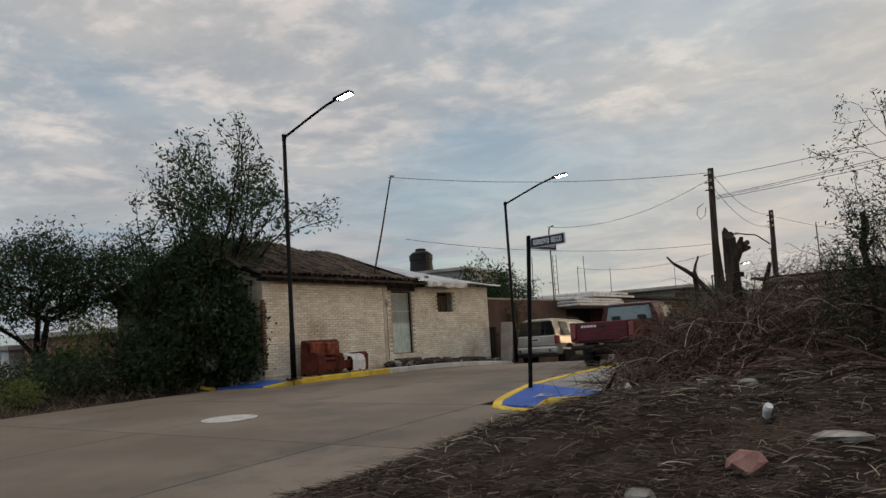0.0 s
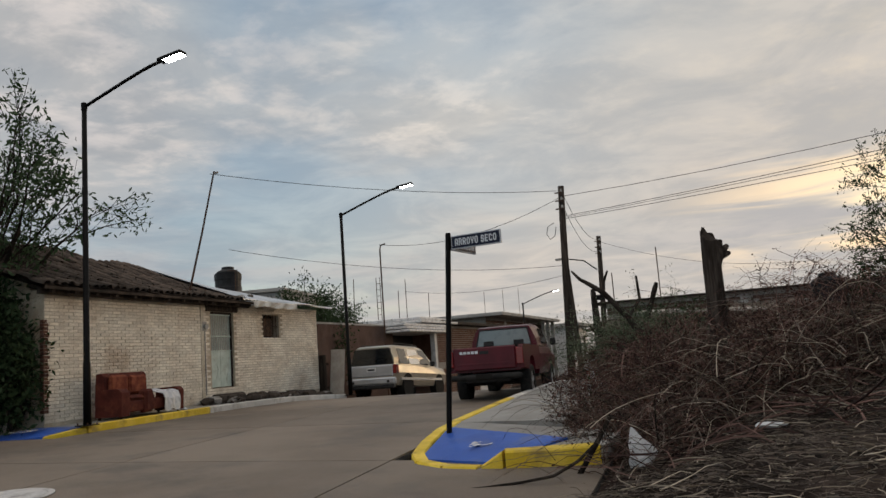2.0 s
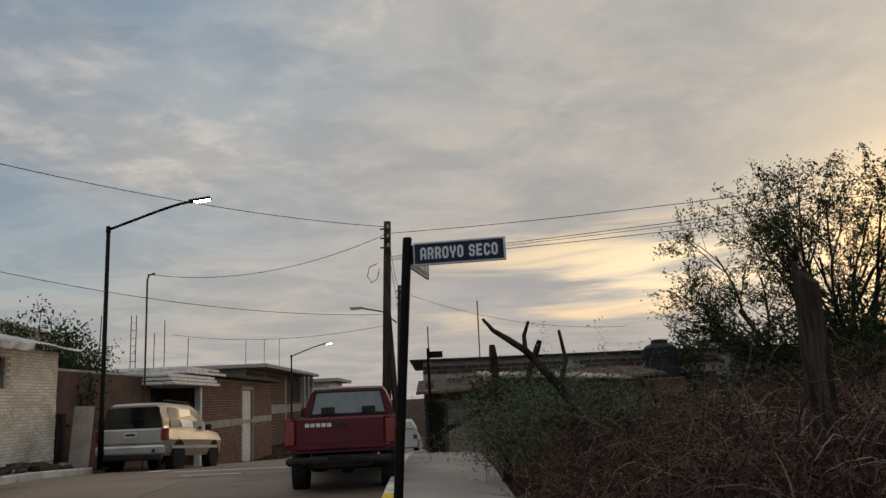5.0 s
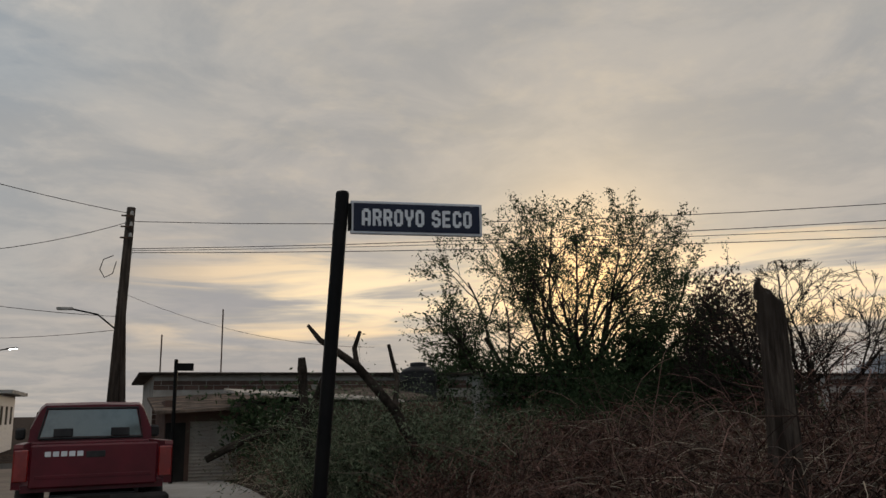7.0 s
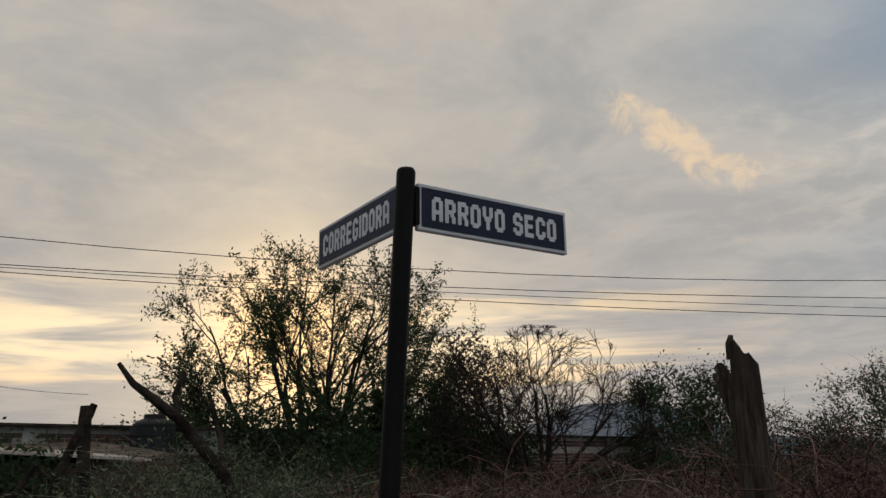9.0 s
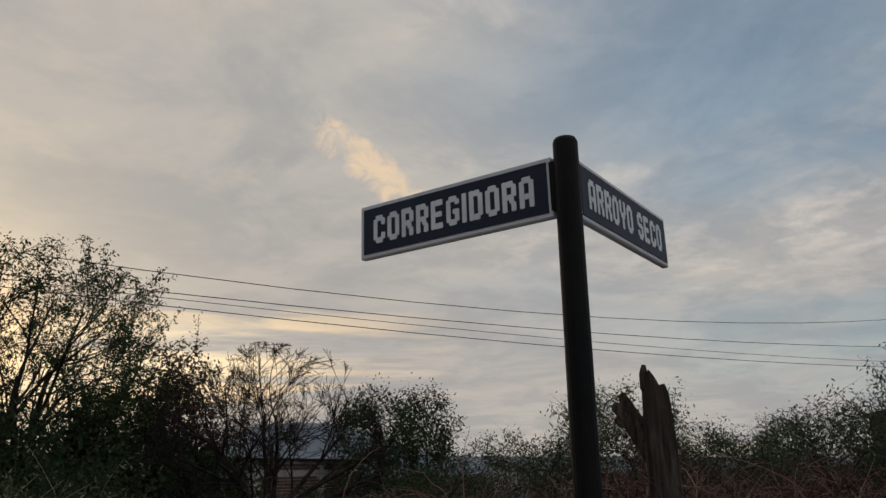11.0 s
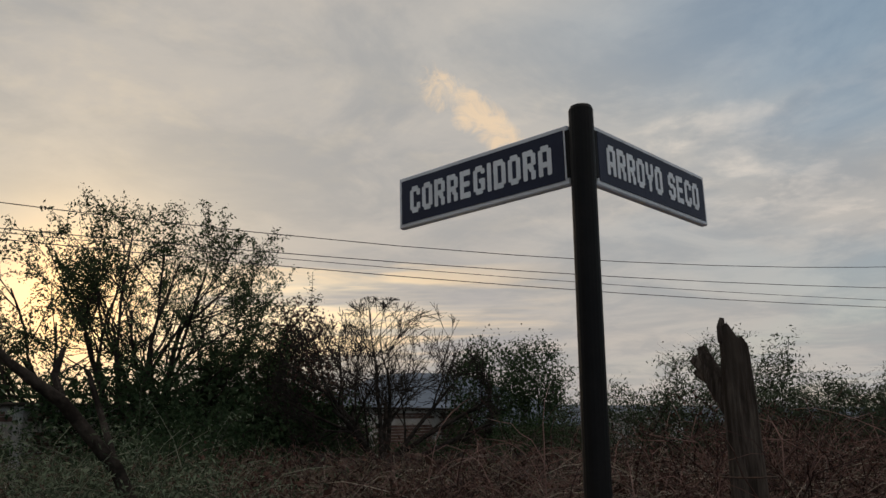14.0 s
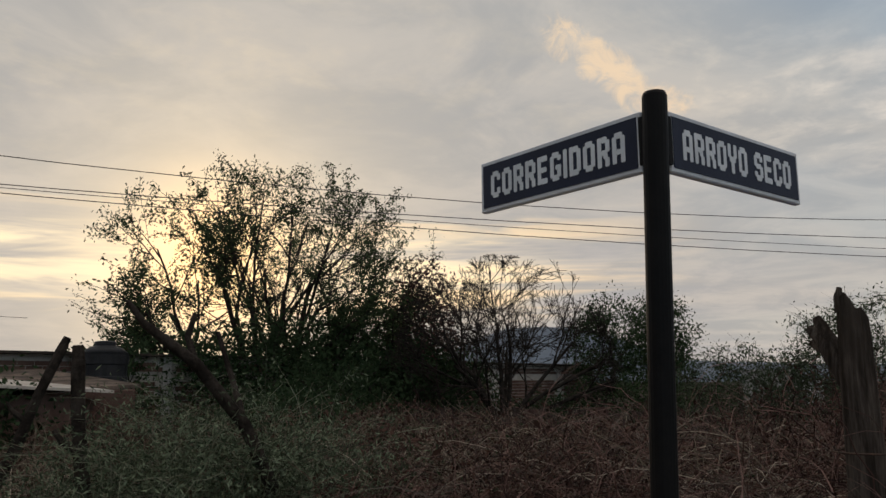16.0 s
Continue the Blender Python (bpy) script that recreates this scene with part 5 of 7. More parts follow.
for k, (x, y, h) in enumerate(((6.5, 2, 2.4), (6.9, 2.6, 1.9), (11.5, 2.5, 2.0), (2.0, 3, 2.2))):
    part("rebar", Mb().tube([(x, y, 3.6), (x + 0.05 * k, y, 3.7 + h)], 0.02, 5), M_RUST, brickhouse)

# grey unfinished houses farther down
blk = thing("block_house", at_street(-3.5, 46, 0), "grey unfinished block house with a flat roof", "house")
part("wall", Mb().box(0, 0, -2.5, 22, 12, 4.6), M_GROUT, blk)
brick_wall(blk, FLAT, 22, -2.2, 4.4, [(0, 1.7, 22, 2.0), (5.8, -3, 6.2, 5), (14, -3, 14.4, 5)], M_BRICKFAR, l=0.42, h=0.22, d=0.03)
part("roof_slab", Mb().box(-0.8, -1.5, 4.6, 23, 12.5, 4.85, bevel=0.03), M_PLASTER, blk)
# dark sheet on the wall paints the shade of an open loggia
part("loggia_shade", Mb().box(16.5, -0.05, 2.4, 21, 0.05, 4.3), M_DARK, blk)
for x in (16.4, 18.7, 21.2):
    part("column", Mb().box(x - 0.15, -1.2, -2.5, x + 0.15, -0.9, 4.6), M_PLASTER, blk)
for k in range(3):
    part("rebar", Mb().tube([(2 + 6 * k, 0.5, 4.8), (2.05 + 6 * k, 0.5, 6.6 + 0.5 * k)], 0.02, 5), M_RUST, blk)
wh = thing("white_house", at_street(-1.5, 72, 0), "pale two storey house far down the street", "house")
part("wall", Mb().box(0, 0, -4, 12, 8, 4.2), M_WHITEPAINT, wh)
part("roof_slab", Mb().box(-0.6, -1.0, 4.2, 12.5, 8.4, 4.5), M_PLASTER, wh)
for k in range(3):
    part("window", Mb().box(1.5 + 3.6 * k, -0.02, 1.6, 3.0 + 3.6 * k, 0.03, 3.2), M_DARK, wh)

# house that carries the water tank behind the old house
rear = thing("rear_house", pose(-31.5, 30.0, 0, 0, 0, 20), "plain rendered house behind the old one", "house")
part("wall", Mb().box(-3, -3, 0, 4, 3, 5.3), M_PLASTER, rear)
part("roof_slab", Mb().box(-3.2, -3.2, 5.3, 4.2, 3.2, 5.45), M_PLASTER, rear)


def water_tank(x, y, z, r, h, where):
    t = thing("water_tank", pose(x, y, z), "black plastic water tank on " + where, "water tank", "water tanks")
    part("barrel", Mb().tube([(0, 0, 0), (0, 0, h * 0.25), (0, 0, h * 0.27), (0, 0, h * 0.5), (0, 0, h * 0.52), (0, 0, h * 0.72)], [r, r, r * 0.96, r * 0.96, r, r], 22), M_TANK, t)
    part("shoulder", Mb().tube([(0, 0, h * 0.72), (0, 0, h * 0.84), (0, 0, h * 0.9)], [r, r * 0.75, r * 0.45], 22), M_TANK, t, smooth=True)
    part("lid", Mb().tube([(0, 0, h * 0.9), (0, 0, h * 0.98), (0, 0, h)], [r * 0.45, r * 0.45, r * 0.3], 16), M_TANK, t)


water_tank(-29.8, 28.45, 5.46, 0.62, 1.30, "a flat roof")
pf = thing("roof_pipe_frame", pose(-28.9, 28.0, 5.46, 0, 0, 20), "thin bent pipe on the roof beside the tank", "pipe")
part("pipe", Mb().tube([(0, 0, 0), (0, 0, 0.95), (0.1, 0, 1.0), (-0.4, 0, 1.02)], 0.025, 6), M_RUST, pf)

# workshop at the end of the vacant lot, with a roller shutter
shop = thing("workshop", pose(*street(8.35, 15.2), 0, 0, 0, STREET), "low brown brick workshop with a rusty roller shutter", "workshop")
# local x across the street to the lot, y away down the street
part("front_wall", wall_with_holes(FLAT, 5.6, 0.0, 2.35, 0.2, [(0.55, 0.0, 2.35, 2.12)]), M_BRICKFAR, shop)
sh = part("roller_shutter", Mb().box(0.55, 0.1, 0.0, 2.35, 0.14, 2.12), M_BOARD, shop, "dusty ribbed roller shutter, shut")
for k in range(22):
    part("rib", Mb().tube([(0.56, 0.095, 0.45 + k * 0.076), (2.34, 0.095, 0.45 + k * 0.076)], 0.022, 5), M_BOARD, sh)
# dark sheet on the wall paints the shade of an open door
part("doorway_shade", Mb().box(0.02, -0.02, 0.2, 0.45, 0.02, 2.1), M_DARK, shop)
part("side_wall", Mb().box(0.0, 0.2, 0.0, 0.2, 4.2, 2.6), M_BRICKFAR, shop)
aw = Mb()
aw.add([(-0.25, -0.75, 2.36), (6.2, -0.75, 2.62), (6.2, 4.0, 3.0), (-0.25, 4.0, 2.75), (-0.25, -0.75, 2.30), (6.2, -0.75, 2.55), (6.2, 4.0, 2.93), (-0.25, 4.0, 2.68)],
       [(0, 1, 2, 3), (7, 6, 5, 4), (0, 4, 5, 1), (1, 5, 6, 2), (2, 6, 7, 3), (3, 7, 4, 0)])
part("lean_to_roof", aw, M_TILE, shop, "rusty sheet lean-to roof")
hall = thing("brick_hall", pose(*street(8.25, 19.4), 0, 0, 0, STREET), "long low dark brick hall behind the lot", "hall")
part("wall", Mb().box(0, 0, -0.4, 33, 8, 3.35), M_GROUT, hall)
brick_wall(hall, FLAT, 33, 0.6, 3.3, [(0, 2.72, 33, 2.84)] + [(4.6 + 5 * k, 0, 4.85 + 5 * k, 4) for k in range(6)], M_BRICKFAR, l=0.40, h=0.13, d=0.025)
for k in range(6):
    part("pier", Mb().box(4.6 + 5 * k, -0.05, 0.0, 4.85 + 5 * k, 0.0, 3.34), M_PLASTER, hall)
part("roof_edge", Mb().box(-0.4, -0.25, 3.352, 33.3, 8.3, 3.42, bevel=0.01), M_ROCKDARK, hall, "dark projecting roof edge")
for k, (x, h) in enumerate(((0.2, 1.1), (1.9, 1.9), (24, 1.0))):
    part("rebar", Mb().tube([(x, 1.0, 3.46), (x, 1.0, 3.46 + h)], 0.022, 5), M_RUST, hall)
shed = thing("tin_shed", pose(-9.0, 24.0, 0, 0, 0, 10), "low dark shed with a grey sheet roof in the lot", "shed")
part("wall", Mb().box(-0.4, 0.3, 0.8, 2.6, 3.2, 2.46), M_BRICKFAR, shed)
part("sheet_roof", Mb().add([(-0.6, 0, 2.72), (3.0, 0, 2.52), (3.0, 3.5, 2.7), (-0.6, 3.5, 2.90), (-0.6, 0, 2.67), (3.0, 0, 2.47), (3.0, 3.5, 2.65), (-0.6, 3.5, 2.85)],
                            [(0, 1, 2, 3), (7, 6, 5, 4), (0, 4, 5, 1), (1, 5, 6, 2), (2, 6, 7, 3), (3, 7, 4, 0)]), M_BOARD, shed, "grey sheet roof")
water_tank(-4.9, 29.6, 2.5, 0.55, 1.15, "a stand behind the lot")
stand = thing("tank_stand", pose(-4.9, 29.6, 0.9), "rough block stand under the tank", "stand")
part("block", Mb().box(-0.6, -0.6, 0, 0.6, 0.6, 1.6, bevel=0.03), M_BRICKFAR, stand)

# far wall of posts across the lot and a few distant houses
farfence = thing("far_fence", pose(4.0, 27.5, 0.95, 0, 0, -38), "dark weathered far fence of boards across the lot", "fence")
for k in range(46):
    part("fence_board", Mb().box(-9 + k * 0.62, 0, 0, -9 + k * 0.62 + 0.50, 0.05, 0.85 + 0.12 * math.sin(k * 1.9)), M_WOOD if k % 3 else M_BRICKFAR, farfence)
for k, (x, y, w, h, lab) in enumerate(((62, 50, 5, 3.4, "grey"), (70, 52, 4, 2.6, "pale"), (31, 11.5, 3.2, 4.5, "dark"), (-34, 14, 6, 3.0, "pinkish"), (-40, 11, 6, 2.6, "pale"))):
    b = thing("far_house", pose(x, y, 0, 0, 0, 25), "small %s flat-roofed house in the distance" % lab, "house")
    part("wall", Mb().box(-w / 2, -2, -0.5, w / 2, 3, h), (M_PLASTER, M_WHITEPAINT, M_ROCKDARK, M_PINKROCK, M_WHITEPAINT)[k], b)
    part("roof_slab", Mb().box(-w / 2 - 0.2, -2.2, h, w / 2 + 0.2, 3.2, h + 0.2), M_PLASTER if k != 2 else M_ROCKDARK, b)
    part("window", Mb().box(-w / 4, -2.03, h * 0.4, 0, -1.98, h * 0.75), M_DARK, b)
bc = thing("distant_car", pose(15.0, 40.2, 1.0, 0, 0, 60), "pale blue car parked far across the lot", "car")
part("body", ring_body([(0.0, 0.72, 0.80, 0.70, 0.30, 0.6, 0.92), (1.0, 0.78, 0.84, 0.78, 0.26, 0.6, 0.92), (3.2, 0.78, 0.84, 0.78, 0.26, 0.6, 0.92), (4.1, 0.7, 0.78, 0.66, 0.3, 0.55, 0.80)]), M_WHITECAR, bc)
part("cabin", ring_body([(0.3, 0.72, 0.70, 0.55, 0.9, 1.05, 1.30), (0.8, 0.74, 0.72, 0.58, 0.9, 1.1, 1.42), (2.2, 0.74, 0.72, 0.58, 0.9, 1.1, 1.42), (3.0, 0.72, 0.72, 0.6, 0.88, 0.92, 0.98)]), M_WHITECAR, bc)
for s in (-1, 1):
    wheel(bc, s * 0.68, 0.7, 0.29, 0.18, M_RIM)
    wheel(bc, s * 0.68, 3.2, 0.29, 0.18, M_RIM)

# the ridge behind the town, its haze put into the material colour
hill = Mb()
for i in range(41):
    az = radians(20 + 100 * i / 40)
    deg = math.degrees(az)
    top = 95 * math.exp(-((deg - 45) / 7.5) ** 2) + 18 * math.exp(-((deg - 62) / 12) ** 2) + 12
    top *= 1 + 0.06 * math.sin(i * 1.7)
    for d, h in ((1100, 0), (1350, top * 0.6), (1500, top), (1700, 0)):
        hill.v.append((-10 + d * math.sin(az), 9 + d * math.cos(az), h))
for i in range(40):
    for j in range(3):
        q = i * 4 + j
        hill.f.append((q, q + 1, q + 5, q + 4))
hb = part("backdrop", hill, M_HILLHAZE, smooth=True)
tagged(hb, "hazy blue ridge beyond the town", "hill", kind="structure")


# ---- poles and cables ----
def wooden_pole(base, top, r, label):
    p = thing("utility_pole", pose(*base), label, "utility pole", "utility poles")
    d = Vector(top) - Vector(base)
    part("shaft", Mb().tube([(0, 0, -0.3), d * 0.5, d], [r, r * 0.9, r * 0.75], 12), M_WOOD, p, smooth=True)
    for k in range(3):
        z = d.z - 0.25 - 0.28 * k
        part("bracket", Mb().box(0.0, -0.02, z - 0.02, 0.26, 0.02, z + 0.02), M_RUST, p)
        part("insulator", Mb().tube([(0.24, 0, z + 0.02), (0.24, 0, z + 0.12)], [0.045, 0.03], 8), M_PLASTER, p)
    return p


pole_a = wooden_pole((-12.78, 26.8, road_z(-12.78, 26.8)), (-12.6, 27.0, 7.4), 0.14, "tall weathered wooden utility pole beside the pavement")
part("prop", Mb().tube([(0.35, 0.2, -0.2), (0.12, 0.1, 4.7)], [0.10, 0.08], 10), M_WOOD, pole_a)
part("cable_coil", Mb().tube([(-0.12 + 0.0, 0, 5.55), (-0.35, 0, 5.45), (-0.42, 0, 5.2), (-0.30, 0, 5.0), (-0.12, 0, 5.1), (-0.05, 0, 5.4)], 0.012, 5), M_WIRE, pole_a)
pole_b = wooden_pole((-14.85, 36.9, road_z(-14.85, 36.9)), (-14.7, 37.1, 6.95), 0.14, "second wooden utility pole farther down the street")
arm = part("lamp_arm", Mb().tube([(0.0, 0, 5.4), (-0.6, 0, 5.9), (-1.5, 0, 6.1)], 0.03, 6), M_IRON, pole_b)
part("lamp_head", Mb().box(-2.0, -0.1, 6.06, -1.45, 0.1, 6.16, bevel=0.02), M_PLASTER, arm)


def cable(name, a, b, sag, r=0.009, n=18):
    a, b = Vector(a), Vector(b)
    pts = [a.lerp(b, i / n) - Vector((0, 0, sag * 4 * (i / n) * (1 - i / n))) for i in range(n + 1)]
    c = part(name, Mb().tube(pts, r, 5), M_WIRE)
    return tagged(c, "thin dark overhead cable strung between poles", "cable", "overhead cables")


TOPA = Vector((-12.6, 27.0, 7.25))
cable("cable", TOPA, (-19.08, 17.07, 7.32), 0.25)
cable("cable", TOPA + Vector((0, 0, -0.2)), (-20.9, 27.9, 6.55), 0.55)
cable("cable", TOPA + Vector((0, 0, -2.6)), (-19.3, 17.9, 5.3), 0.35, 0.007)
cable("cable", TOPA + Vector((0, 0, -2.9)), (-22.0, 31.5, 4.9), 0.3, 0.007)
cable("cable", TOPA + Vector((0, 0, -0.2)), (36.0, 7.0, 9.9), 1.9)
cable("cable", TOPA + Vector((0, 0, -0.9)), (36.0, 7.0, 7.7), 0.95)
cable("cable", TOPA + Vector((0, 0, -1.0)), (36.0, 7.0, 6.6), 0.85)
cable("cable", TOPA + Vector((0, 0, -0.95)), (36.0, 7.0, 6.7), 0.72, 0.007)
cable("cable", TOPA, (-14.7, 37.1, 6.8), 0.5)
cable("cable", TOPA + Vector((0, 0, -0.5)), (-14.7, 37.1, 6.3), 0.6)
cable("cable", (-14.7, 37.1, 6.7), (-5.5, 36.0, 4.6), 0.5, 0.007)
service = thing("service_mast", pose(-21.1, 28.25, 0.2), "thin bent steel service mast over the brick house", "mast")
part("pipe", Mb().tube([(0, 0, 0), (0, 0, 6.2), (0.05, 0, 6.38), (0.25, 0.02, 6.42)], 0.03, 8), M_RUST, service)
ladder = thing("lattice_mast", pose(-24.5, 33.0, 2.0), "thin ladder-like aerial mast behind the houses", "mast")
for s in (-1, 1):
    part("rail", Mb().tube([(s * 0.11, 0, 0), (s * 0.11, 0, 3.9)], 0.018, 5), M_RUST, ladder)
for k in range(12):
    part("rung", Mb().tube([(-0.11, 0, 0.3 + 0.3 * k), (0.11, 0, 0.3 + 0.3 * k)], 0.012, 4), M_RUST, ladder)
lamp_c = street_lamp(*street(-0.3, 44.5), road_z(*street(-0.3, 44.5)), 6.1, 14, 2.1, 0.7, "black steel street lamp farther down the street")
far_sign = thing("street_sign", pose(*street(8.45, 14.0), road_z(*street(8.45, 14.0)) + 0.1, 0, 0, STREET), "dark street name plate on a thin black post", "street sign")
part("post", Mb().tube([(0, 0, 0), (0, 0, 2.6)], 0.04, 8), M_IRON, far_sign)
part("name_plate", Mb().box(0.03, -0.012, 2.36, 0.36, 0.012, 2.52), M_IRON, far_sign)


# ---- trees ----
def crown_points(n, centre, radii, rng, hollow=0.35, low=-1.0):
    out = []
    while len(out) < n:
        p = Vector((rng.uniform(-1, 1), rng.uniform(-1, 1), rng.uniform(low, 1)))
        bumpy = 0.80 + 0.30 * noise.noise(p * 2.3 + Vector((rng.random() * 0.1, centre[0], centre[1])))
        if hollow < p.length < bumpy:
            out.append(Vector((centre[0] + p.x * radii[0], centre[1] + p.y * radii[1], centre[2] + p.z * radii[2])))
    return out


def grow(base, stems, points, tip=0.012, power=0.46, wiggle=0.08, seed=0):
    """Joins points to a skeleton, nearest first, and thickens it towards the root. Returns chains of points with radii, and the tips."""
    rng = random.Random(seed)
    pos, par = [Vector(base)], [-1]
    for stem in stems:
        last = 0
        for p in stem:
            pos.append(Vector(p))
            par.append(last)
            last = len(pos) - 1
    points = sorted(points, key=lambda p: (p - Vector(base)).length)
    arr = np.array([tuple(p) for p in pos] + [(0, 0, 0)] * (len(points) * 3))
    cost = np.zeros(len(arr))
    n = len(pos)
    for i in range(1, n):
        cost[i] = cost[par[i]] + np.linalg.norm(arr[i] - arr[par[i]])
    for p in points:
        d = np.linalg.norm(arr[:n] - np.array(p), axis=1)
        k = int(np.argmin(d + 0.28 * cost[:n]))
        a = pos[k]
        steps = 2 if d[k] > 0.35 else 1
        last = k
        for s in range(1, steps + 1):
            t = s / steps
            q = a.lerp(p, t)
            if s < steps:
                q += Vector([rng.gauss(0, wiggle) for _ in range(3)]) * d[k] + Vector((0, 0, 0.06 * d[k]))
            pos.append(q)
            par.append(last)
            arr[n] = q
            cost[n] = cost[last] + np.linalg.norm(arr[n] - arr[last])
            last = n
            n += 1
    load = [0] * n
    kids = [[] for _ in range(n)]
    for i in range(1, n):
        kids[par[i]].append(i)
    for i in range(n - 1, 0, -1):
        load[i] = max(load[i], 1)
        load[par[i]] += load[i]
    rad = [tip * max(1, l) ** power for l in load]
    chains, tips = [], [i for i in range(n) if not kids[i]]
    stack = [(0, k) for k in kids[0]]
    while stack:
        a, b = stack.pop()
        chain = [a, b]
        r = [min(rad[a], rad[b] * 1.25), rad[b]]
        while kids[chain[-1]]:
            ks = sorted(kids[chain[-1]], key=lambda q: -load[q])
            stack += [(chain[-1], q) for q in ks[1:]]
            chain.append(ks[0])
            r.append(rad[ks[0]])
        chains.append(([pos[i] for i in chain], r))
    return chains, [pos[i] for i in tips], pos, rad


def leaf_cloud(anchors, per, size, spread_, seed, aspect=0.45, droop=0.0):
    """Many small leaves round the anchors, as one mesh."""
    rs = np.random.RandomState(seed)
    a = np.repeat(np.array([tuple(p) for p in anchors]), per, axis=0)
    n = len(a)
    c = a + rs.normal(0, spread_, (n, 3)) + np.array([0, 0, -droop])
    d = rs.normal(0, 1, (n, 3))
    d /= np.linalg.norm(d, axis=1, keepdims=True)
    e = np.cross(d, rs.normal(0, 1, (n, 3)))
    e /= np.linalg.norm(e, axis=1, keepdims=True) + 1e-9
    s = size * rs.uniform(0.6, 1.3, (n, 1))
    v = np.stack([c - d * s * 0.5, c + e * s * aspect * 0.5, c + d * s * 0.5, c - e * s * aspect * 0.5], 1).reshape(-1, 3)
    mb = Mb()
    mb.v = v.tolist()
    mb.f = np.arange(4 * n).reshape(-1, 4).tolist()
    return mb


def twigs(n, place, length, radius, seed, arch=0.5, upright=0.6, segs=4):
    """Many thin bent stems as three-sided tubes in one mesh. place(rs, n) gives their feet."""
    rs = np.random.RandomState(seed)
    foot = place(rs, n)
    n = len(foot)
    L = rs.uniform(*length, n)[:, None]
    a = rs.uniform(0, 2 * np.pi, n)
    out = np.stack([np.cos(a), np.sin(a), np.zeros(n)], 1)
    tilt = rs.uniform(0.1, 1.0, n)[:, None] * (1 - upright) + 0.15
    d = out * tilt + np.array([0, 0, 1.0]) * upright
    d /= np.linalg.norm(d, axis=1, keepdims=True)
    rows = []
    p = foot.copy()
    rows.append(p.copy())
    for s in range(segs):
        d = d + out * arch * rs.uniform(0.0, 0.5, (n, 1)) - np.array([0, 0, 1]) * arch * rs.uniform(0.0, 0.55, (n, 1)) * (s / segs) * 2 + rs.normal(0, 0.14, (n, 3))
        d /= np.linalg.norm(d, axis=1, keepdims=True)
        p = p + d * L / segs
        rows.append(p.copy())
    rad = rs.uniform(*radius, n)[:, None]
    e1 = np.cross(d, np.array([0, 0, 1.0]))
    e1 /= np.linalg.norm(e1, axis=1, keepdims=True) + 1e-9
    e2 = np.cross(d, e1)
    vs = []
    for s, q in enumerate(rows):
        r = rad * (1 - 0.75 * s / segs)
        for k in range(3):
            ang = 2 * np.pi * k / 3
            vs.append(q + (e1 * np.cos(ang) + e2 * np.sin(ang)) * r)
    v = np.stack(vs, 1).reshape(-1, 3)
    m = 3 * (segs + 1)
    face = []
    for s in range(segs):
        for k in range(3):
            t = (k + 1) % 3
            face.append((s * 3 + k, s * 3 + t, s * 3 + 3 + t, s * 3 + 3 + k))
    face = np.array(face)
    f = (np.arange(n)[:, None, None] * m + face[None]).reshape(-1, 4)
    mb = Mb()
    mb.v, mb.f = v.tolist(), f.tolist()
    ends = np.concatenate(rows[2:], 0)
    return mb, ends


def tree(name, base, label, stems, points, leaf=None, tip=0.012, power=0.46, per=8, size=0.08, spread_=0.16, seed=0, bark=None, category="tree", sides=5, droop=0.0, aspect=0.45, wiggle=0.08, spray=0, spray_len=(0.2, 0.5), spray_r=(0.003, 0.006)):
    ob = thing(name, pose(*base), label, category)
    b = Vector(base)
    chains, tips, pos, rad = grow(b, stems, points, tip, power, wiggle, seed)
    wood = Mb()
    for pts, r in chains:
        wood.tube([p - b for p in pts], r, sides if r[0] > 0.03 else 4, caps=False)
    part("trunk", wood, bark or M_BARK, ob, smooth=True)
    if spray:
        thin = np.array([tuple(p - b) for p, r in zip(pos, rad) if r < tip * 2.6])
        tw, tw_ends = twigs(len(thin) * spray, lambda rs_, n_: np.repeat(thin, spray, axis=0), spray_len, spray_r, seed + 5, 0.25, 0.35, 3)
        tagged(part("twig_spray", tw, bark or M_BARK, ob), kind="stuff")
    if leaf:
        thin = [p - b for p, r in zip(pos, rad) if r < tip * 3.2]
        part("crown", leaf_cloud(thin, per, size, spread_, seed, aspect, droop), leaf, ob)
    return ob


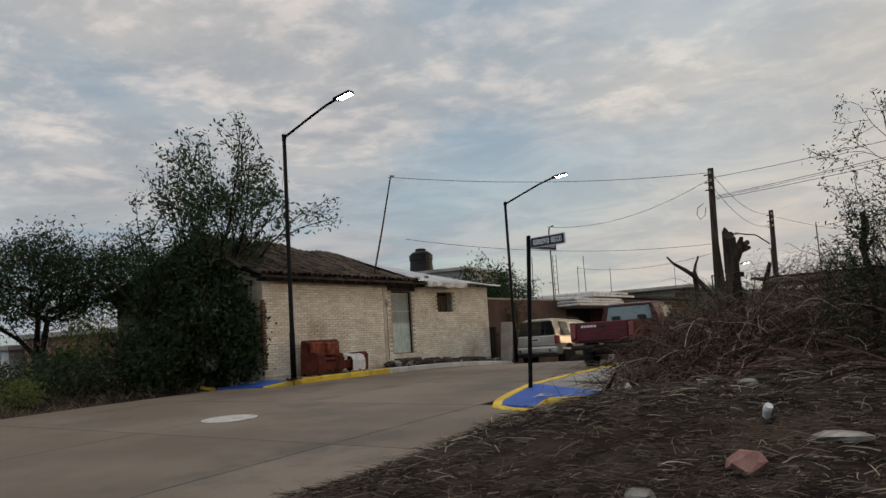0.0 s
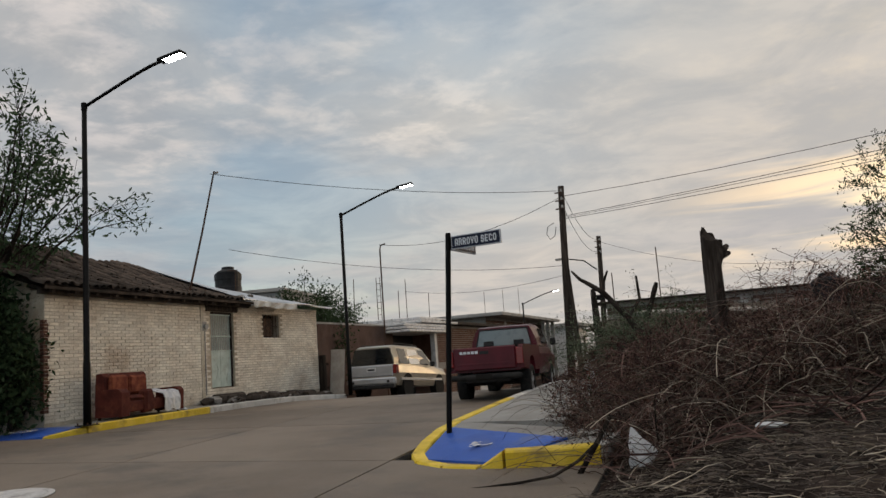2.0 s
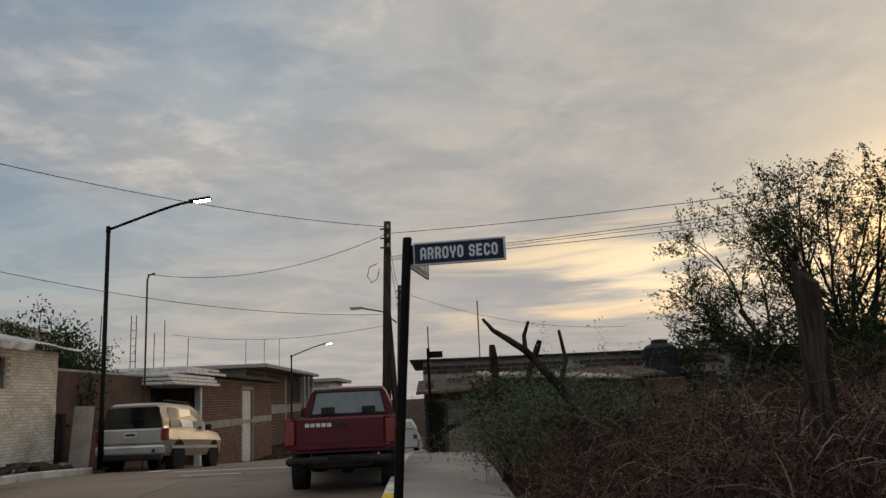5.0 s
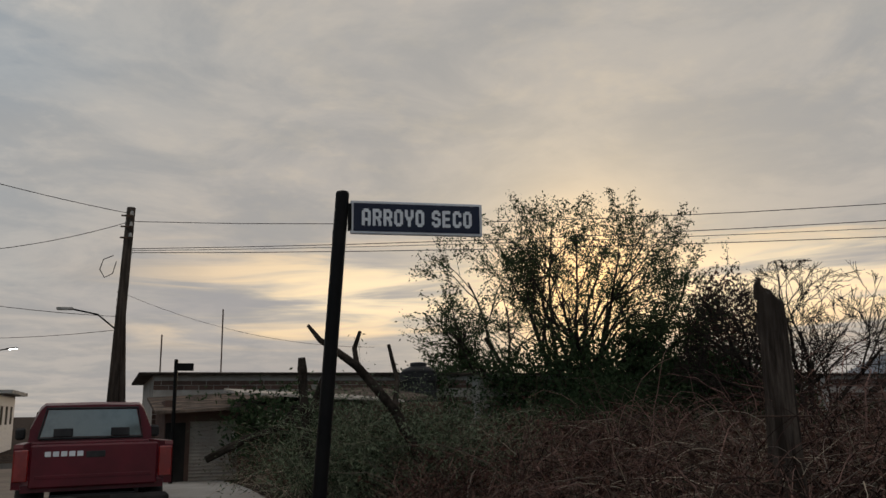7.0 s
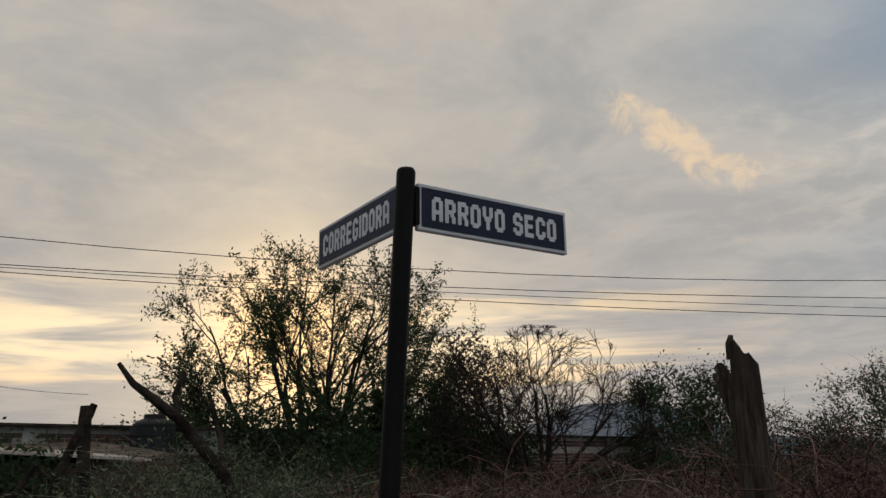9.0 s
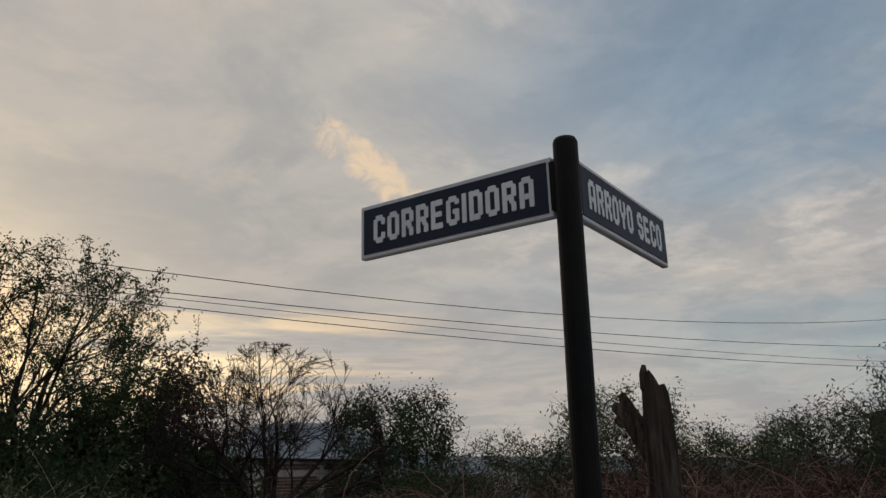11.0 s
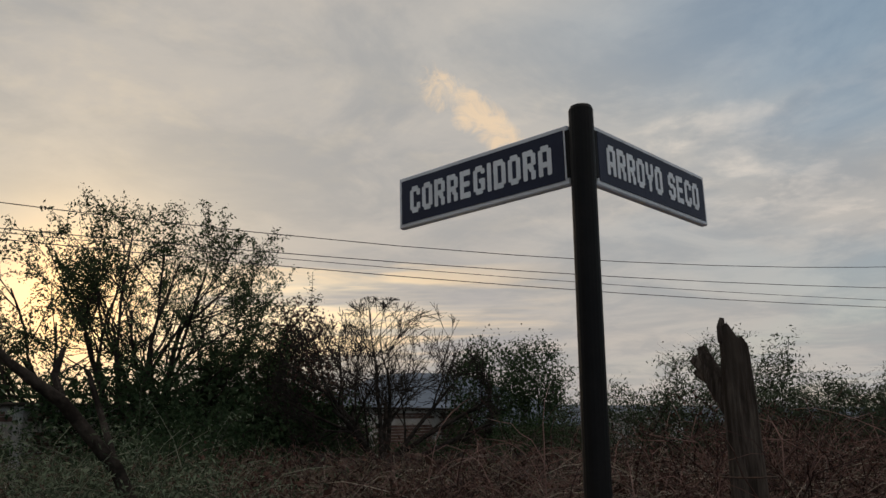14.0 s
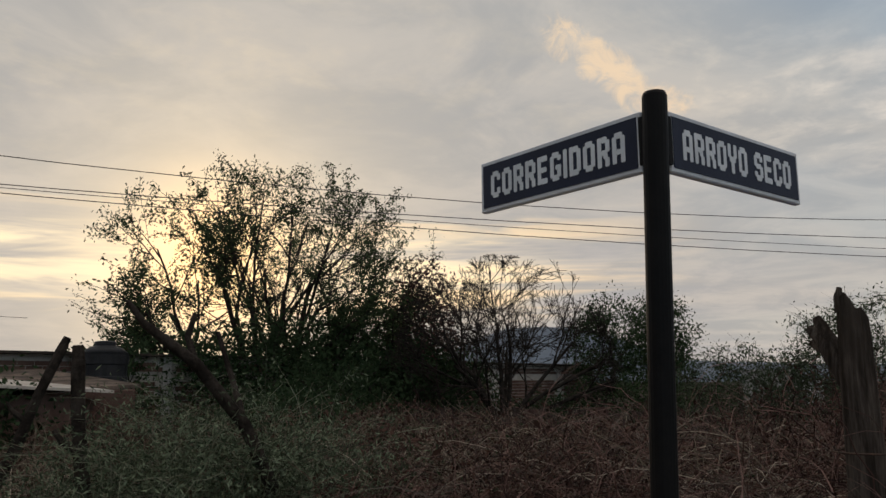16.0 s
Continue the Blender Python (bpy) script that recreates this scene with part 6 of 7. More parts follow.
def shoots(base, mains, envs, levels, r0, seed, ratio=0.62, angle=(24, 52), lift=0.05, kids=(3, 5), bend=0.13, segs=4, thin=0.004, ragged=0.34):
    """A branching crown: limbs that fork again and again inside the envelopes. Returns chains with radii, and the twig points with their headings."""
    rng = random.Random(seed)
    chains, ends = [], []

    def inside(p):
        for c, r in envs:
            q = Vector(((p.x - c[0]) / r[0], (p.y - c[1]) / r[1], (p.z - c[2]) / r[2]))
            if q.length < 0.88 + ragged * noise.noise(q * 2.6 + Vector((seed, 0, 0))):
                return True
        return False

    def shoot(p, d, length, r, level):
        pts = [p]
        for s in range(segs):
            d = (d + Vector([rng.gauss(0, bend) for _ in range(3)]) + Vector((0, 0, lift))).normalized()
            q = pts[-1] + d * (length / segs)
            if level > 0 and not inside(q):
                break
            pts.append(q)
        n = len(pts)
        if n < 2:
            return
        radii = [max(thin, r * (1 - 0.5 * i / (n - 1))) for i in range(n)]
        chains.append((pts, radii))
        if level == levels:
            ends.extend((q, d) for q in pts[1:])
            return
        k = rng.randint(*kids)
        for i in range(k):
            t = min(n - 1.001, (0.28 + 0.72 * (i + rng.random()) / k) * (n - 1))
            a, f = int(t), t - int(t)
            way = (pts[a + 1] - pts[a]).normalized()
            axis = way.cross(Vector([rng.gauss(0, 1) for _ in range(3)])).normalized()
            turn = Matrix.Rotation(radians(rng.uniform(*angle)) * (0.35 if i == k - 1 else 1.0), 3, axis)
            shoot(pts[a].lerp(pts[a + 1], f), turn @ way, length * ratio * rng.uniform(0.75, 1.2), max(thin, radii[a] * 0.62), level + 1)

    for az, tilt, length in mains:
        a, t = radians(az), radians(tilt)
        shoot(Vector(base), Vector((math.sin(a) * math.sin(t), math.cos(a) * math.sin(t), math.cos(t))), length, r0, 0)
    return chains, ends


def branched_tree(name, base, label, mains, envs, levels, r0, seed, leaf=None, per=3, size=0.12, spread_=0.07, aspect=0.4, droop=0.0, bark=None, bare=0.0, **more):
    ob = thing(name, pose(*base), label, "tree")
    b = Vector(base)
    chains, ends = shoots(base, mains, envs, levels, r0, seed, **more)
    wood = Mb()
    fine = Mb()
    for pts, r in chains:
        (wood if r[0] > 0.02 else fine).tube([p - b for p in pts], r, 7 if r[0] > 0.06 else 4 if r[0] > 0.015 else 3, caps=False)
    part("trunk", wood, bark or M_BARK, ob, smooth=True)
    tagged(part("twig_spray", fine, bark or M_BARK, ob), kind="stuff")
    if leaf:
        c, r = envs[0]
        ends = [(p, d) for p, d in ends if Vector(((p.x - c[0]) / r[0], (p.y - c[1]) / r[1], (p.z - c[2]) / r[2])).length > bare + 0.25 * noise.noise(p * 0.9)]
        part("crown", leaf_cloud([p - b for p, d in ends], per, size, spread_, seed, aspect, droop), leaf, ob)
    return ob


R = random.Random(11)
# the big mesquite in front of the sunset
bx, by = 1.6, 34.0
bz = 0.9
mains = [(300, 78, 4.4), (115, 78, 4.2), (250, 70, 4.0), (294, 24, 5.2), (290, 44, 5.2), (285, 64, 4.8), (24, 12, 5.2), (204, 28, 4.6), (114, 22, 5.4), (112, 42, 5.4), (120, 62, 5.0), (60, 38, 4.8), (250, 36, 4.8)]
branched_tree("mesquite_tree", (bx, by, bz), "wide green mesquite tree against the sunset", mains,
              [((bx - 0.2, by, 5.3), (6.5, 4.8, 5.5)), ((bx - 4.8, by - 0.6, 7.0), (2.0, 1.6, 1.4)), ((bx + 2.8, by - 1.0, 6.2), (3.6, 2.8, 3.6))],
              4, 0.14, 24, M_LEAF, 9, 0.125, 0.09, 0.42, 0.02, bare=0.32, ratio=0.66, angle=(26, 58), lift=0.012, kids=(3, 4), bend=0.11, thin=0.008, ragged=0.22)
pts = crown_points(130, (bx + 0.6, by - 2.5, 2.9), (4.6, 2.2, 1.9), R, 0.2)
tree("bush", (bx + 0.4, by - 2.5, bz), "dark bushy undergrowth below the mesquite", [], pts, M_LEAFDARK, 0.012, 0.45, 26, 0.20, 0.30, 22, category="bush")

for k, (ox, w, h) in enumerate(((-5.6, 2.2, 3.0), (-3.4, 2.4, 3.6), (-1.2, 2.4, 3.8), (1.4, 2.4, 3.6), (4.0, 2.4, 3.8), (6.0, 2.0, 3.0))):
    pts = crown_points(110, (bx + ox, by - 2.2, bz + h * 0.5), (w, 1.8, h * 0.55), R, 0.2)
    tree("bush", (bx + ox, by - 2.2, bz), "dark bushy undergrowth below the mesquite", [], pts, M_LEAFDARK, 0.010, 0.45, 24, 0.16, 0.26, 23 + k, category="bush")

# leafless tree
tx, ty = 6.0, 27.3
tx, ty = 6.15, 27.6
mains = [(312, 68, 3.6), (305, 50, 3.5), (318, 30, 3.4), (330, 12, 3.2), (130, 14, 3.2), (126, 32, 3.4), (135, 52, 3.5), (130, 68, 3.6), (222, 40, 3.0), (42, 42, 3.0)]
branched_tree("bare_tree", (tx, ty, 1.25), "leafless grey tree with a vase of fine twigs", mains, [((tx + 0.1, ty, 3.6), (4.3, 3.6, 3.5))],
              5, 0.085, 37, ratio=0.64, angle=(20, 48), lift=0.010, kids=(3, 4), bend=0.12, thin=0.0075, ragged=0.10)
# dark trees behind it
for k, (x, y, h, w, n) in enumerate(((18.4, 33.6, 6.2, 2.4, 210), (21.2, 32.8, 6.2, 1.9, 180), (6.9, 33.0, 6.7, 2.0, 170))):
    pts = crown_points(n, (x, y, 1.0 + h * 0.52), (w, w, h * 0.48), R, 0.25)
    tree("tall_tree", (x, y, 0.8), "dark tall evergreen tree behind the lot", [[(x + 0.1, y, 2.5), (x, y, h * 0.7)]], pts, M_LEAFDARK if k < 2 else M_DEADLEAF, 0.012, 0.46, 24, 0.17, 0.26, 41 + k, spray=1)

# feathery shrubs on the far side of the lot
for k, (az, d, w, h, n) in enumerate(((59, 20, 2.2, 2.5, 150), (66, 19, 2.6, 3.9, 260), (73, 22, 2.8, 3.5, 240), (81, 18, 2.8, 3.7, 270), (88, 16, 2.6, 3.9, 260), (96, 17, 3.0, 4.2, 260), (77, 27, 3.2, 4.4, 200))):
    x, y = -10.2 + d * math.sin(radians(az)), 9.6 + d * math.cos(radians(az))
    z = land_z(x, y)
    pts = crown_points(n, (x, y, z + h * 0.45), (w, w, h * 0.58), R, 0.2, -0.6)
    tree("shrub", (x, y, z), "feathery grey-green shrub on the vacant lot", [], pts, M_LEAFGREY, 0.007, 0.42, 42, 0.10, 0.15, 51 + k, category="shrub", aspect=0.3, spray=2, spray_len=(0.25, 0.7), spray_r=(0.003, 0.006))

# dark undergrowth along the far side of the lot
for k, (az, d, w, h, n) in enumerate(((8, 21, 1.6, 1.6, 90), (14, 24, 2.2, 2.6, 130), (30, 21, 2.6, 2.1, 140), (37, 27, 2.6, 1.6, 150), (44, 28, 2.6, 1.2, 140), (50, 27, 2.4, 1.9, 150), (55, 27, 2.2, 2.0, 100), (26, 17, 2.2, 1.3, 120))):
    x, y = -10.2 + d * math.sin(radians(az)), 9.6 + d * math.cos(radians(az))
    z = land_z(x, y)
    pts = crown_points(n, (x, y, z + h * 0.45), (w, w * 0.8, h * 0.58), R, 0.2, -0.7)
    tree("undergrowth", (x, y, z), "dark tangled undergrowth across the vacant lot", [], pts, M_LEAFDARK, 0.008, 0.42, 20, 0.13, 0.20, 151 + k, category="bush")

# drooping shrub behind the street sign
x, y = -7.45, 16.6
z = land_z(x, y)
shrub = thing("drooping_shrub", pose(x, y, z), "arching grey-green shrub growing through dry weeds", "shrub")
st, st_ends = twigs(520, lambda r_, n_: np.stack([r_.normal(0.1, 0.50, n_), r_.normal(0, 0.40, n_), r_.uniform(-0.05, 0.30, n_)], 1), (1.2, 2.1), (0.004, 0.008), 71, 0.52, 0.90, 8)
tagged(part("stem_tangle", st, M_STEMPALE, shrub), "pale arching stems", kind="stuff")
part("crown", leaf_cloud(st_ends, 11, 0.06, 0.07, 72, 0.22, 0.03), M_LEAFPALE, shrub)

# tree and dark bushes beside the old house
tx, ty = street(-3.3, 1.4)
tz = land_z(tx, ty)
mains = [(300, 20, 3.6), (350, 12, 4.0), (40, 24, 3.8), (12, 34, 4.6), (10, 46, 5.0), (16, 38, 5.2), (200, 16, 3.4), (90, 22, 3.4)]
branched_tree("house_tree", (tx, ty, tz), "open-crowned tree with broad leaves beside the house", mains,
              [((tx + 0.4, ty + 1.2, 5.9), (2.6, 2.6, 2.7)), ((tx + 0.2, ty + 0.4, 3.6), (1.8, 1.8, 2.2)), ((tx + 0.8, ty + 2.8, 5.3), (1.3, 1.9, 1.1)), ((tx + 1.3, ty + 4.4, 5.4), (1.4, 2.2, 0.9))],
              3, 0.075, 84, M_LEAFBIG, 5, 0.16, 0.11, 0.36, 0.03, ratio=0.62, lift=0.04, kids=(4, 5), thin=0.006, ragged=0.25)
for k, (u, v, w, h, n) in enumerate(((-2.5, 1.5, 1.1, 2.3, 150), (-1.75, 2.30, 0.5, 3.0, 150), (-1.42, 2.32, 0.34, 2.2, 90), (-2.2, 2.3, 0.75, 3.0, 130), (-2.9, 2.3, 0.8, 3.2, 130), (-3.4, 2.2, 0.9, 2.9, 110), (-3.7, 1.9, 1.1, 3.4, 170), (-4.6, 2.4, 1.1, 3.0, 140), (-3.4, 0.4, 0.9, 1.5, 90), (-2.4, 0.2, 0.8, 1.2, 70), (-4.6, -1.0, 1.0, 1.0, 70))):
    x, y = street(u, v)
    z = land_z(x, y)
    pts = crown_points(n, (x, y, z + h * 0.5), (w, w, h * 0.55), R, 0.2)
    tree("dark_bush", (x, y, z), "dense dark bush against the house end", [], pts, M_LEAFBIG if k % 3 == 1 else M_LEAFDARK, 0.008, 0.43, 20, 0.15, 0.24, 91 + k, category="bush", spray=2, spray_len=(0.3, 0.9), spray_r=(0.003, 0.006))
for k, (x, y, h, w, n, lf) in enumerate(((-24.3, 7.8, 4.7, 3.2, 460, M_LEAF), (-28.0, 5.2, 4.6, 2.6, 260, M_LEAF), (-23.6, 10.4, 4.9, 1.5, 110, M_LEAF))):
    z = land_z(x, y)
    pts = crown_points(n, (x, y, z + h * 0.68), (w, w, h * 0.36), R, 0.25)
    tree("mesquite_tree", (x, y, z), "rounded dark green mesquite beside the track", [[(x - 0.2, y, z + 1.0), (x - 0.6, y + 0.2, z + 2.2)], [(x + 0.3, y, z + 1.0), (x + 0.8, y, z + 2.0)]], pts, lf, 0.011, 0.47, 34, 0.12, 0.26, 101 + k, aspect=0.35, spray=1)
for k, (x, y, h, w, n, lf) in enumerate(((-21.0, 8.0, 2.0, 1.0, 70, M_LEAFYELLOW), (-22.0, 5.4, 1.2, 1.2, 60, M_LEAFGREY), (-19.6, 7.4, 0.9, 1.2, 60, M_LEAFGREY), (-20.0, 6.0, 0.7, 1.3, 60, M_LEAFGREY), (-18.6, 5.6, 0.45, 0.7, 30, M_LEAFYELLOW))):
    z = land_z(x, y)
    pts = crown_points(n, (x, y, z + h * 0.5), (w, w, h * 0.5), R, 0.1)
    tree("low_bush", (x, y, z), "low greyish bush on the verge", [], pts, lf, 0.007, 0.4, 26, 0.11, 0.17, 111 + k, category="bush")

# trees over the far roofs
for k, (u, v, h, w, n) in enumerate(((-3.4, 18.5, 5.3, 2.0, 170), (-3.8, 21.0, 4.9, 2.0, 150), (10.5, 38, 5.0, 2.0, 80), (14, 30, 3.9, 1.6, 60), (9.4, 17.6, 2.2, 0.8, 70), (10.2, 12.6, 1.9, 0.9, 90), (11.4, 13.6, 2.1, 1.0, 90), (-1.9, 17.2, 3.4, 0.9, 90))):
    x, y = street(u, v)
    z = road_z(x, y)
    pts = crown_points(n, (x, y, z + h * 0.62), (w, w, h * 0.38), R, 0.2)
    tree("yard_tree", (x, y, z), "small dark tree between the houses", [[(x, y + 0.1, z + h * 0.4)]], pts, M_LEAFDARK, 0.010, 0.45, 22, 0.13, 0.20, 121 + k)

# thorny tree at the edge of the mound
tx, ty = -1.35, 9.6
tz = land_z(tx, ty)
mains = [(310, 30, 1.5), (290, 52, 1.6), (320, 68, 1.6), (20, 18, 1.5), (120, 35, 1.5), (200, 55, 1.4), (285, 12, 1.9)]
branched_tree("thorn_tree", (tx, ty, tz), "thin thorny tree with sparse feathery leaves", mains, [((tx + 0.2, ty + 0.1, 2.9), (2.3, 1.6, 2.1))],
              4, 0.035, 131, M_LEAFGREY, 3, 0.045, 0.035, 0.4, ratio=0.62, angle=(30, 70), lift=-0.01, kids=(3, 4), bend=0.17, thin=0.003, ragged=0.3)


# ---- dead wood on the lot ----
sxx, syy = -5.14, 11.85
sz = land_z(sxx, syy)
stump = thing("tree_stump", pose(sxx, syy, sz), "weathered dead tree trunk sawn off with a broken limb", "tree stump")
rings = []
rs = random.Random(8)
TOPZ = 3.16 - sz
prof = [1 + 0.10 * math.sin(3 * q) + 0.06 * rs.uniform(-1, 1) for q in [2 * math.pi * i / 18 for i in range(18)]]
levels = ((-0.2, 0.17), (0.3, 0.145), (0.8, 0.122), (1.2, 0.112), (1.5, 0.108), (TOPZ - 0.22, 0.100), (TOPZ - 0.07, 0.094))
for j, (z, r) in enumerate(levels):
    ring = []
    for i in range(18):
        q = 2 * math.pi * i / 18
        rr = r * prof[i] * (1 + 0.03 * math.sin(5 * q + j))
        dz = 0.10 * math.cos(q - 2.4) + 0.025 * math.sin(6 * q + 1) if j == len(levels) - 1 else 0
        ring.append(Vector((rr * math.cos(q), rr * math.sin(q) * 0.9, z + dz)))
    rings.append(ring)
part("trunk", Mb().loft(rings), M_STUMP, stump)
limb = Mb().tube([(0.00, 0.03, TOPZ - 0.62), (0.03, 0.11, TOPZ - 0.46), (0.06, 0.19, TOPZ - 0.31), (0.08, 0.24, TOPZ - 0.23)], [0.05, 0.068, 0.072, 0.062], 10)
for a, b, r in (((0.07, 0.20, TOPZ - 0.29), (0.15, 0.36, TOPZ - 0.18), 0.052), ((0.06, 0.19, TOPZ - 0.27), (0.09, 0.28, TOPZ - 0.11), 0.046), ((0.07, 0.20, TOPZ - 0.33), (0.17, 0.36, TOPZ - 0.27), 0.042)):
    limb.tube([a, Vector(a).lerp(Vector(b), 0.6), b], [r, r * 0.95, r * 0.65], 7)
part("broken_limb", limb, M_STUMP, stump, "splintered broken limb")
part("splinter", Mb().tube([(-0.07, 0.05, TOPZ - 0.1), (-0.072, 0.052, TOPZ + 0.0), (-0.06, 0.045, TOPZ + 0.06)], [0.035, 0.03, 0.016], 5), M_STUMP, stump)
part("wire_wrap", Mb().tube([(0.19 * math.cos(q), 0.18 * math.sin(q), TOPZ - 0.95) for q in [2 * math.pi * i / 14 for i in range(15)]], 0.006, 4), M_RUST, stump)

br = thing("dead_branch", pose(-7.15, 15.85, land_z(-7.15, 15.85)), "bare dark dead branch leaning out of the weeds", "branch")
b0 = Vector((-7.15, 15.85, land_z(-7.15, 15.85)))
path = [Vector(p) - b0 for p in ((-7.05, 15.85, 1.0), (-7.15, 15.83, 1.8), (-7.42, 15.80, 2.30), (-7.85, 15.82, 2.80), (-8.10, 15.83, 2.98), (-8.28, 15.80, 3.10), (-8.42, 15.78, 3.27))]
part("limb", Mb().tube(path, [0.072, 0.063, 0.056, 0.050, 0.042, 0.031, 0.019], 8), M_BARK, br, smooth=True)
part("limb", Mb().tube([path[3], path[3] + Vector((-0.02, 0.15, 0.22)), path[3] + Vector((0.05, 0.2, 0.42))], [0.035, 0.03, 0.02], 6), M_BARK, br)
part("limb", Mb().tube([path[2], path[2] + Vector((0.1, 0.5, 0.35)), path[2] + Vector((0.02, 0.7, 0.8))], [0.035, 0.03, 0.022], 6), M_BARK, br)

for top, foot in (((-7.90, 19.96, 3.20), (-8.75, 20.1)), ((-8.46, 17.03, 2.98), (-8.33, 17.03))):
    z = land_z(*foot)
    lp = thing("fence_post", pose(*foot, z), "old dark leaning fence post cut from a bough", "fence post", "fence posts")
    d = Vector(top) - Vector((*foot, z))
    part("post", Mb().tube([d * -0.08, d * 0.35 + Vector((0.05, 0, 0)), d * 0.7, d * 0.93, d], [0.075, 0.068, 0.058, 0.062, 0.045], 8), M_BARK, lp)
    part("stub", Mb().tube([d * 0.55, d * 0.55 + Vector((-0.13, 0.02, 0.10)), d * 0.55 + Vector((-0.20, 0.03, 0.20))], [0.04, 0.032, 0.02], 6), M_BARK, lp)
bt = thing("brace_pole", pose(-8.6, 20.2, land_z(-8.6, 20.2)), "bent dead bough leaning on the fence posts", "branch")
part("bough", Mb().tube([(-1.3, 0, 0.55), (-0.7, 0.02, 0.85), (-0.1, 0, 1.05), (0.1, 0.02, 1.4)], [0.06, 0.065, 0.05, 0.035], 7), M_BARK, bt)
x, y = -2.75, 10.35
fpost = thing("fence_post", pose(x, y, land_z(x, y)), "crooked dead stem standing in the thicket", "fence post", "fence posts")
top = 2.95 - land_z(x, y)
part("post", Mb().tube([(0, 0, -0.2), (0.05, 0.02, top * 0.5), (-0.03, 0, top * 0.75), (0.04, 0, top * 0.88), (0.02, 0, top)], [0.045, 0.04, 0.038, 0.05, 0.03], 8), M_BARK, fpost)
part("stub", Mb().tube([(0, 0.02, top * 0.72), (0.12, 0.05, top * 0.82)], [0.03, 0.018], 6), M_BARK, fpost)


# ---- dry brush, weeds and debris ----
GX0, GY0 = gx.index(-34), gy.index(-10)


def land_fast(x, y):
    """The height of the ground sheet itself."""
    a, b = (x + 34) / 0.2, (y + 10) / 0.2
    if not (0 <= a < 279 and 0 <= b < 259):
        return land_z(x, y)
    i, j = int(a), int(b)
    fa, fb = a - i, b - j
    q = (j + GY0) * nx + i + GX0
    z = [land.v[k][2] for k in (q, q + 1, q + nx, q + nx + 1)]
    return (z[0] * (1 - fa) + z[1] * fa) * (1 - fb) + (z[2] * (1 - fa) + z[3] * fa) * fb


def in_lot(u0, u1, v0, v1, clump=0.0, off=0.0, low=0.0, sit=-0.03):
    def place(rs, n):
        out = []
        while len(out) < n:
            u, v = rs.uniform(u0, u1), rs.uniform(v0, v1)
            x, y = street(u, v)
            if v > -2.2 and u < (9.35 if v > 0.9 else 10.2) + 0.2 * math.sin(v * 3):
                continue
            if u < 10.5 and 2.9 < v < 6.6 and rs.rand() < 0.85:
                continue
            if clump and noise.noise(Vector((x * 0.55 + off, y * 0.55, off))) < rs.uniform(-0.35, clump):
                continue
            out.append((x, y, land_fast(x, y) + sit + rs.uniform(0, low)))
        return np.array(out)
    return place


def brush(name, label, category, mb, material):
    ob = part(name, mb, material)
    return tagged(ob, label, category, kind="stuff")


# thicket on the mound
t1, ends1 = twigs(5200, in_lot(10.3, 18.0, -1.9, 4.5, 0.25, 3, 0.5), (0.4, 1.2), (0.003, 0.008), 1, 0.85, 0.4, 6)
brush("thicket", "tangled reddish-brown dry thicket on the mound", "brush", t1, M_TWIGRED)
t2, ends2 = twigs(2600, in_lot(10.0, 19.0, -2.4, 5.0, 0.2, 9, 0.6), (0.5, 1.5), (0.003, 0.008), 2, 0.8, 0.45, 6)
brush("thicket", "dry grey-brown branches tangled over the mound", "brush", t2, M_TWIG)
rs = np.random.RandomState(3)
pick = ends1[rs.choice(len(ends1), 9000)]
brush("dead_leaves", "shrivelled dark leaves caught in the thicket", "leaves", leaf_cloud(pick, 1, 0.05, 0.04, 5, 0.55), M_DEADLEAF)
# leafless bushes that make up the thicket
for k, (u, v, w, h, n) in enumerate(((10.9, 0.6, 0.9, 1.2, 330), (11.6, -0.5, 1.0, 1.5, 420), (12.6, 0.9, 1.1, 1.7, 460), (13.4, -0.6, 1.2, 1.5, 480), (14.6, 0.8, 1.3, 1.5, 480), (15.8, -0.6, 1.3, 1.5, 460), (16.9, 0.9, 1.3, 1.6, 420), (9.75, 0.95, 0.6, 0.8, 260), (9.75, 2.6, 0.6, 0.9, 260), (10.3, -0.3, 0.7, 0.9, 280), (10.2, 2.0, 0.7, 1.0, 300), (10.3, 3.6, 0.8, 1.2, 320), (10.5, 5.4, 0.9, 1.3, 320), (10.6, 7.4, 0.9, 1.2, 300), (11.2, 2.6, 1.0, 1.2, 330), (12.4, 3.2, 1.1, 1.2, 330), (18.2, -0.9, 1.4, 1.6, 400), (14.2, -1.6, 0.9, 0.9, 300), (12.2, -1.5, 0.8, 0.9, 300))):
    x, y = street(u, v)
    z = land_z(x, y)
    pts = crown_points(n, (x, y, z + h * 0.42), (w, w, h * 0.60), R, 0.1, -0.7)
    tree("dry_bush", (x, y, z), "leafless tangled reddish bush on the mound", [], pts, M_DEADLEAF, 0.0032, 0.36, 4, 0.035, 0.05, 171 + k, bark=M_TWIGRED, category="bush", wiggle=0.2, spray=1, spray_len=(0.1, 0.35), spray_r=(0.002, 0.004))
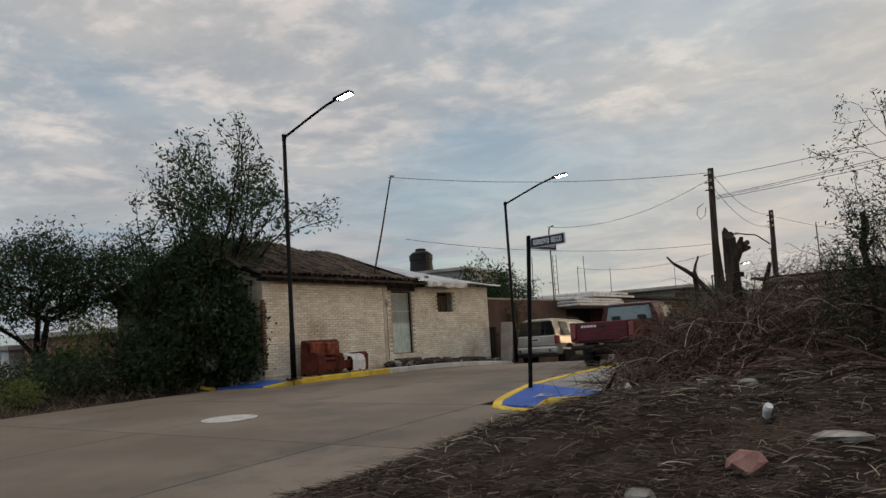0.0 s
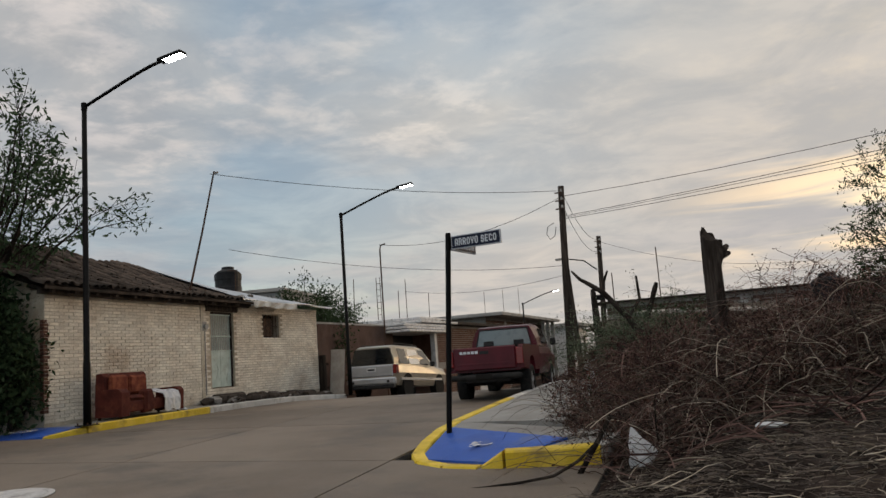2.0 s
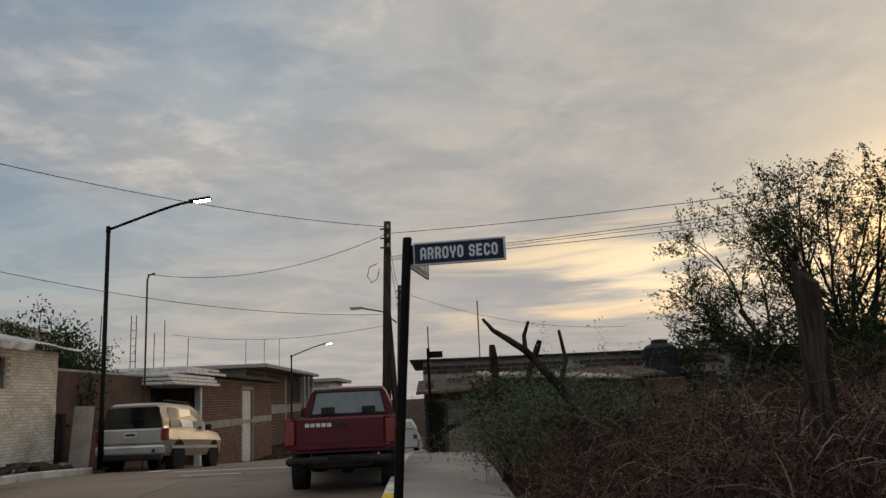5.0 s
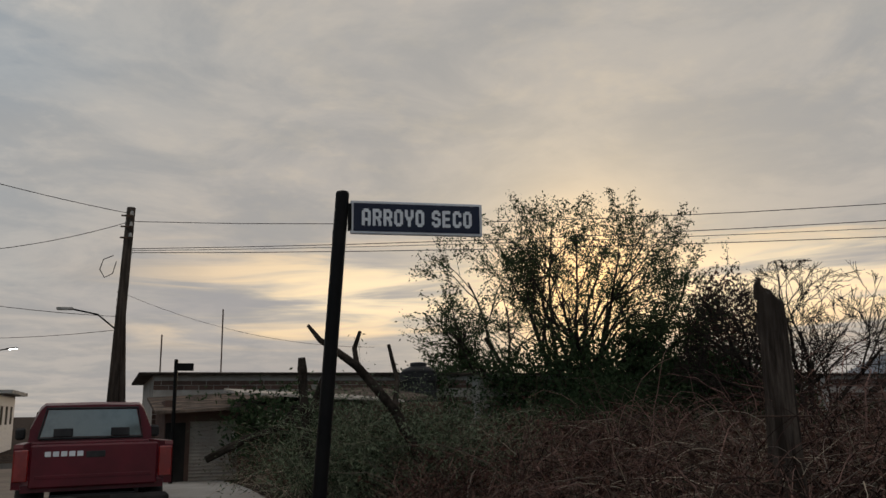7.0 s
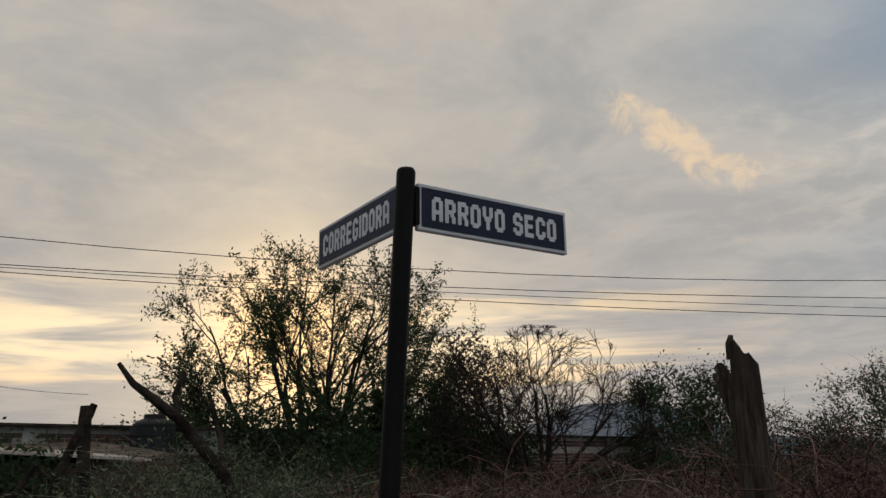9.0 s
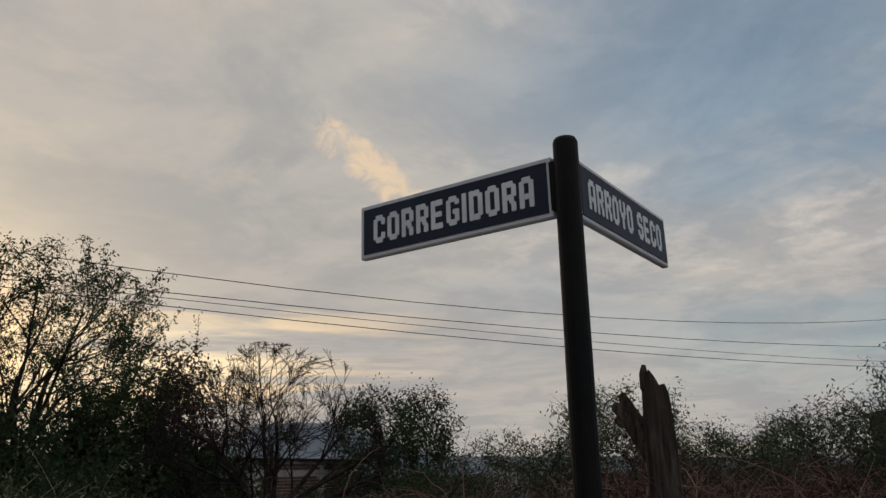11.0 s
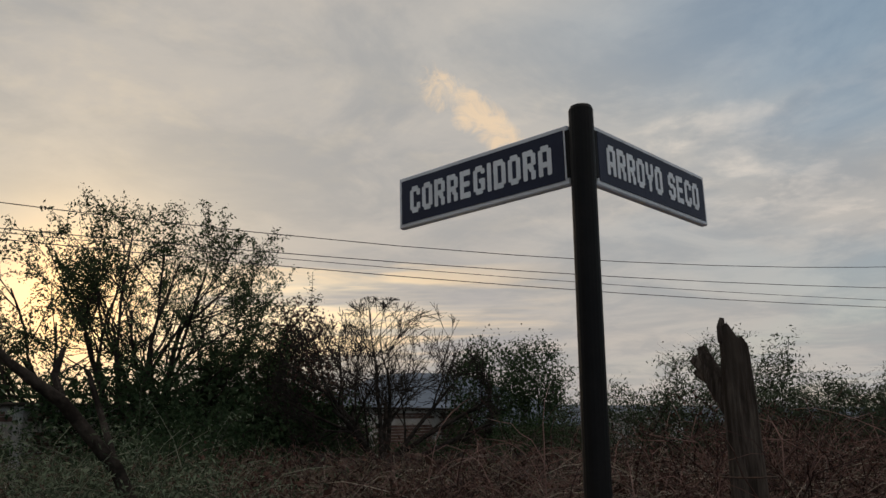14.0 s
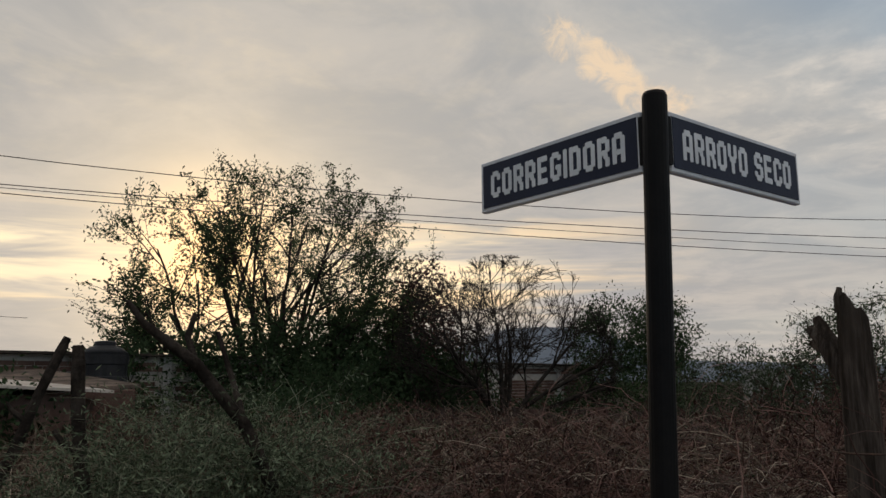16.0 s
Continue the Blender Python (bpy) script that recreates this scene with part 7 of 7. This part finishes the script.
# weeds along the pavement and over the lot
t3, ends3 = twigs(5600, in_lot(9.8, 22.0, 1.0, 16.0, 0.15, 17), (0.5, 1.35), (0.003, 0.008), 4, 0.55, 0.75)
brush("weeds", "dry brown weeds over the vacant lot", "weeds", t3, M_TWIGRED)
t4, ends4 = twigs(2200, in_lot(9.7, 22.0, 0.6, 16.0, 0.1, 23), (0.5, 1.6), (0.004, 0.009), 6, 0.6, 0.7)
brush("weeds", "pale straw stems among the weeds", "weeds", t4, M_STRAW)
pick = ends3[rs.choice(len(ends3), 15000)]
brush("dead_leaves", "curled brown leaves on the weeds", "leaves", leaf_cloud(pick, 1, 0.085, 0.03, 7, 0.5, 0.02), M_DEADLEAF)
t5, _ = twigs(2600, in_lot(18.0, 34.0, -6.0, 14.0, 0.1, 31), (0.6, 1.6), (0.005, 0.010), 8, 0.6, 0.7)
brush("weeds", "dry weeds farther over the lot", "weeds", t5, M_TWIG)
pick = ends3[rs.choice(len(ends3), 9000)]
brush("green_weeds", "sparse dull green leaves low among the weeds", "weeds", leaf_cloud(pick * np.array([1, 1, 0.92]), 2, 0.05, 0.10, 9, 0.4), M_LEAFDARK)
# litter of twigs and straw on the bare bank
t6, _ = twigs(30000, in_lot(9.1, 17.5, -10.0, -1.0, 0.30, 41, 0.03, 0.0), (0.04, 0.22), (0.0015, 0.0045), 10, 0.4, 0.05, 3)
brush("twig_litter", "broken twigs and straw strewn over dark soil", "twigs", t6, M_TWIG)
t7, _ = twigs(1500, in_lot(10.0, 18.0, -7.0, -0.5, 0.3, 47, 0.03, 0.005), (0.10, 0.42), (0.003, 0.007), 12, 0.5, 0.05, 4)
brush("straw_litter", "pale dry stalks lying on the bank", "straw", t7, M_STRAWPALE)
t9, _ = twigs(3000, in_lot(9.1, 17.0, -9.5, -1.0, 0.35, 53, 0.02, 0.003), (0.03, 0.16), (0.0015, 0.004), 16, 0.4, 0.03, 3)
brush("straw_litter", "short pale chips of straw on the soil", "straw", t9, M_STRAWPALE)
t12, _ = twigs(1300, in_lot(10.4, 17.5, -1.2, 4.0, 0.2, 59, 1.0), (0.5, 1.15), (0.003, 0.007), 22, 0.75, 0.75, 6)
brush("thicket", "long bare twigs standing out of the thicket", "brush", t12, M_TWIGRED)
t13, _ = twigs(260, in_lot(10.2, 17.5, -3.6, -0.8, 0.3, 67, 0.15), (0.6, 1.4), (0.006, 0.014), 24, 0.5, 0.10, 5)
brush("thicket", "broken dead boughs heaped along the foot of the thicket", "brush", t13, M_TWIGRED)
t10, _ = twigs(1300, in_lot(10.3, 18.0, -2.2, 3.5, 0.2, 57, 0.7), (0.4, 1.3), (0.003, 0.008), 18, 0.8, 0.35, 6)
brush("thicket", "pale dead stems standing out of the thicket", "brush", t10, M_STRAWPALE)
t11, _ = twigs(3200, in_lot(9.5, 20.0, 0.9, 13.0, 0.1, 63), (0.45, 1.45), (0.004, 0.010), 20, 0.8, 0.55, 6)
brush("weeds", "pale bent straw standing above the weeds", "weeds", t11, M_STRAWPALE)
stones = Mb()
rs2 = random.Random(77)
for k in range(1500):
    u, v = rs2.uniform(9.2, 17.0), rs2.uniform(-9.5, -1.3)
    x, y = street(u, v)
    s = 0.008 + 0.034 * rs2.random() ** 2.5
    stones.lump((x, y, land_fast(x, y) + s * 0.3), (s, s * 0.8, s * 0.6), k)
brush("gravel", "small stones and clods scattered on the bank", "gravel", stones, M_ROCKDARK)
# verge of the house side
t8, _ = twigs(900, lambda r_, n_: np.array([(*street(a, b), land_fast(*street(a, b))) for a, b in zip(r_.uniform(-5, -1.6, n_), r_.uniform(-5, 1.8, n_))]), (0.15, 0.6), (0.003, 0.007), 14, 0.5, 0.6)
brush("verge_weeds", "dry grass and weeds on the verge", "weeds", t8, M_STRAW)


def debris(name, label, category, x, y, mb, material, lift=0.0, tilt=(0, 0, 0)):
    ob = part(name, mb, material)
    ob.matrix_world = pose(x, y, land_fast(x, y) + lift, *tilt)
    return tagged(ob, label, category)


debris("white_cup", "crushed white plastic cup lying on the bank", "cup", -2.35, 6.2, Mb().tube([(0, 0, 0), (0.02, 0, 0.10), (0.03, 0.01, 0.13)], [0.030, 0.036, 0.032], 10), M_PLASTICBAG, 0.03, (40, 20, 0))
debris("brick_lump", "broken pinkish brick lump on the bank", "brick", -1.95, 4.95, Mb().lump((0, 0, 0.03), (0.13, 0.11, 0.11), 3, 0.4), M_PINKROCK)
debris("flat_stone", "flat pale stone among straw", "stone", -1.75, 6.0, Mb().lump((0, 0, 0), (0.20, 0.13, 0.05), 9, 0.3), M_STONE, 0.03)
debris("board_piece", "pale offcut of board lying on the soil", "board", -0.85, 4.5, Mb().box(-0.2, -0.13, 0, 0.2, 0.13, 0.02, bevel=0.004), M_BOARD, 0.03, (4, -6, 20))
debris("flat_stone", "small pale stone half buried on the bank", "stone", -3.1, 7.6, Mb().lump((0, 0, 0), (0.10, 0.08, 0.05), 15, 0.3), M_STONE, 0.03)
debris("flat_stone", "rough grey stone on the bank", "stone", -2.25, 4.15, Mb().lump((0, 0, 0), (0.13, 0.08, 0.05), 16, 0.3), M_STONE, 0.03)
bag = Mb()
for j in range(6):
    for i in range(9):
        q = 2 * math.pi * i / 9
        r = (0.12, 0.14, 0.11, 0.08, 0.045, 0.012)[j] * (1 + 0.25 * math.sin(3 * q + j))
        bag.v.append((r * math.cos(q), r * 0.6 * math.sin(q), 0.075 * j))
for j in range(5):
    for i in range(9):
        bag.f.append((j * 9 + i, j * 9 + (i + 1) % 9, (j + 1) * 9 + (i + 1) % 9, (j + 1) * 9 + i))
debris("plastic_bag", "torn white plastic bag caught on the brush", "bag", -5.55, 9.45, bag, M_PLASTICBAG, 0.02, (0, -15, 30))
debris("paper_scrap", "pale scrap of paper on the bank", "litter", -4.3, 9.0, Mb().lump((0, 0, 0), (0.13, 0.07, 0.03), 21, 0.3), M_PLASTICBAG, 0.04)
debris("fallen_branch", "dark branch lying across the corner kerb", "branch", -6.6, 8.6, Mb().tube([(-0.9, 0, 0.03), (-0.6, 0.08, 0.04), (-0.3, 0.03, 0.05), (0.1, 0.09, 0.07), (0.4, 0.02, 0.12), (0.65, 0.16, 0.22), (0.9, 0.22, 0.42)], [0.008, 0.011, 0.013, 0.014, 0.016, 0.016, 0.014], 6), M_BARK, 0.05, (0, 0, 25))
debris("branch_stake", "dark broken stick standing by the ramp", "branch", -6.0, 9.4, Mb().tube([(-0.28, -0.1, -0.1), (0.0, 0, 0.35), (0.16, 0.05, 0.62)], [0.03, 0.028, 0.02], 6), M_BARK, 0.0)
x, y = street(-2.35, 1.9)
debris("filled_sack", "pale stuffed sack in the bushes by the house", "sack", x, y, Mb().lump((0, 0, 0.7), (0.42, 0.35, 0.38), 31, 0.12), M_KERB, 0.0)
x, y = street(-1.75, 2.3)
debris("sheet_scrap", "grey sheet leaning on the house end", "sheet", x, y, Mb().box(-0.16, -0.02, 0, 0.16, 0.02, 1.45, bevel=0.005), M_BOARD, 0.0, (-4, 3, STREET))
